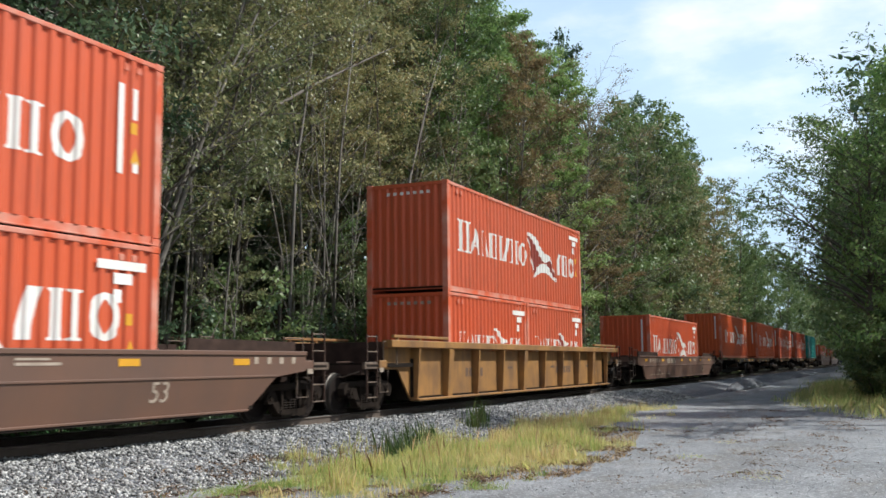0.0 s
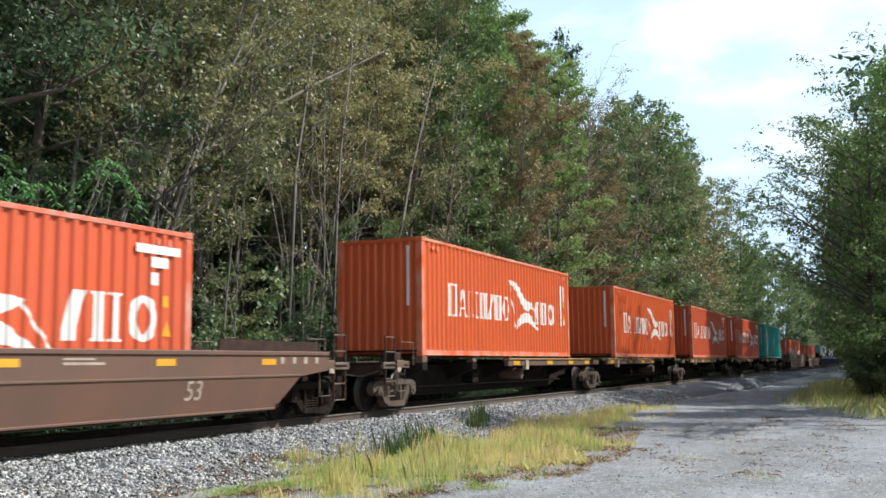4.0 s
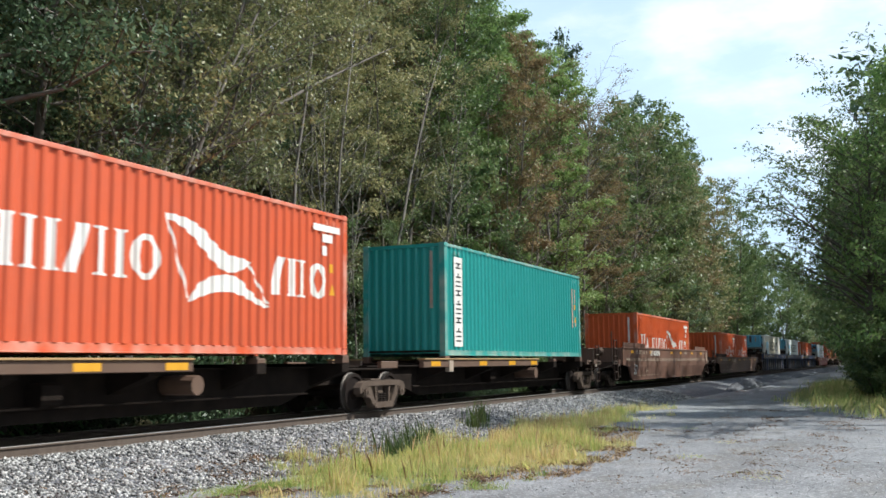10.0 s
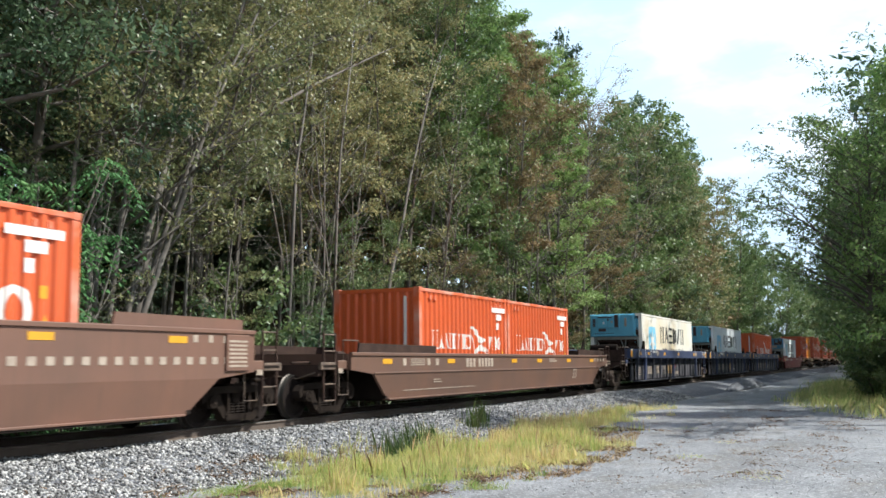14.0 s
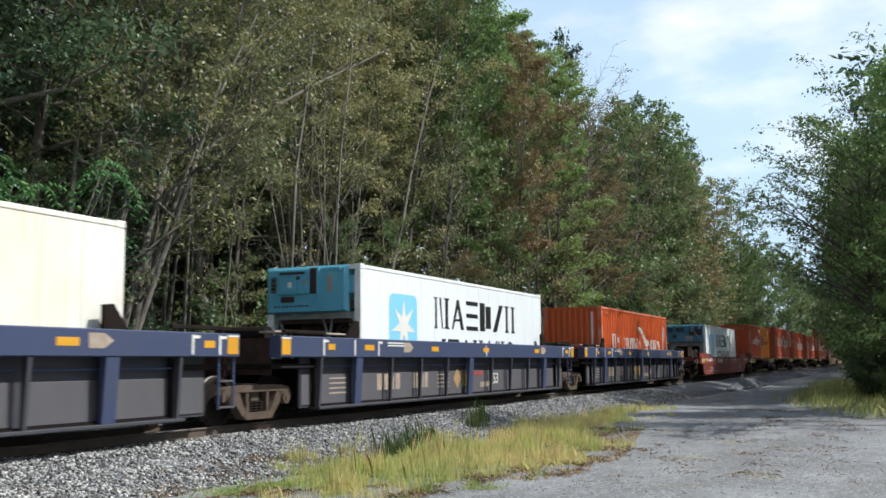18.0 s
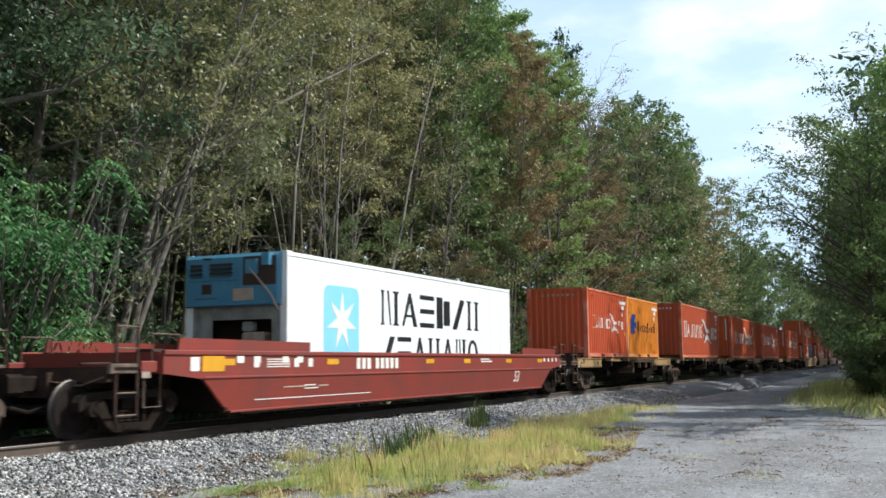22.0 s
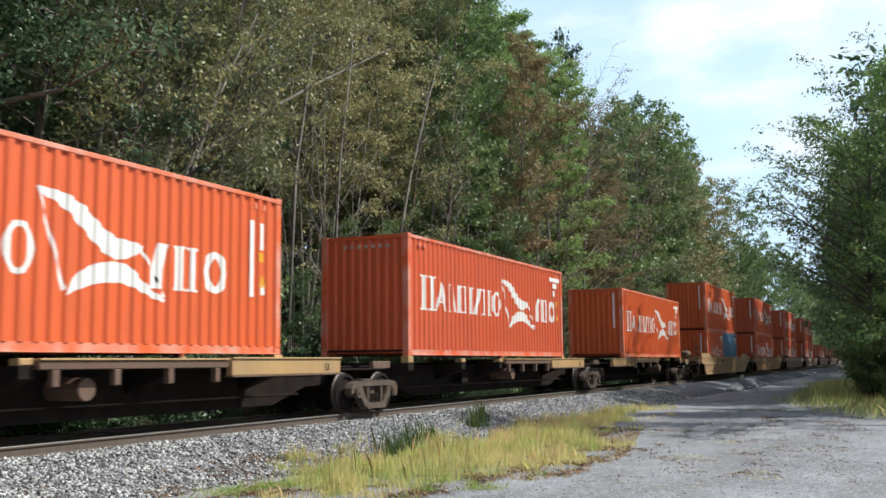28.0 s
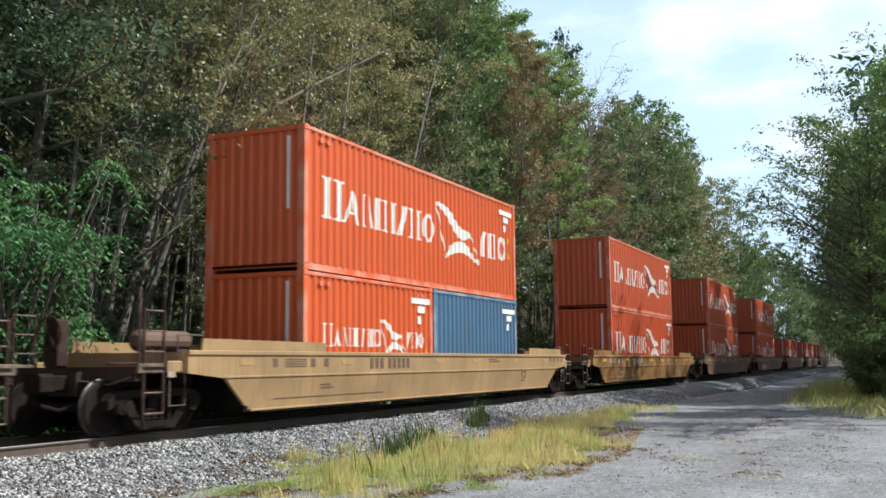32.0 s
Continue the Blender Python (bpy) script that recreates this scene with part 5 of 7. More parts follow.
def lot_material():
    """Packed grey gravel: fine grit, scattered pale stones, drifts of dust and long worn wheel tracks."""
    m = bpy.data.materials.new("grey_gravel_lot")
    m.use_nodes = True
    n, l = m.node_tree.nodes, m.node_tree.links
    b = n["Principled BSDF"]
    b.inputs["Roughness"].default_value, b.inputs["Specular IOR Level"].default_value = 0.92, 0.25
    co = n.new("ShaderNodeTexCoord")
    def field(scale, detail, rough, stretch_by=(1, 1, 1), turn=0.0):
        mp = n.new("ShaderNodeMapping")
        mp.inputs["Scale"].default_value, mp.inputs["Rotation"].default_value = stretch_by, (0, 0, turn)
        nz = n.new("ShaderNodeTexNoise")
        nz.inputs["Scale"].default_value, nz.inputs["Detail"].default_value, nz.inputs["Roughness"].default_value = scale, detail, rough
        l.new(co.outputs["Object"], mp.inputs["Vector"])
        l.new(mp.outputs[0], nz.inputs["Vector"])
        return nz.outputs["Fac"]
    def span(src, lo, hi, to_lo, to_hi):
        mr = n.new("ShaderNodeMapRange")
        for i, v in enumerate((lo, hi, to_lo, to_hi)):
            mr.inputs[i + 1].default_value = v
        l.new(src, mr.inputs[0])
        return mr.outputs[0]
    def blend(fac, a, c, kind="MIX"):
        mx = n.new("ShaderNodeMixRGB")
        mx.blend_type = kind
        l.new(fac, mx.inputs[0])
        if isinstance(a, tuple):
            mx.inputs[1].default_value = (*a, 1)
        else:
            l.new(a, mx.inputs[1])
        mx.inputs[2].default_value = (*c, 1)
        return mx.outputs[0]
    grit = field(9.0, 12, 0.75)
    tone = blend(span(grit, 0.32, 0.68, 0, 1), (0.110, 0.114, 0.122), (0.262, 0.269, 0.283))
    tone = blend(span(field(0.55, 8, 0.62), 0.42, 0.66, 0, 0.65), tone, (0.315, 0.321, 0.333))
    tone = blend(span(field(0.5, 7, 0.6, (0.22, 1.5, 1), -0.12), 0.46, 0.64, 0, 0.8), tone, (0.135, 0.134, 0.138))
    tone = blend(span(field(0.9, 9, 0.7, (0.6, 1.2, 1), 0.3), 0.53, 0.68, 0, 0.65), tone, (0.155, 0.138, 0.115))
    vo = n.new("ShaderNodeTexVoronoi")
    vo.inputs["Scale"].default_value = 34.0
    l.new(co.outputs["Object"], vo.inputs["Vector"])
    sep = n.new("ShaderNodeSeparateColor")
    l.new(vo.outputs["Color"], sep.inputs[0])
    tone = blend(span(sep.outputs[0], 0.78, 0.95, 0, 0.5), tone, (0.52, 0.52, 0.53))
    tone = blend(span(sep.outputs[1], 0.72, 0.95, 0, 0.5), tone, (0.10, 0.10, 0.105))
    l.new(tone, b.inputs["Base Color"])
    rough_height = n.new("ShaderNodeMath")
    rough_height.operation = "ADD"
    l.new(grit, rough_height.inputs[0])
    l.new(span(vo.outputs["Distance"], 0, 0.7, 0.5, 0), rough_height.inputs[1])
    bp = n.new("ShaderNodeBump")
    bp.inputs["Strength"].default_value, bp.inputs["Distance"].default_value = 0.7, 0.022
    l.new(rough_height.outputs[0], bp.inputs["Height"])
    l.new(bp.outputs[0], b.inputs["Normal"])
    return m


LOT = lot_material()
BALLAST = ground_material("crushed_stone", ((0.06, 0.062, 0.068), (0.19, 0.195, 0.21)), 6.0, 0.8, 16.0)
FLOOR = ground_material("leaf_litter", ((0.035, 0.026, 0.016), (0.085, 0.062, 0.035)), 2.0, 0.5, 14.0, (0.03, 0.045, 0.015), 0.5)
STONE = material("broken_limestone", (0.345, 0.337, 0.326), 0.9, second=(0.13, 0.126, 0.123), scale=4, amount=0.8, bump=0.2, island=0.95)


PEBBLE = material("pale_pebbles", (0.34, 0.345, 0.355), 0.9, second=(0.20, 0.20, 0.205), scale=4, amount=0.8, bump=0.2, island=0.45)


def rise(x, y):
    n = noise.noise((x * 0.08, y * 0.08, 0)) * 0.25 + noise.noise((x * 0.5, y * 0.5, 3)) * 0.03
    if y < 7.5:
        return -0.50 + n * 0.14
    if y < 15.5:
        return -0.55 + n * 0.12
    return -0.52 + (min(y, 60) - 15.5) * 0.32 + max(0, min(y, 300) - 60) * 0.06 + n * 2.0


def spread(*steps):
    out = []
    for a, b, d in steps:
        out += list(np.arange(a, b, d))
    return out + [steps[-1][1]]


gx = spread((-2500, -500, 400), (-500, -40, 20), (-40, 0, 4), (0, 60, 1.0), (60, 200, 5), (200, 600, 25), (600, 2600, 400))
gy = spread((-2500, -400, 300), (-400, -40, 30), (-40, -4, 4), (-4, 9, 0.8), (9, 16, 1), (16, 50, 3), (50, 400, 35), (400, 2600, 400))
me = sheet("ground", gx, gy, rise, LOT)
me.materials.append(FLOOR)
for p in me.polygons:
    c = p.center
    if c.y > 14.6 or c.y < -14 or c.x > 330 or c.x < -60 or (c.y < 2.2 and c.x > 44) or (c.y < -3 and c.x > 34):
        p.material_index = 1
tagged(new("ground", me), "grey gravel yard running into wooded ground", "ground", kind="structure")


def bed(x, y):
    """The ballast bed: crown, shoulders and toe, slightly uneven."""
    d = abs(y - TRACK_Y)
    z = -0.19 if d < 0.85 else -0.16 if d < 1.75 else -0.16 - (d - 1.75) * 0.22
    return max(z, -0.64) + noise.noise((x * 0.9, y * 0.9, 7)) * 0.035 + noise.noise((x * 4, y * 4, 9)) * 0.02 * (1 if x < 60 else 0)


bx = spread((-440, 0, 20), (0, 36, 0.35), (36, 100, 2), (100, 580, 20))
by = [TRACK_Y + k for k in (-4.0, -3.7, -3.4, -3.1, -2.8, -2.5, -2.2, -1.9, -1.6, -1.2, -0.8, -0.3, 0.3, 0.8, 1.2, 1.6, 2.0, 2.4, 2.9, 3.4, 4.0)]
tagged(new("ballast_bed", sheet("ballast_bed", bx, by, bed, BALLAST)), "grey crushed-stone ballast bed under the rails", "ballast", kind="structure")


def stones(name, count, x0, x1, y0, y1, lo, hi, height, seed, label, mat=STONE):
    """Loose broken stones as small uneven six-pointed solids."""
    r = np.random.RandomState(seed)
    u = r.rand(count)
    x = x0 + (x1 - x0) * u ** 1.7
    y = y0 + (y1 - y0) * r.rand(count)
    z = np.array([height(a, b) for a, b in zip(x, y)])
    size = lo + (hi - lo) * r.rand(count) ** 2
    corners = np.array([(1, 0, 0), (-1, 0, 0), (0, 1, 0), (0, -1, 0), (0, 0, 1), (0, 0, -1)], float)
    pts = corners[None] * (0.6 + 0.7 * r.rand(count, 6, 1)) + (r.rand(count, 6, 3) - 0.5) * 0.5
    q = r.randn(count, 4)
    q /= np.linalg.norm(q, axis=1)[:, None]
    w, a, b, c = q.T
    rot = np.stack([np.stack([1 - 2 * (b * b + c * c), 2 * (a * b - c * w), 2 * (a * c + b * w)], 1), np.stack([2 * (a * b + c * w), 1 - 2 * (a * a + c * c), 2 * (b * c - a * w)], 1), np.stack([2 * (a * c - b * w), 2 * (b * c + a * w), 1 - 2 * (a * a + b * b)], 1)], 1)
    pts = np.einsum("nij,nkj->nki", rot, pts) * size[:, None, None]
    pts[..., 2] *= 0.75
    pts += np.stack([x, y, z + size * 0.25], 1)[:, None]
    tri = np.array([(0, 2, 4), (2, 1, 4), (1, 3, 4), (3, 0, 4), (2, 0, 5), (1, 2, 5), (3, 1, 5), (0, 3, 5)])
    me = bpy.data.meshes.new(name)
    faces = (np.arange(count)[:, None, None] * 6 + tri[None]).reshape(-1, 3)
    me.vertices.add(count * 6)
    me.vertices.foreach_set("co", pts.astype(np.float32).ravel())
    me.loops.add(len(faces) * 3)
    me.loops.foreach_set("vertex_index", faces.astype(np.int32).ravel())
    me.polygons.add(len(faces))
    me.polygons.foreach_set("loop_start", np.arange(0, len(faces) * 3, 3, dtype=np.int32))
    me.materials.append(mat)
    me.update(calc_edges=True)
    return tagged(new(name, me), label, "stones", kind="stuff")


stones("ballast_stones", 46000, 8.0, 46, 7.9, 11.12, 0.013, 0.040, bed, 3, "loose grey crushed stones on the ballast shoulder")
stones("yard_stones", 9000, 9.0, 36, -0.5, 8.3, 0.005, 0.018, rise, 5, "scattered fine grey gravel on the yard", PEBBLE)

track = thing("railway_track", "single railway track with worn steel rails on wooden ties", "track", kind="structure")
for y in (TRACK_Y - 0.7525, TRACK_Y + 0.7525):
    prof = [(-0.07, -0.17), (0.07, -0.17), (0.07, -0.158), (0.012, -0.14), (0.012, -0.045), (0.036, -0.03), (0.036, -0.008), (-0.036, -0.008), (-0.036, -0.03), (-0.012, -0.045), (-0.012, -0.14), (-0.07, -0.158)]
    rail = part("rail", Geo().prism_x([(y + a, b) for a, b in prof], -440, 580), RAILSIDE, track, "steel rail with a polished head")
    part("rail_head", Geo().prism_x([(y - 0.034, -0.008), (y + 0.034, -0.008), (y + 0.028, 0.0), (y - 0.028, 0.0)], -440, 580), RAILTOP, rail)
tie = Geo().cbox(-0.115, 0.115, -1.3, 1.3, -0.36, -0.178, 0.012).mesh("tie", TIEWOOD)
plate = Geo().box(-0.09, 0.09, -0.16, 0.16, -0.178, -0.166).mesh("tie_plate", RAILSIDE)
rnd = random.Random(12)
for i in range(150):
    t = part("tie", tie, None, track)
    t.matrix_local = pose(4 + i * 0.52 + rnd.uniform(-0.02, 0.02), TRACK_Y + rnd.uniform(-0.04, 0.04), rnd.uniform(-0.006, 0.004), 0, 0, rnd.uniform(-1, 1))
    for y in (-0.7525, 0.7525):
        part("tie_plate", plate, None, t).location = (0, y, 0)
rest = Geo()
for i in range(-850, 1110):
    if not 0 <= i < 150:
        x = 4 + i * 0.52
        rest.box(x - 0.115, x + 0.115, TRACK_Y - 1.3, TRACK_Y + 1.3, -0.36, -0.178)
tagged(part("far_ties", rest, TIEWOOD, track), kind="stuff")

# ---------------------------------------------------------------- plants
GREEN = leaf_material("green_leaves", ((0.042, 0.082, 0.032), (0.095, 0.160, 0.055), (0.155, 0.222, 0.080), (0.250, 0.305, 0.130)), 0.38)
BRIGHT = leaf_material("fresh_green_leaves", ((0.065, 0.130, 0.040), (0.130, 0.235, 0.068), (0.220, 0.335, 0.105), (0.340, 0.430, 0.165)), 0.45)
DEEP = leaf_material("deep_green_leaves", ((0.028, 0.060, 0.038), (0.057, 0.102, 0.054), (0.097, 0.156, 0.077), (0.180, 0.250, 0.138)))
OLIVE = leaf_material("turning_leaves", ((0.055, 0.080, 0.038), (0.120, 0.150, 0.066), (0.220, 0.232, 0.104), (0.460, 0.410, 0.195)))
RUSSET = leaf_material("russet_leaves", ((0.076, 0.088, 0.044), (0.145, 0.134, 0.066), (0.230, 0.178, 0.088), (0.345, 0.240, 0.115)))
BUSH = leaf_material("bush_leaves", ((0.034, 0.096, 0.038), (0.068, 0.172, 0.060), (0.110, 0.240, 0.085), (0.190, 0.325, 0.132)))
BARK = material("grey_brown_bark", (0.085, 0.070, 0.056), 0.95, second=(0.17, 0.15, 0.13), scale=2.5, fine=14, amount=0.8, bump=0.8)
PALEBARK = material("pale_bark", (0.18, 0.162, 0.14), 0.9, second=(0.10, 0.085, 0.07), scale=3, fine=12, amount=0.8, bump=0.6)
GRASS = leaf_material("dry_and_green_grass", ((0.150, 0.320, 0.060), (0.360, 0.490, 0.130), (0.620, 0.600, 0.230), (0.800, 0.660, 0.340)), 0.5)
FRESH = leaf_material("fresh_grass", ((0.12, 0.26, 0.05), (0.24, 0.38, 0.09), (0.40, 0.46, 0.15), (0.58, 0.54, 0.24)), 0.45)
WEED = leaf_material("weeds", ((0.03, 0.07, 0.02), (0.06, 0.11, 0.03), (0.10, 0.13, 0.04), (0.16, 0.15, 0.07)), 0.3)
STRAW = material("tan_straw", (0.42, 0.27, 0.13), 0.9, second=(0.55, 0.42, 0.22), scale=5, bump=0.1)
DRY = material("dry_stalks", (0.17, 0.10, 0.055), 0.95, second=(0.28, 0.19, 0.11), scale=6, bump=0.2)


def unit(a):
    return a / (np.linalg.norm(a, axis=1)[:, None] + 1e-9)


def kites(c, a, size, r, width=0.26, flat=0.55):
    """Leaf blades at c, pointing along a: four-cornered, broadest near the stalk, roughly face up."""
    n = len(c)
    a = unit(a)
    b = unit(np.cross(a, r.randn(n, 3) * flat + np.array([0, 0, 1.0])))
    s = (size * (0.6 + 0.8 * r.rand(n)))[:, None]
    return np.stack([c - a * s * 0.5, c - a * s * 0.08 + b * s * width, c + a * s * 0.5, c - a * s * 0.08 - b * s * width], 1).reshape(-1, 3)


def sprays(base, tip, per, size, spread, r, droop=0.35, width=0.26):
    """Leaves set along twigs, spreading to their sides and hanging a little."""
    base, way = np.repeat(np.asarray(base, float), per, 0), np.repeat(np.asarray(tip, float) - np.asarray(base, float), per, 0)
    n = len(base)
    c = base + way * (0.1 + 0.95 * r.rand(n))[:, None] + r.randn(n, 3) * np.array([1, 1, 0.6]) * spread
    a = unit(way) * 0.5 + r.randn(n, 3) * 0.7 - np.array([0, 0, droop])
    return kites(c, a, size, r, width)


def tree_model(seed, h, crown_from, reach, leafmat, bark, leaf, per, label, stems=1, lean=(0.0, 0.0), fan=0.05, branches=26, climb=0.9, radius=0.15,
               twigs=6, bare=0.0, spread=0.17, droop=0.35, side=None, taper=0.55, fine=True):
    """Tapered bent stems, climbing branches and twigs, and a crown of separate leaves set along the twigs."""
    r, rd = np.random.RandomState(seed), random.Random(seed)
    wood, roots, tips = Geo(), [], []
    for j in range(stems):
        az = 6.283 * j / stems + rd.uniform(0, 1.2)
        top = h * (1 if j == 0 else rd.uniform(0.7, 1.0))
        foot = Vector((math.cos(az), math.sin(az), 0)) * (0.28 if stems > 1 else 0)
        drift = Vector((lean[0] + fan * math.cos(az), lean[1] + fan * math.sin(az), 0))
        w1, w2 = rd.uniform(0, 6), rd.uniform(0, 6)
        def axis(k):
            return foot + drift * top * k ** 1.3 + Vector((math.sin(k * 5 + w1) - math.sin(w1), math.sin(k * 4.1 + w2) - math.sin(w2), 0)) * 0.013 * top + Vector((0, 0, top * k))
        thick = radius * (1 if j == 0 else rd.uniform(0.6, 0.9))
        ks = [i / 11 for i in range(12)]
        wood.tube([axis(k) - Vector((0, 0, 0.4 if k == 0 else 0)) for k in ks], [thick * (1 - 0.92 * k ** 0.9) * (1.3 if k == 0 else 1) + 0.006 for k in ks], 8 if fine else 6)
        nb = max(4, branches // stems)
        for i in range(nb):
            kk = (i + rd.random()) / nb
            k = crown_from + (0.985 - crown_from) * kk
            az = i * 2.4 + rd.uniform(-0.6, 0.6)
            length = reach * (1 - taper * kk ** 2.4) * rd.uniform(0.5, 1.15)
            d = Vector((math.cos(az), math.sin(az), 0))
            if side:
                d = (d + Vector(side) * 0.7).normalized()
            up, bow = climb * rd.uniform(0.55, 1.35) * (0.65 + 0.75 * kk), rd.uniform(-0.35, 0.15)
            p0 = axis(k)
            pts = [p0 + d * length * q + Vector((0, 0, length * up * (q + bow * q * q))) + Vector((rd.uniform(-1, 1), rd.uniform(-1, 1), rd.uniform(-1, 1))) * 0.05 * length * q for q in (0, 0.25, 0.5, 0.75, 1.0)]
            r0 = thick * (1 - 0.9 * k) * 0.42 + 0.012
            wood.tube(pts, [r0, r0 * 0.8, r0 * 0.58, r0 * 0.36, 0.006], 5 if fine else 4)
            dry = rd.random() < bare
            for m in range(twigs):
                q = 0.22 + 0.78 * (m + rd.random()) / twigs
                i0 = min(3, int(q * 4))
                base = pts[i0].lerp(pts[i0 + 1], min(1.0, q * 4 - i0))
                turn = (1 if m % 2 else -1) * rd.uniform(0.5, 1.3)
                t = Vector((d.x * math.cos(turn) - d.y * math.sin(turn), d.x * math.sin(turn) + d.y * math.cos(turn), rd.uniform(-0.2, 0.75)))
                tl = length * rd.uniform(0.2, 0.42) * (1.2 - 0.45 * q) + 0.18
                tip = base + t * tl
                mid = base.lerp(tip, 0.5) + Vector((0, 0, 0.06 * tl))
                if fine:
                    wood.tube([base, mid, tip], [r0 * 0.3 + 0.004, r0 * 0.18 + 0.004, 0.003], 4)
                if not dry:
                    roots += [tuple(base), tuple(mid)]
                    tips += [tuple(tip), tuple(mid + Vector((t.y, -t.x, t.z * 0.4)) * tl * rd.choice((-0.6, 0.6)))]
            if not dry:
                roots.append(tuple(pts[3]))
                tips.append(tuple(pts[4] + (pts[4] - pts[3]) * 0.3))
        for q in (0.9, 0.92, 0.94, 0.96, 0.98, 1.0, 1.0):
            roots.append(tuple(axis(q)))
            tips.append(tuple(axis(q) + Vector((rd.uniform(-1, 1), rd.uniform(-1, 1), rd.uniform(0.2, 1.0))) * 0.16 * reach))
    t = thing("tree", label, "tree", "woodland trees")
    part("trunk", wood, bark, t, smooth=True)
    part("crown", quads("crown", sprays(roots, tips, per, leaf, spread, r, droop), leafmat, 4), None, t)
    return t


def shrub_model(seed, h, width, leafmat, per, leaf, label, name="shrub", stems=9):
    """Arching stems from one root, with leafy side twigs."""
    r, rd = np.random.RandomState(seed), random.Random(seed)
    wood, roots, tips = Geo(), [], []
    for i in range(stems):
        az = i * 6.283 / stems + rd.uniform(-0.4, 0.4)
        k = rd.uniform(0.3, 1.0)
        tip = Vector((math.cos(az) * width * k, math.sin(az) * width * k, h * rd.uniform(0.5, 1.0)))
        mid = Vector((tip.x * 0.42, tip.y * 0.42, tip.z * 0.62))
        foot = Vector((0.1 * math.cos(az), 0.1 * math.sin(az), -0.2))
        wood.tube([foot, mid, tip], [0.028, 0.018, 0.006], 5)
        for j in range(9):
            q = 0.12 + 0.88 * (j + rd.random()) / 9
            c = mid.lerp(tip, q * 2 - 1) if q > 0.5 else foot.lerp(mid, q * 2)
            o = Vector((rd.uniform(-1, 1), rd.uniform(-1, 1), rd.uniform(-0.3, 0.8))) * width * 0.38
            roots.append(tuple(c))
            tips.append(tuple(c + o))
    t = thing(name, label, "shrub", "undergrowth along the line")
    part("stem", wood, BARK, t, smooth=True)
    part("foliage", quads("foliage", sprays(roots, tips, per, leaf, 0.13, r), leafmat, 4), None, t)
    return t


def sumac_model(seed, h, width, leafmat, label, stems=12):
    """Forked stems that end in rosettes of long arching fronds, each with two ranks of narrow leaflets."""
    r, rd = np.random.RandomState(seed), random.Random(seed)
    wood, at, along = Geo(), [], []
    for i in range(stems):
        az = i * 2.4
        k = rd.uniform(0.1, 1.0)
        fork = Vector((math.cos(az) * width * k * 0.5, math.sin(az) * width * k * 0.5, h * rd.uniform(0.22, 0.5)))
        wood.tube([(0.15 * math.cos(az), 0.15 * math.sin(az), -0.3), fork * 0.5 + Vector((0, 0, 0.1)), fork], [0.05, 0.04, 0.03], 6)
        for j in range(6):
            tip = fork + Vector((math.cos(az + j * 1.3) * width * rd.uniform(0.15, 0.55), math.sin(az + j * 1.3) * width * rd.uniform(0.15, 0.55), h * rd.uniform(-0.12, 0.5)))
            wood.tube([fork, fork.lerp(tip, 0.5) + Vector((0, 0, 0.08)), tip], [0.026, 0.02, 0.012], 5)
            for f in range(7):
                a = f * 0.9 + rd.uniform(-0.25, 0.25)
                d = Vector((math.cos(a), math.sin(a), 0))
                ln, rise_ = rd.uniform(0.42, 0.72), rd.uniform(0.1, 0.7)
                for m in range(10):
                    q = (m + 1) / 10
                    p = tip + d * ln * q + Vector((0, 0, ln * (rise_ * q - 1.5 * q * q)))
                    for s in (-1, 1):
                        w = Vector((d.y * s, -d.x * s, -0.75)) + d * 0.5
                        at.append(tuple(p + w * 0.055))
                        along.append(tuple(w))
    t = thing("sumac_bush", label, "shrub", "undergrowth along the line")
    part("stem", wood, BARK, t, smooth=True)
    part("foliage", quads("foliage", kites(np.array(at), np.array(along), 0.115, r, 0.19, 0.3), leafmat, 4), None, t)
    return t


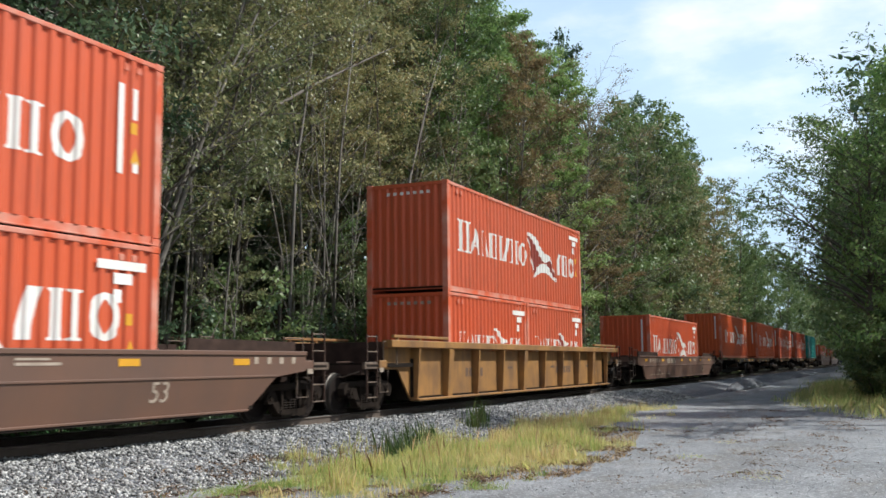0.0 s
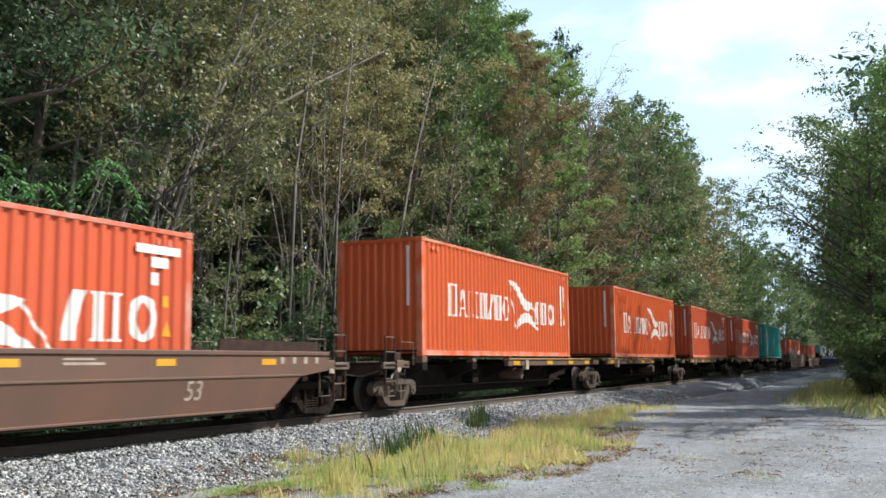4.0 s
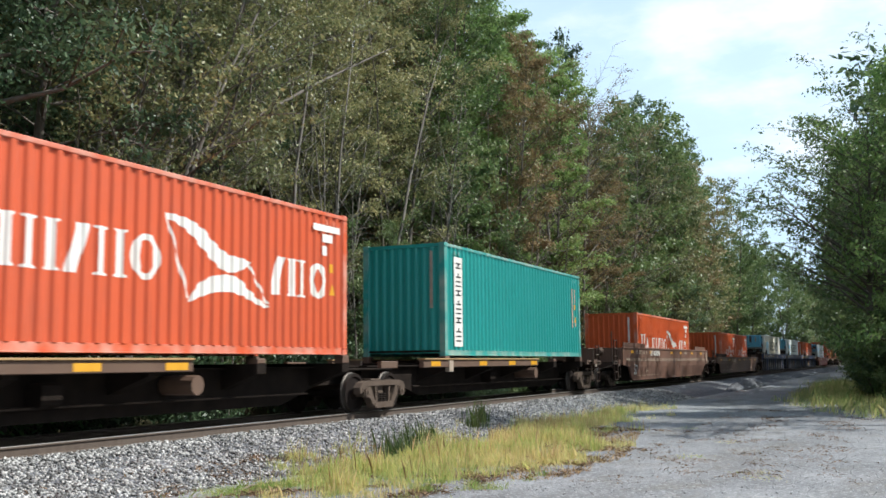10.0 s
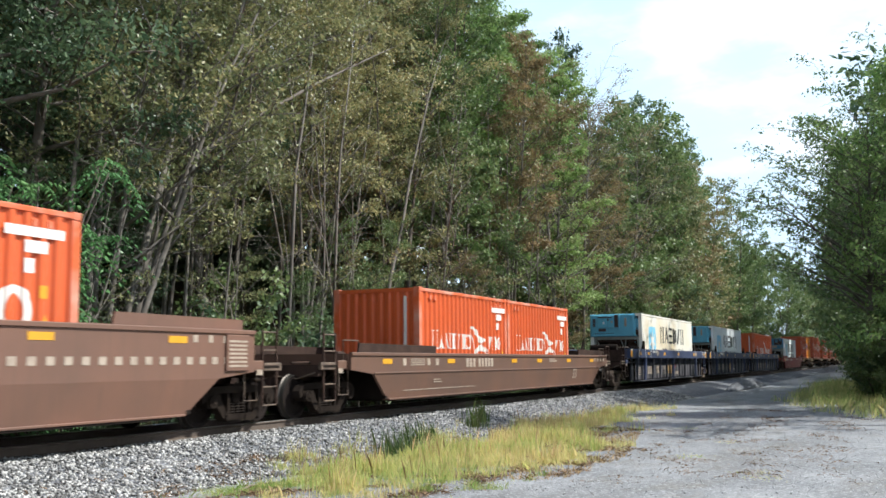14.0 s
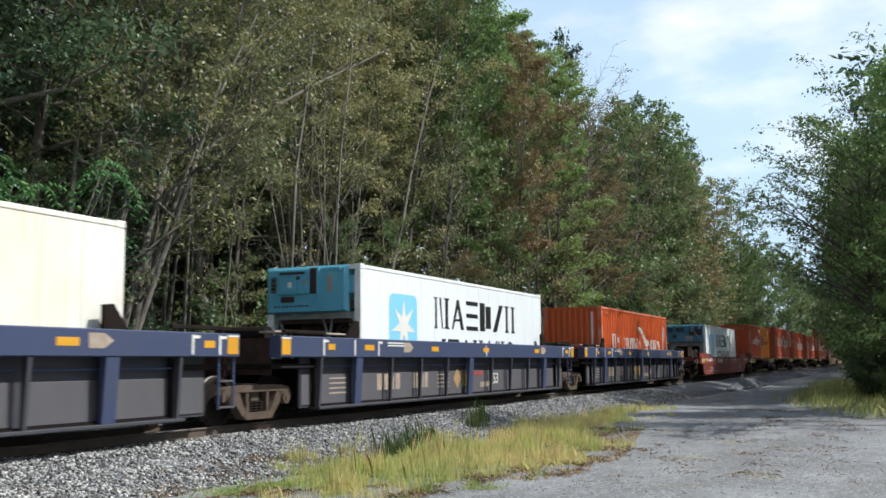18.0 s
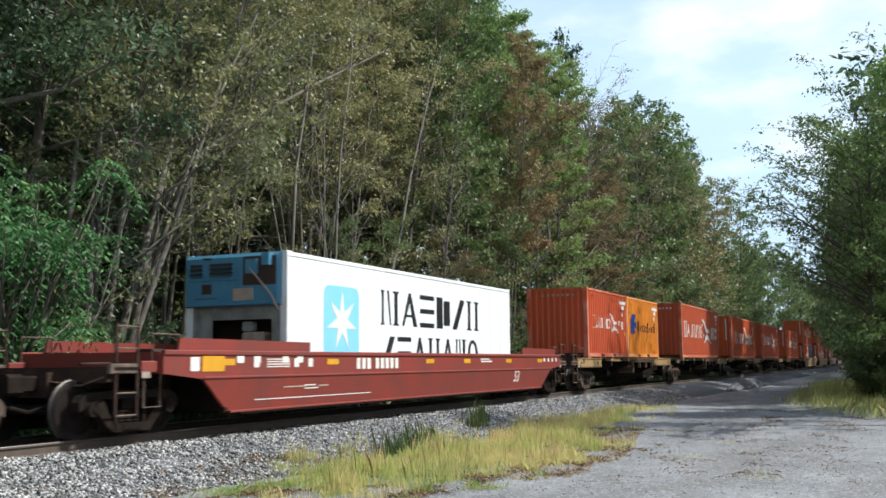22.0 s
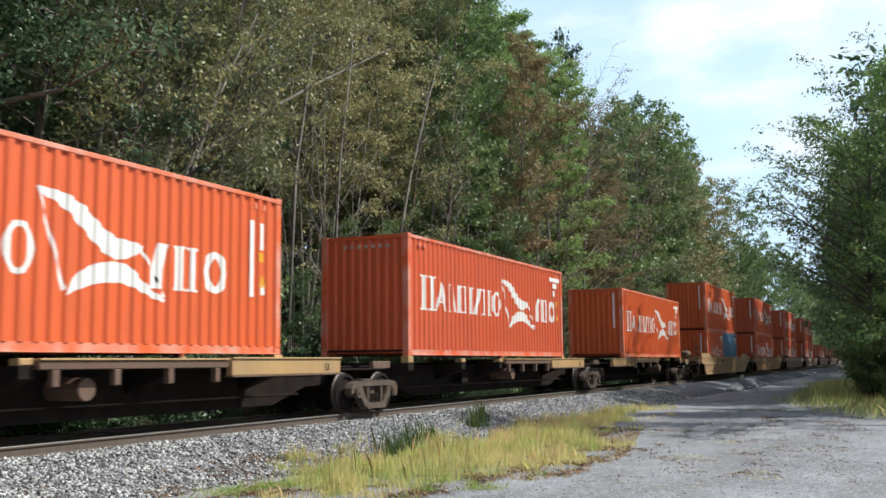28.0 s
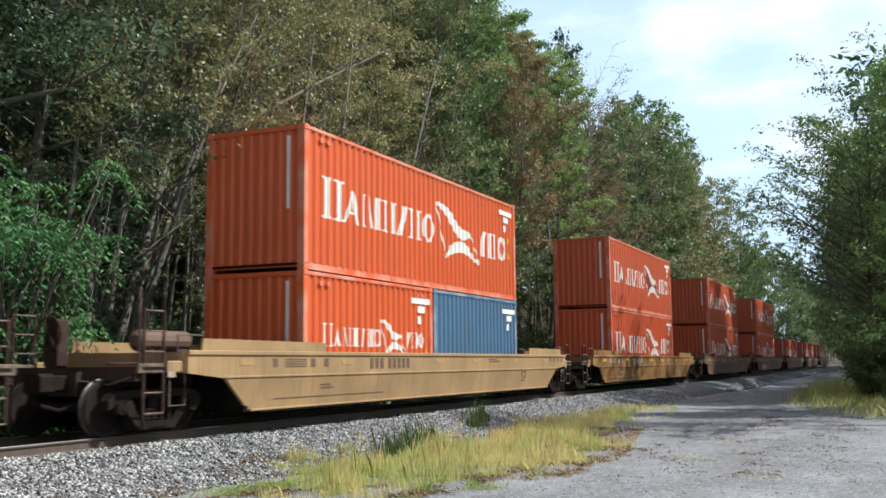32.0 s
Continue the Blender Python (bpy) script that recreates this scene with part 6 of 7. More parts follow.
GROVE = "leafy %s tree of the dense wood beyond the track"
EDGE = "slender %s at the wood's edge"
models = {
    "l1": tree_model(51, 22, 0.22, 3.6, DEEP, BARK, 0.15, 36, GROVE % "tall deep green", branches=40, climb=0.5, radius=0.20, twigs=7),
    "l2": tree_model(52, 21, 0.20, 3.4, DEEP, BARK, 0.14, 34, GROVE % "deep green", branches=38, climb=0.55, radius=0.16, twigs=7, lean=(0.08, 0)),
    "l3": tree_model(53, 15, 0.30, 3.6, OLIVE, PALEBARK, 0.12, 30, "clump of leaning grey stems with thin yellowing leaves", stems=6, lean=(0.26, -0.01), fan=0.15, branches=72, climb=1.1, radius=0.115, twigs=6, bare=0.15),
    "g1": tree_model(1, 21, 0.24, 3.3, GREEN, BARK, 0.18, 34, GROVE % "dark green", branches=36, climb=0.8, twigs=7),
    "g2": tree_model(2, 22, 0.20, 3.6, BRIGHT, BARK, 0.19, 40, GROVE % "fresh green", branches=36, climb=0.7, twigs=7),
    "o1": tree_model(3, 19, 0.30, 3.0, OLIVE, BARK, 0.13, 42, GROVE % "yellowing olive", stems=2, fan=0.09, branches=52, climb=1.15, radius=0.11, bare=0.12),
    "o2": tree_model(4, 21, 0.34, 3.2, OLIVE, PALEBARK, 0.125, 40, GROVE % "thin olive", stems=3, fan=0.12, branches=57, climb=1.3, radius=0.10, bare=0.2),
    "r1": tree_model(5, 18.5, 0.28, 3.0, RUSSET, BARK, 0.15, 40, GROVE % "browning", stems=2, fan=0.08, branches=48, climb=1.05, radius=0.11, bare=0.2),
    "fg": tree_model(11, 22, 0.12, 3.8, GREEN, BARK, 0.34, 14, GROVE % "distant green", branches=34, fine=False, spread=0.28),
    "fb": tree_model(15, 21, 0.08, 4.2, DEEP, BARK, 0.60, 7, "unseen dense tree added to block light around the yard", branches=30, twigs=5, fine=False, spread=0.4),
    "fo": tree_model(12, 21, 0.12, 3.6, OLIVE, BARK, 0.30, 13, GROVE % "distant olive", branches=34, fine=False, spread=0.26, climb=1.0),
    "fr": tree_model(13, 20, 0.12, 3.5, RUSSET, BARK, 0.29, 12, GROVE % "distant browning", branches=34, fine=False, spread=0.26, bare=0.1, climb=1.0),
    "fd": tree_model(16, 23, 0.20, 3.4, DEEP, BARK, 0.30, 15, GROVE % "tall dark", branches=34, fine=False, spread=0.26, climb=0.6),
    "s1": tree_model(6, 11, 0.12, 2.2, GREEN, PALEBARK, 0.115, 26, EDGE % "young green tree", branches=26, radius=0.065, lean=(0.1, -0.04), climb=0.9),
    "s2": tree_model(7, 10, 0.14, 2.1, OLIVE, BARK, 0.11, 24, EDGE % "young olive tree", stems=2, fan=0.1, branches=28, radius=0.06, bare=0.15),
    "s3": tree_model(9, 10, 0.10, 2.3, DEEP, BARK, 0.12, 26, EDGE % "deep green tree", branches=26, radius=0.065, lean=(-0.06, -0.05), climb=0.7),
    "s4": tree_model(10, 11, 0.14, 2.2, RUSSET, BARK, 0.12, 24, EDGE % "browning tree", stems=2, fan=0.1, branches=28, radius=0.06, bare=0.25),
    "d2": tree_model(14, 18, 0.25, 4.0, RUSSET, PALEBARK, 0.12, 10, "nearly bare grey tree at the wood's edge", branches=40, radius=0.13, bare=0.75, climb=1.0, twigs=8),
    "d1": tree_model(8, 11, 0.30, 2.0, OLIVE, PALEBARK, 0.10, 14, "pale thin bare sapling at the wood's edge", stems=2, fan=0.08, branches=18, radius=0.05, bare=0.6, climb=1.4),
}
rnd = random.Random(77)


def pick(x):
    """Species along the wood: deep green, yellowing, russet, fresh green, greyish and brown, then green."""
    f = rnd.random()
    if x < 21:
        return "l1" if f < 0.6 else "l2"
    if x < 27:
        return "o1" if f < 0.35 else "o2" if f < 0.65 else "l2"
    if x < 36:
        return "o1" if f < 0.45 else "o2" if f < 0.85 else "g1"
    if x < 45:
        return "r1" if f < 0.7 else "g1" if f < 0.85 else "o2"
    if x < 54:
        return "g2" if f < 0.6 else "r1"
    if x < 68:
        return "r1" if f < 0.45 else "g2" if f < 0.7 else "o1"
    if x < 104:
        return "r1" if f < 0.42 else "o1" if f < 0.74 else "g1"
    return "g1" if f < 0.85 else "o1"


first_use = set()


def grow(key, x, y, turn, scale, tilt, wide=1.0):
    m = models[key]
    at = pose(x, y, rise(x, y), tilt, tilt * 0.6, turn) @ Matrix.Diagonal((scale * wide, scale * wide, scale, 1))
    if key not in first_use:
        first_use.add(key)
        m.matrix_basis = at
        return m
    keep = m.matrix_basis.copy()
    m.matrix_basis = Matrix()
    ob = copy_thing(m, at)
    m.matrix_basis = keep
    return ob


def row_of(y, x0, x1, step, lo, hi, row):
    x = x0
    while x < x1:
        key = pick(x)
        young = min(1.0, max(0.77, 1 - (x - 115) * 0.0145))  # the wood is lower farther down the line
        if row > 1 or x > 62:
            key = {"g": "fg", "o": "fo", "r": "fr", "l": "fd"}[key[0]]
        grow(key, x + rnd.uniform(-1, 1), y + rnd.uniform(-1.4, 1.4), rnd.uniform(0, 360), rnd.uniform(lo, hi) * young, rnd.uniform(-4, 4))
        x += step * rnd.uniform(0.8, 1.25) * (1 if x < 90 else 1.6)


for key, x, y, sc, turn in (("l1", 6.5, 16.6, 1.0, 0), ("l2", 10.5, 17.2, 1.0, 70), ("l1", 13.6, 17.4, 1.05, 140), ("l2", 16.3, 17.9, 1.0, 250), ("l1", 18.2, 19.4, 0.95, 300), ("l2", 12.5, 20.4, 1.1, 20), ("l1", 17.0, 22.5, 1.1, 200), ("l1", 21.0, 23.0, 1.0, 90)):
    grow(key, x, y, turn, sc, rnd.uniform(-3, 3))
grow("l3", 17.3, 16.3, 0, 1.0, 0)
row_of(18.2, 22.5, 36, 2.7, 0.78, 0.98, 0)
row_of(18.0, 36, 48, 3.0, 0.85, 1.0, 0)
grow("g2", 44.8, 18.4, 40, 1.0, 0, 0.95)
row_of(18.0, 50.5, 62, 3.0, 0.70, 0.80, 0)
row_of(18.0, 62, 150, 3.0, 0.8, 0.95, 0)
row_of(21.5, 21, 36, 3.4, 0.85, 1.0, 1)
row_of(22.0, 36, 47, 4.0, 0.95, 1.06, 1)
row_of(22.0, 48, 120, 4.0, 0.84, 0.98, 1)
row_of(26.0, 16, 60, 4.2, 1.0, 1.14, 2)
row_of(26.0, 60, 200, 7.0, 0.86, 1.0, 2)
row_of(32.0, 20, 60, 6.0, 0.95, 1.05, 3)
row_of(18.5, 150, 330, 5.0, 0.95, 1.2, 3)
# dark heads that stand above the others
for x, y, sc in ((68.6, 22.0, 1.01), (97.5, 22.0, 1.1), (119, 22.0, 1.10), (44.0, 23.5, 1.0)):
    grow("fd", x, y, x * 31, sc, 0, 0.8)
# unseen trees added behind and beside the camera to cut the low sky light
for x, y in ((-2, 17.5), (-9, 18), (-16, 17.5), (-24, 18), (-33, 17.8), (-43, 18), (-55, 18), (-70, 18), (-36, 5), (-38, 0), (-35, -6), (-37, -12), (-34, -18), (-48, 6.5), (-62, 7), (-80, 7), (-28, -24), (-20, -28), (-12, -26), (-4, -29), (5, -27), (13, -30), (22, -28)):
    grow("fb", x, y, x * 77 + y * 31, 0.95, 0, 1.25)
for x, y, sc, tl in ((15.4, 15.6, 0.75, 9), (20.8, 15.6, 0.8, 3), (24.5, 15.5, 0.9, -4), (27.5, 15.6, 1.0, 3), (33, 15.5, 1.0, -7), (38, 15.6, 1.0, 5), (42.5, 15.6, 1.1, -3), (47, 15.4, 1.1, -4)):
    grow("d1", x, y, x * 71, sc, tl)


def leaning(points, radii, label, bark, twig=3):
    """A bare stem along a bent line with a few side twigs."""
    t = thing("tree", label, "tree", "woodland trees")
    rd = random.Random(len(points) * 7 + int(points[0][0] * 10))
    g = Geo().tube(points, radii, 7)
    for i in range(1, len(points) - 1):
        for _ in range(twig):
            p = Vector(points[i]).lerp(Vector(points[i + 1]), rd.random())
            tip = p + Vector((rd.uniform(-0.5, 1.0), rd.uniform(-0.8, 0.2), rd.uniform(0.3, 1.3)))
            g.tube([p, p.lerp(tip, 0.5) + Vector((0.08, 0, -0.05)), tip], [radii[i] * 0.4, radii[i] * 0.25, 0.006], 4)
    part("trunk", g, bark, t, smooth=True)


leaning([(16.9, 16.0, -0.4), (17.55, 15.6, 2.0), (17.85, 15.5, 3.6), (18.5, 15.5, 5.1), (19.75, 15.5, 6.4), (21.7, 15.5, 7.6), (25.0, 15.5, 9.45), (27.8, 15.5, 10.9), (31.2, 15.6, 12.6)],
        [0.1, 0.085, 0.075, 0.068, 0.06, 0.052, 0.042, 0.03, 0.01], "thin bare tree bowed low over the shrubs", BARK)
leaning([(15.4, 16.0, -0.4), (15.5, 15.8, 1.7), (15.7, 15.8, 4.0), (15.9, 15.8, 6.1), (16.7, 15.7, 6.25), (17.8, 15.6, 6.1), (19.1, 15.6, 6.25)], [0.07, 0.065, 0.055, 0.045, 0.036, 0.026, 0.008], "dark bent stem with a level bough", BARK, 2)
SAPLING = "thin pale leaning sapling at the wood's edge"
leaning([(28.7, 15.4, -0.3), (29.2, 15.4, 2.2), (29.6, 15.4, 3.9), (30.5, 15.4, 5.8), (31.2, 15.4, 7.7), (32.8, 15.4, 11.0), (33.9, 15.4, 12.8)], [0.07, 0.068, 0.062, 0.055, 0.046, 0.03, 0.01], SAPLING, PALEBARK, 2)
leaning([(23.3, 15.4, -0.3), (23.6, 15.4, 3.8), (23.8, 15.4, 6.6), (24.25, 15.4, 8.5), (24.8, 15.4, 11.0)], [0.06, 0.055, 0.045, 0.035, 0.01], SAPLING, PALEBARK, 2)
leaning([(25.7, 15.4, -0.3), (25.95, 15.4, 3.0), (26.1, 15.4, 5.6), (26.3, 15.4, 7.5), (27.1, 15.4, 11.2)], [0.06, 0.05, 0.042, 0.033, 0.01], SAPLING, PALEBARK, 2)
for i in range(11):
    x = 20.4 + i * 2.65 + 0.9 * math.sin(i * 5.3)
    dx, h, r0 = 2.2 * math.sin(i * 2.7), 9 + 3 * math.sin(i * 1.9) + x * 0.1, 0.065 + 0.02 * math.sin(i * 3.1)
    leaning([(x, 16.6, -0.4), (x + dx * 0.08 + 0.1, 16.6, h * 0.2), (x + dx * 0.3 + 0.25 * math.sin(i), 16.4, h * 0.45), (x + dx * 0.6 + 0.2 * math.sin(i * 2), 16.4, h * 0.72), (x + dx, 16.5, h)], [r0, r0 * 0.85, r0 * 0.62, r0 * 0.4, 0.008],
            "slender bare stem standing before the wood", PALEBARK if i % 3 == 0 else BARK)
for x, y, sc, turn in ((49.0, 16.0, 0.95, 30), (55.0, 16.2, 0.95, 200), (62.5, 16.6, 1.02, 120), (66.5, 16.6, 0.95, 290)):
    grow("d2", x, y, turn, sc, 0)
x = 8.0
while x < 100:
    grow(rnd.choice(("s3", "s3", "s1") if x < 21 else ("s2", "s2", "s1") if x < 36 else ("s4", "s4", "s1", "s2") if x < 62 else ("s1", "s3", "s4")), x, 16.2 + rnd.uniform(-0.5, 1.2), rnd.uniform(0, 360), rnd.uniform(0.35, 0.65) * (1 if x < 62 else 1.25), rnd.uniform(-8, 8), rnd.uniform(0.9, 1.2))
    x += rnd.uniform(2.2, 4.2) * (1 if x < 50 else 1.3)
models["b1"] = shrub_model(21, 2.6, 1.5, DEEP, 42, 0.12, "dense dark green shrub beside the track")
models["b2"] = shrub_model(22, 2.0, 1.4, OLIVE, 36, 0.11, "olive shrub beside the track")
models["b3"] = shrub_model(23, 3.4, 1.5, GREEN, 42, 0.13, "tall loose green shrub beside the track")
x = 7.0
while x < 110:
    grow(rnd.choice(("b1", "b1", "b1", "b3")) if x < 60 else rnd.choice(("b1", "b2", "b3")), x, 15.3 + rnd.uniform(-0.3, 1.0), rnd.uniform(0, 360), rnd.uniform(0.6, 1.3), 0, rnd.uniform(0.9, 1.3))
    x += rnd.uniform(1.1, 2.0) * (1 if x < 50 else 1.7)
# the tall bright bush that shows between the loads
models["bush"] = sumac_model(31, 4.6, 2.0, BUSH, "tall bright green sumac bush beside the track")
for x, y, sc, turn in ((13.2, 15.2, 1.25, 0), (11.6, 15.9, 1.35, 140), (14.6, 15.6, 0.75, 250), (14.0, 16.4, 1.3, 60)):
    grow("bush", x, y, turn, sc, 0)

# far canopy that closes the wood behind the counted trees
r = np.random.RandomState(8)
cen = np.stack([5 + 330 * r.rand(4200) ** 1.2, 36 + 16 * r.rand(4200), 5 + 20 * r.rand(4200)], 1)
cen[:1300, 0], cen[:1300, 1], cen[:1300, 2] = 10 + 54 * r.rand(1300), 33 + 8 * r.rand(1300), 4 + 14 * r.rand(1300)
woods = quads("far_woods", sprays(cen, cen + r.randn(4200, 3) * 1.6, 20, 0.85, 0.7, r), DEEP, 4)
tagged(new("far_woods", woods), "dense dark woodland behind the front trees", "woodland", kind="stuff")

# trees on the near side of the line, beyond the yard
models["n1"] = tree_model(41, 15.0, 0.10, 5.2, BRIGHT, BARK, 0.22, 18, "leafy green tree at the edge of the gravel yard", branches=44, climb=0.5, radius=0.24, twigs=8, spread=0.24)
models["n2"] = tree_model(42, 14.0, 0.08, 4.4, BRIGHT, BARK, 0.21, 18, "dark green leafy tree at the edge of the yard", branches=44, climb=0.55, radius=0.2, twigs=8, spread=0.24)
models["n3"] = tree_model(43, 13.2, 0.30, 5.4, GREEN, BARK, 0.18, 18, "airy green tree with open branches beside the yard", branches=44, climb=0.85, radius=0.2, twigs=7, bare=0.12, spread=0.2, side=(-0.15, 0.45, 0), taper=0.4)
models["n5"] = tree_model(45, 14.0, 0.05, 4.4, GREEN, BARK, 0.40, 12, "dense dark tree shading the line", branches=36, climb=0.5, radius=0.2, fine=False, spread=0.3)
models["n4"] = tree_model(44, 17.5, 0.50, 4.3, DEEP, BARK, 0.13, 26, "tall tree with a high overhanging crown by the yard", branches=40, climb=0.2, radius=0.26, twigs=8, spread=0.12, side=(-0.1, 0.6, 0))
near_side = (("n3", 45, 1.0, 0.86, 0, 1.12), ("n3", 53, 0.2, 0.82, 20, 1.15), ("n4", 28.6, -4.5, 1.0, 0, 0.8), ("n2", 42, -1.2, 0.9, 75, 0.85), ("n2", 46, -1.9, 0.95, 50, 1.0), ("n2", 53, -1.5, 0.95, 200, 0.9))
# the last two are added out of view to shade the yard
behind_it = (("n1", 57, -1.0, 0.85, 10, 0.8), ("n2", 63, -0.6, 1.0, 90, 0.8), ("n2", 70, 0.2, 1.1, 200, 0.7), ("n1", 52, -6, 1.1, 300, 1.0), ("n2", 60, -5, 1.2, 10, 1.0), ("n1", 34.6, -4.6, 0.95, 30, 0.75), ("n2", 38.0, -3.9, 0.85, 170, 0.7))
for key, x, y, sc, turn, wide in near_side + behind_it:
    grow(key, x, y, turn, sc, 0, wide)
for i in range(14):
    grow("n5", 74 + 6.6 * i + 0.28 * i * i, 0.4 + 0.42 * i, i * 137, min(1.6, 1.2 + 0.045 * i), 0, 0.7 + 0.026 * i)
for x, y, sc in ((40.6, -0.5, 1.05), (41.4, -0.1, 1.0), (42.2, 0.3, 1.0), (44.0, 0.2, 1.0), (45.6, 0.3, 1.1), (44.6, -0.5, 1.3), (37, -1.6, 0.8), (40, -0.8, 0.9), (43, -0.1, 0.9), (46, 0.1, 0.9), (49, 0.2, 1.0), (52, 0.3, 1.0), (56, 0.4, 1.1), (60, 0.5, 1.1), (65, 0.9, 1.2), (70, 1.3, 1.2), (44, -1.4, 1.4), (50, -0.6, 1.5), (57, 0.0, 1.5), (78, 1.7, 1.2), (88, 2.2, 1.3), (100, 2.8, 1.3), (115, 3.4, 1.4), (130, 4.0, 1.4), (47, 0.7, 0.8), (50, 0.9, 0.9), (53.5, 1.1, 1.0), (57, 1.3, 1.1), (62, 1.6, 1.2), (68, 2.0, 1.3), (75, 2.4, 1.4), (44.5, 0.5, 0.7), (41.5, 0.8, 0.6), (43.2, 1.0, 0.7), (40.0, 0.3, 0.55), (45.2, 1.3, 0.6)):
    grow("b3" if int(x) % 3 else "b1", x, y, x * 37, sc, 0, 1.2)
# one more out-of-view tree, added to thicken the shade bands on the yard
for x, y, turn in ((35.4, -5.6, 10),):
    grow("fb", x, y, turn, 0.72, 0, 0.85)
# hidden row added behind the near trees to shade the far train
for i in range(13):
    grow("fb", 72 + i * 10.5, -2.0 + i * 0.22, i * 47, 1.0, 0, 1.1)


# ---------------------------------------------------------------- grass
def blades(name, spots_xy, lo, hi, width, mat, seed, label, lean=0.35, base=None, uneven=0.0):
    """Grass blades, bent once: a narrow foot that leans over into a point; uneven: how far the height changes from tuft to tuft."""
    r = np.random.RandomState(seed)
    n = len(spots_xy)
    p = np.zeros((n, 3))
    p[:, :2] = spots_xy
    p[:, 2] = [(base or rise)(a, b) - 0.02 for a, b in spots_xy]
    h = lo + (hi - lo) * r.rand(n) ** 1.4
    if uneven:
        h *= np.array([max(0.25, 1 + uneven * (noise.noise((a * 1.7, b * 2.1, 3)) + 0.7 * noise.noise((a * 5, b * 6, 8)))) for a, b in spots_xy])
    az = r.rand(n) * 6.2832
    side = np.stack([np.cos(az), np.sin(az), np.zeros(n)], 1) * (width * (0.6 + 0.8 * r.rand(n)))[:, None]
    way = np.stack([r.randn(n) * lean * h, r.randn(n) * lean * h, np.zeros(n)], 1)
    mid = p + way * 0.35 + np.stack([np.zeros(n), np.zeros(n), h * 0.6], 1)
    tip = p + way + np.stack([np.zeros(n), np.zeros(n), h], 1)
    co = np.stack([p - side, p + side, mid + side * 0.7, tip, mid - side * 0.7], 1).reshape(-1, 3)
    return tagged(new(name, quads(name, co, mat, 5)), label, "grass", kind="stuff")


def scatter(count, seed, inside, x0, x1, y0, y1):
    r = np.random.RandomState(seed)
    out = []
    while len(out) < count:
        q = (x0 + (x1 - x0) * r.rand(), y0 + (y1 - y0) * r.rand())
        k = inside(*q)
        if k > 0 and r.rand() < k:
            out.append(q)
    return np.array(out)


def footing(x, y):
    return max(rise(x, y), bed(x, y)) if y > 7.9 else rise(x, y)


def verge(x, y):
    """The grass strip between ballast and yard: thick in its middle, ragged and patchy at its edges."""
    if not 9.8 < x < 36:
        return 0
    low = 5.5 - 0.8 * min(1, max(0, x - 10.5)) if x < 17.5 else 4.7 + 0.27 * min(x - 17.5, 4.8) + 0.12 * max(0, x - 22.3)
    high = 7.4 + 0.42 * max(0, min(3.6, x - 10.2)) - 0.01 * max(0, x - 16)
    f = noise.noise((x * 0.55, y * 0.9, 2)) * 1.3 + noise.noise((x * 2.2, y * 2.2, 5)) * 1.1
    e = min(y - low, high - y) + f * 0.9 - 0.15
    thin = 0.35 if x < 13.8 and y < 6.6 + 0.8 * noise.noise((x, y, 41)) else 1.0
    clumps = max(0.08, min(1.0, 0.45 + 1.5 * noise.noise((x * 2.6, y * 3.4, 61))))
    return max(0.0, min(1.0, e * 0.8)) * clumps * thin * (1 if x < 28 else (36 - x) / 8)


blades("verge_grass", scatter(64000, 4, verge, 9.8, 36, 4.0, 9.6), 0.03, 0.19, 0.0042, GRASS, 6, "short yellow-green rough grass along the ballast", 0.32, footing, 0.7)


def tall(x, y):
    return verge(x, y) * max(0.0, min(1.0, 0.2 + 2.0 * noise.noise((x * 0.9, y * 1.3, 31))))


blades("tall_grass", scatter(15000, 44, tall, 9.8, 36, 4.0, 9.6), 0.10, 0.36, 0.0045, GRASS, 46, "tall seeding grass along the ballast", 0.16, footing, 0.6)
blades("seed_stalks", scatter(2200, 45, tall, 9.8, 36, 4.0, 9.6), 0.15, 0.5, 0.004, STRAW, 47, "thin tan seed stalks standing in the grass", 0.12, footing)


def low_green(x, y):
    """A low fresh patch at the corner of the ballast and stray tufts on the gravel in front of the strip."""
    k = math.exp(-((x - 10.9) / 0.55) ** 2 - ((y - 7.75) / 0.35) ** 2)
    if 10.4 < x < 15.5 and 4.6 < y < 7.6:
        k = max(k, 0.5 * max(0.0, noise.noise((x * 2.3, y * 2.3, 17)) * 2.2 - 0.45))
    return k


blades("low_grass", scatter(7000, 64, low_green, 9.6, 15.5, 4.5, 8.8), 0.02, 0.13, 0.003, FRESH, 66, "low fresh green grass tufts on the gravel", 0.4, footing, 0.8)


def dead(x, y):
    f = 0.5 + 1.4 * noise.noise((x * 1.3, y * 2.0, 71)) + 0.8 * noise.noise((x * 4, y * 4, 72))
    return max(0.0, min(1.0, f)) if 13.0 < x < 23 and 4.3 + 0.2 * max(0, x - 17) < y < 5.4 + 0.25 * max(0, x - 17) else 0.0


blades("dead_grass", scatter(5000, 48, dead, 13, 23, 4, 8), 0.02, 0.10, 0.006, STRAW, 49, "flattened tan dead grass beside the yard", 0.9)


def clump(x, y):
    """Tall weeds in a few clumps at the toe of the ballast."""
    k = 0.0
    for cx, cy, w in ((16.3, 8.25, 0.35), (15.5, 8.1, 0.22), (17.2, 8.5, 0.3), (18.6, 8.8, 0.2), (21.8, 9.1, 0.28), (22.8, 9.3, 0.2)):
        k = max(k, math.exp(-((x - cx) / w) ** 2 - ((y - cy) / (w * 0.6)) ** 2))
    return k


blades("verge_weeds", scatter(420, 14, clump, 11, 25, 5, 11), 0.2, 0.68, 0.011, WEED, 16, "dark green weeds at the foot of the ballast", 0.22, bed)


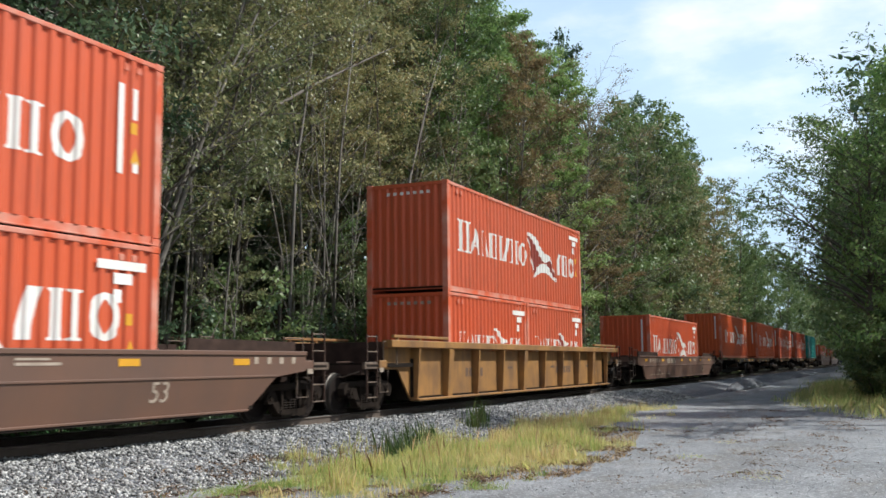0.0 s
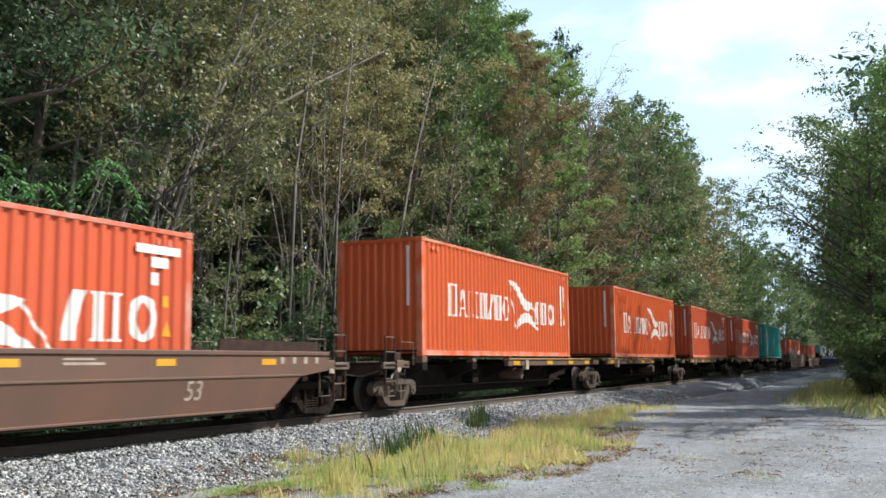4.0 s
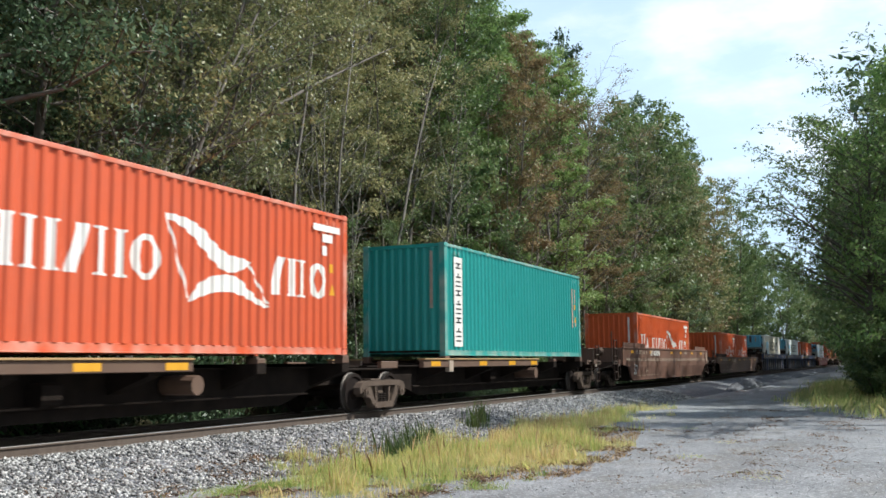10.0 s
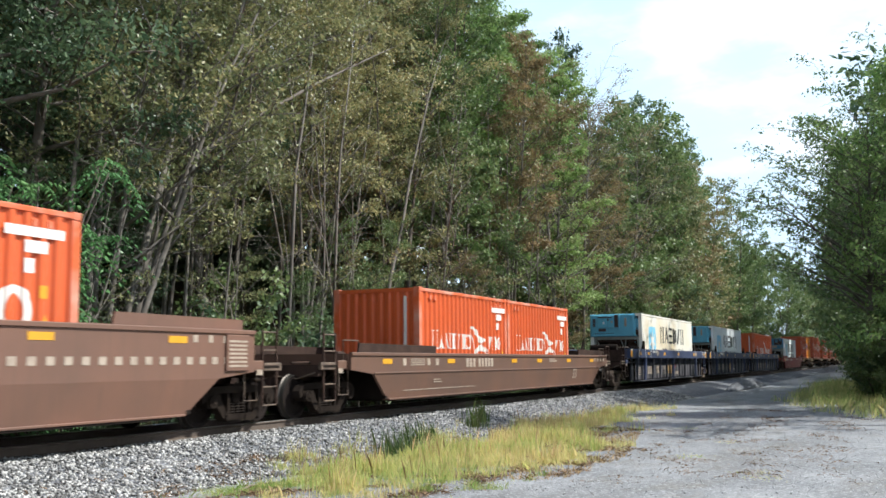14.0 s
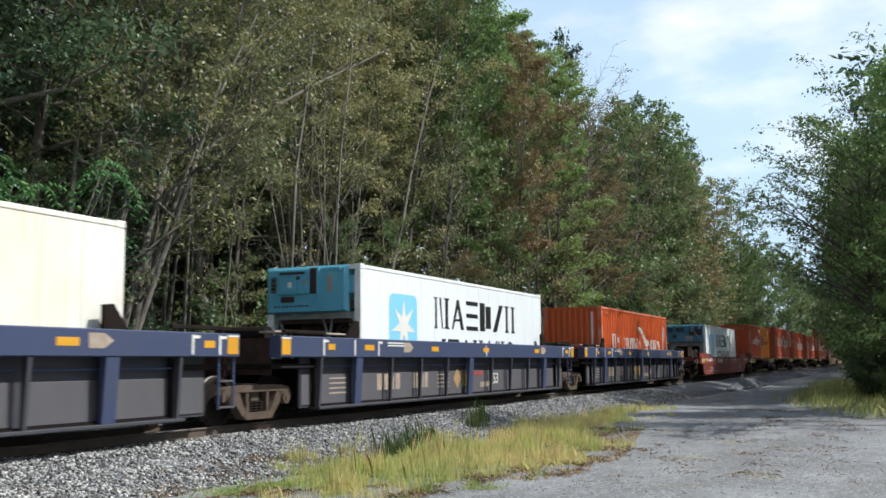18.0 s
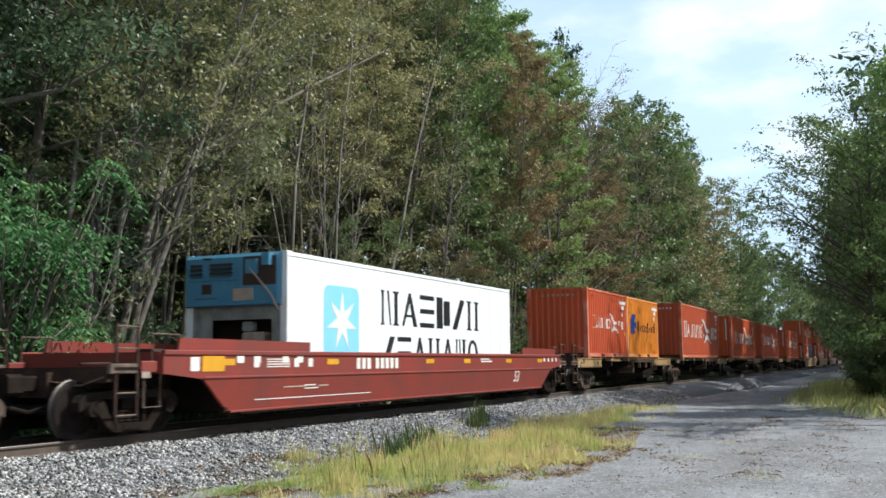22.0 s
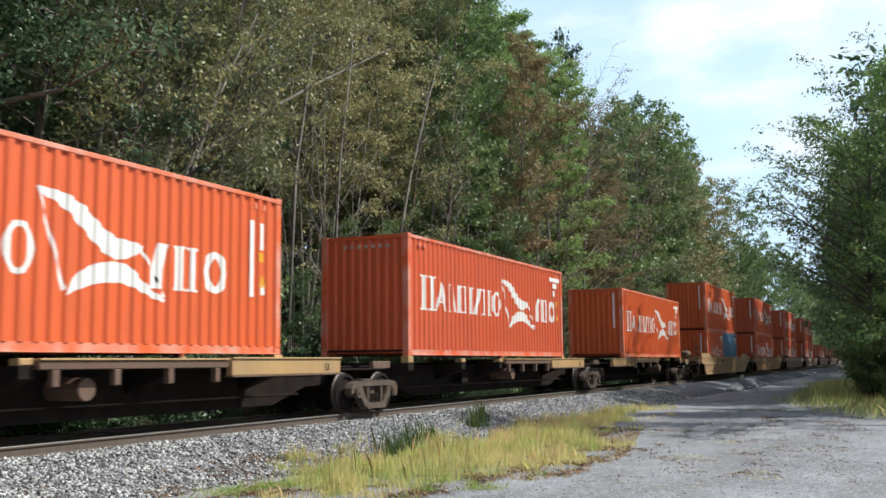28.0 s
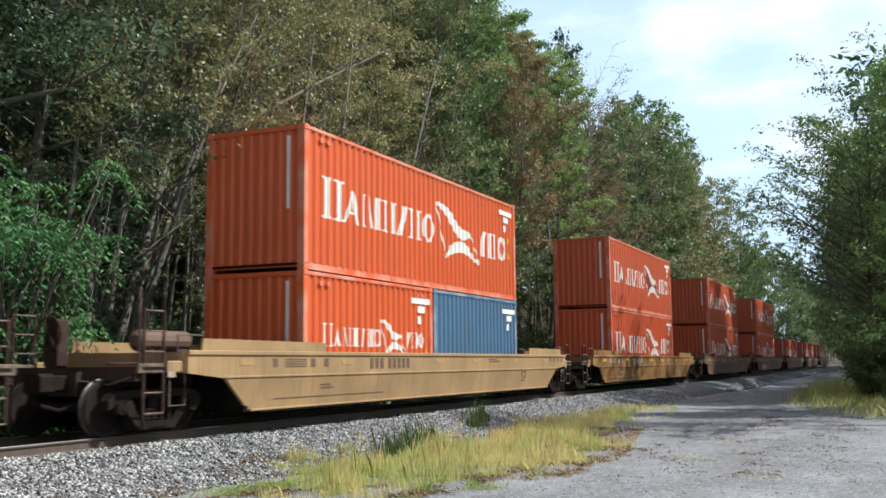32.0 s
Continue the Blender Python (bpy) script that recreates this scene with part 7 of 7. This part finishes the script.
def litter(x, y):
    """Dry stalks and dead leaves on the stones in front of the grass."""
    f = noise.noise((x * 1.1, y * 1.4, 21)) + 0.6 * noise.noise((x * 3.0, y * 3.0, 22))
    return max(0.0, min(1.0, f * 1.6)) if (8.6 < x < 14.5 and 6.6 < y < 9.3) or verge(x, y + 0.5) > 0 else 0.0


blades("dry_litter", scatter(8000, 34, litter, 8.5, 24, 4.2, 9.3), 0.015, 0.05, 0.012, DRY, 36, "brown dry stalks and dead leaves on the gravel", 2.2, lambda x, y: max(rise(x, y), bed(x, y) if y > 8 else -1) + 0.03)


def far_edge(x, y):
    f = noise.noise((x * 0.4, y * 0.6, 12)) * 0.9 + noise.noise((x * 1.5, y * 1.5, 13)) * 0.5
    top = 1.4 + (x - 29.4) * 0.33 if x < 38 else 4.4 + (x - 38) * 0.03
    return max(0.0, min(1.0, (top - y + f) * 0.6)) if x > 29 and y > (x - 29) * 0.02 - 0.6 else 0


blades("edge_grass", scatter(15000, 24, far_edge, 29, 75, -1, 7), 0.05, 0.34, 0.009, GRASS, 26, "rough yellow-green grass at the yard's edge", 0.35, None, 0.9)
blades("edge_weeds", scatter(2200, 25, far_edge, 36, 75, -1, 7), 0.15, 0.5, 0.010, FRESH, 27, "tall green weeds at the yard's edge", 0.3, None, 1.2)


# ---------------------------------------------------------------- small things on the ground
def stick(points, r0, label):
    t = thing("fallen_branch", label, "branch", "fallen branches on the gravel")
    part("wood", Geo().tube(points, [r0 * (1 - 0.6 * i / (len(points) - 1)) for i in range(len(points))], 6), DRYWOOD, t, smooth=True)
    return t


DRYWOOD = material("grey_brown_deadwood", (0.20, 0.15, 0.11), 0.95, second=(0.11, 0.08, 0.06), scale=6, bump=0.5)
for x, y, turn, ln, r0 in ((10.6, 7.75, 20, 0.9, 0.02), (10.9, 7.5, 8, 1.3, 0.024), (11.3, 8.0, -30, 0.6, 0.014), (10.2, 8.3, 55, 0.7, 0.016), (12.0, 7.3, 15, 0.5, 0.012), (9.9, 8.6, 5, 0.8, 0.015)):
    z = max(rise(x, y), bed(x, y) if y > 8 else -1) + r0 + 0.02
    a = radians(turn)
    k = ln / 3
    stick([(x + math.cos(a) * k * i + 0.03 * math.sin(i * 2.1), y + math.sin(a) * k * i * 0.6, z + 0.012 * math.sin(i * 1.7 + x)) for i in range(4)], r0, "dry brown fallen branch lying on the gravel")

def yard_debris(x, y):
    f = noise.noise((x * 0.5, y * 1.1, 81)) + 0.6 * noise.noise((x * 2.2, y * 2.6, 82))
    return max(0.0, min(1.0, f * 1.8 - 0.1))


blades("yard_litter", scatter(4200, 84, yard_debris, 13, 34, -1, 4.6), 0.008, 0.03, 0.010, DRY, 86, "dry twigs and dead leaves strewn over the yard", 2.6, lambda x, y: rise(x, y) + 0.024)

mound = Geo()
n = 18
rings = []
for j in range(6):
    q = j / 5
    rings.append([(62 + 7.5 * (1 - q * 0.85) * math.cos(6.2832 * i / n), 8.35 + 0.75 * (1 - q * 0.85) * math.sin(6.2832 * i / n), -0.6 + 0.62 * math.sin(q * 1.57) + 0.05 * noise.noise((i, j, 1))) for i in range(n)])
mound.loft(rings)
tagged(new("gravel_mound", mound.mesh("gravel_mound", BALLAST, True)), "low pale gravel mound between track and yard", "gravel", kind="structure")


def sprout(x, y):
    return max(math.exp(-((x - cx) / 0.35) ** 2 - ((y - cy) / 0.2) ** 2) for cx, cy in ((14.4, 1.75), (14.9, 1.9), (17.2, 3.3), (20.4, 3.2), (24, 4.6)))


blades("yard_sprouts", scatter(700, 54, sprout, 13, 26, 1, 6), 0.01, 0.05, 0.006, GRASS, 56, "small flat yellow-green grass tufts on the yard", 1.0)


# ---------------------------------------------------------------- rolling
SPEED, SLOW = 11.5134, -0.00084


def travelled(t):
    return SPEED * (t - 16) + SLOW * (t - 16) ** 2 / 2


def motions():
    for ob, s, z in moving:
        walk(ob, [(t, pose(s - travelled(t), TRACK_Y, z)) for t in (0.0, 16.0, 32.0)])
    # the wheels roll without slipping; every axle at the same end of its truck shares one spin
    first = {}
    for w, k in wheelsets:
        if k not in first:
            rows = [(i / 30, pose(k, 0, 0.44, 0, -math.degrees((travelled(i / 30) - travelled(0)) / 0.44) % 360.0, 0)) for i in range(961)]
            walk(w, rows)
            first[k] = w
        else:
            w.rotation_mode = "QUATERNION"
            w.animation_data_create()
            w.animation_data.action = first[k].animation_data.action
            w.animation_data.action_slot = first[k].animation_data.action_slot


motions()
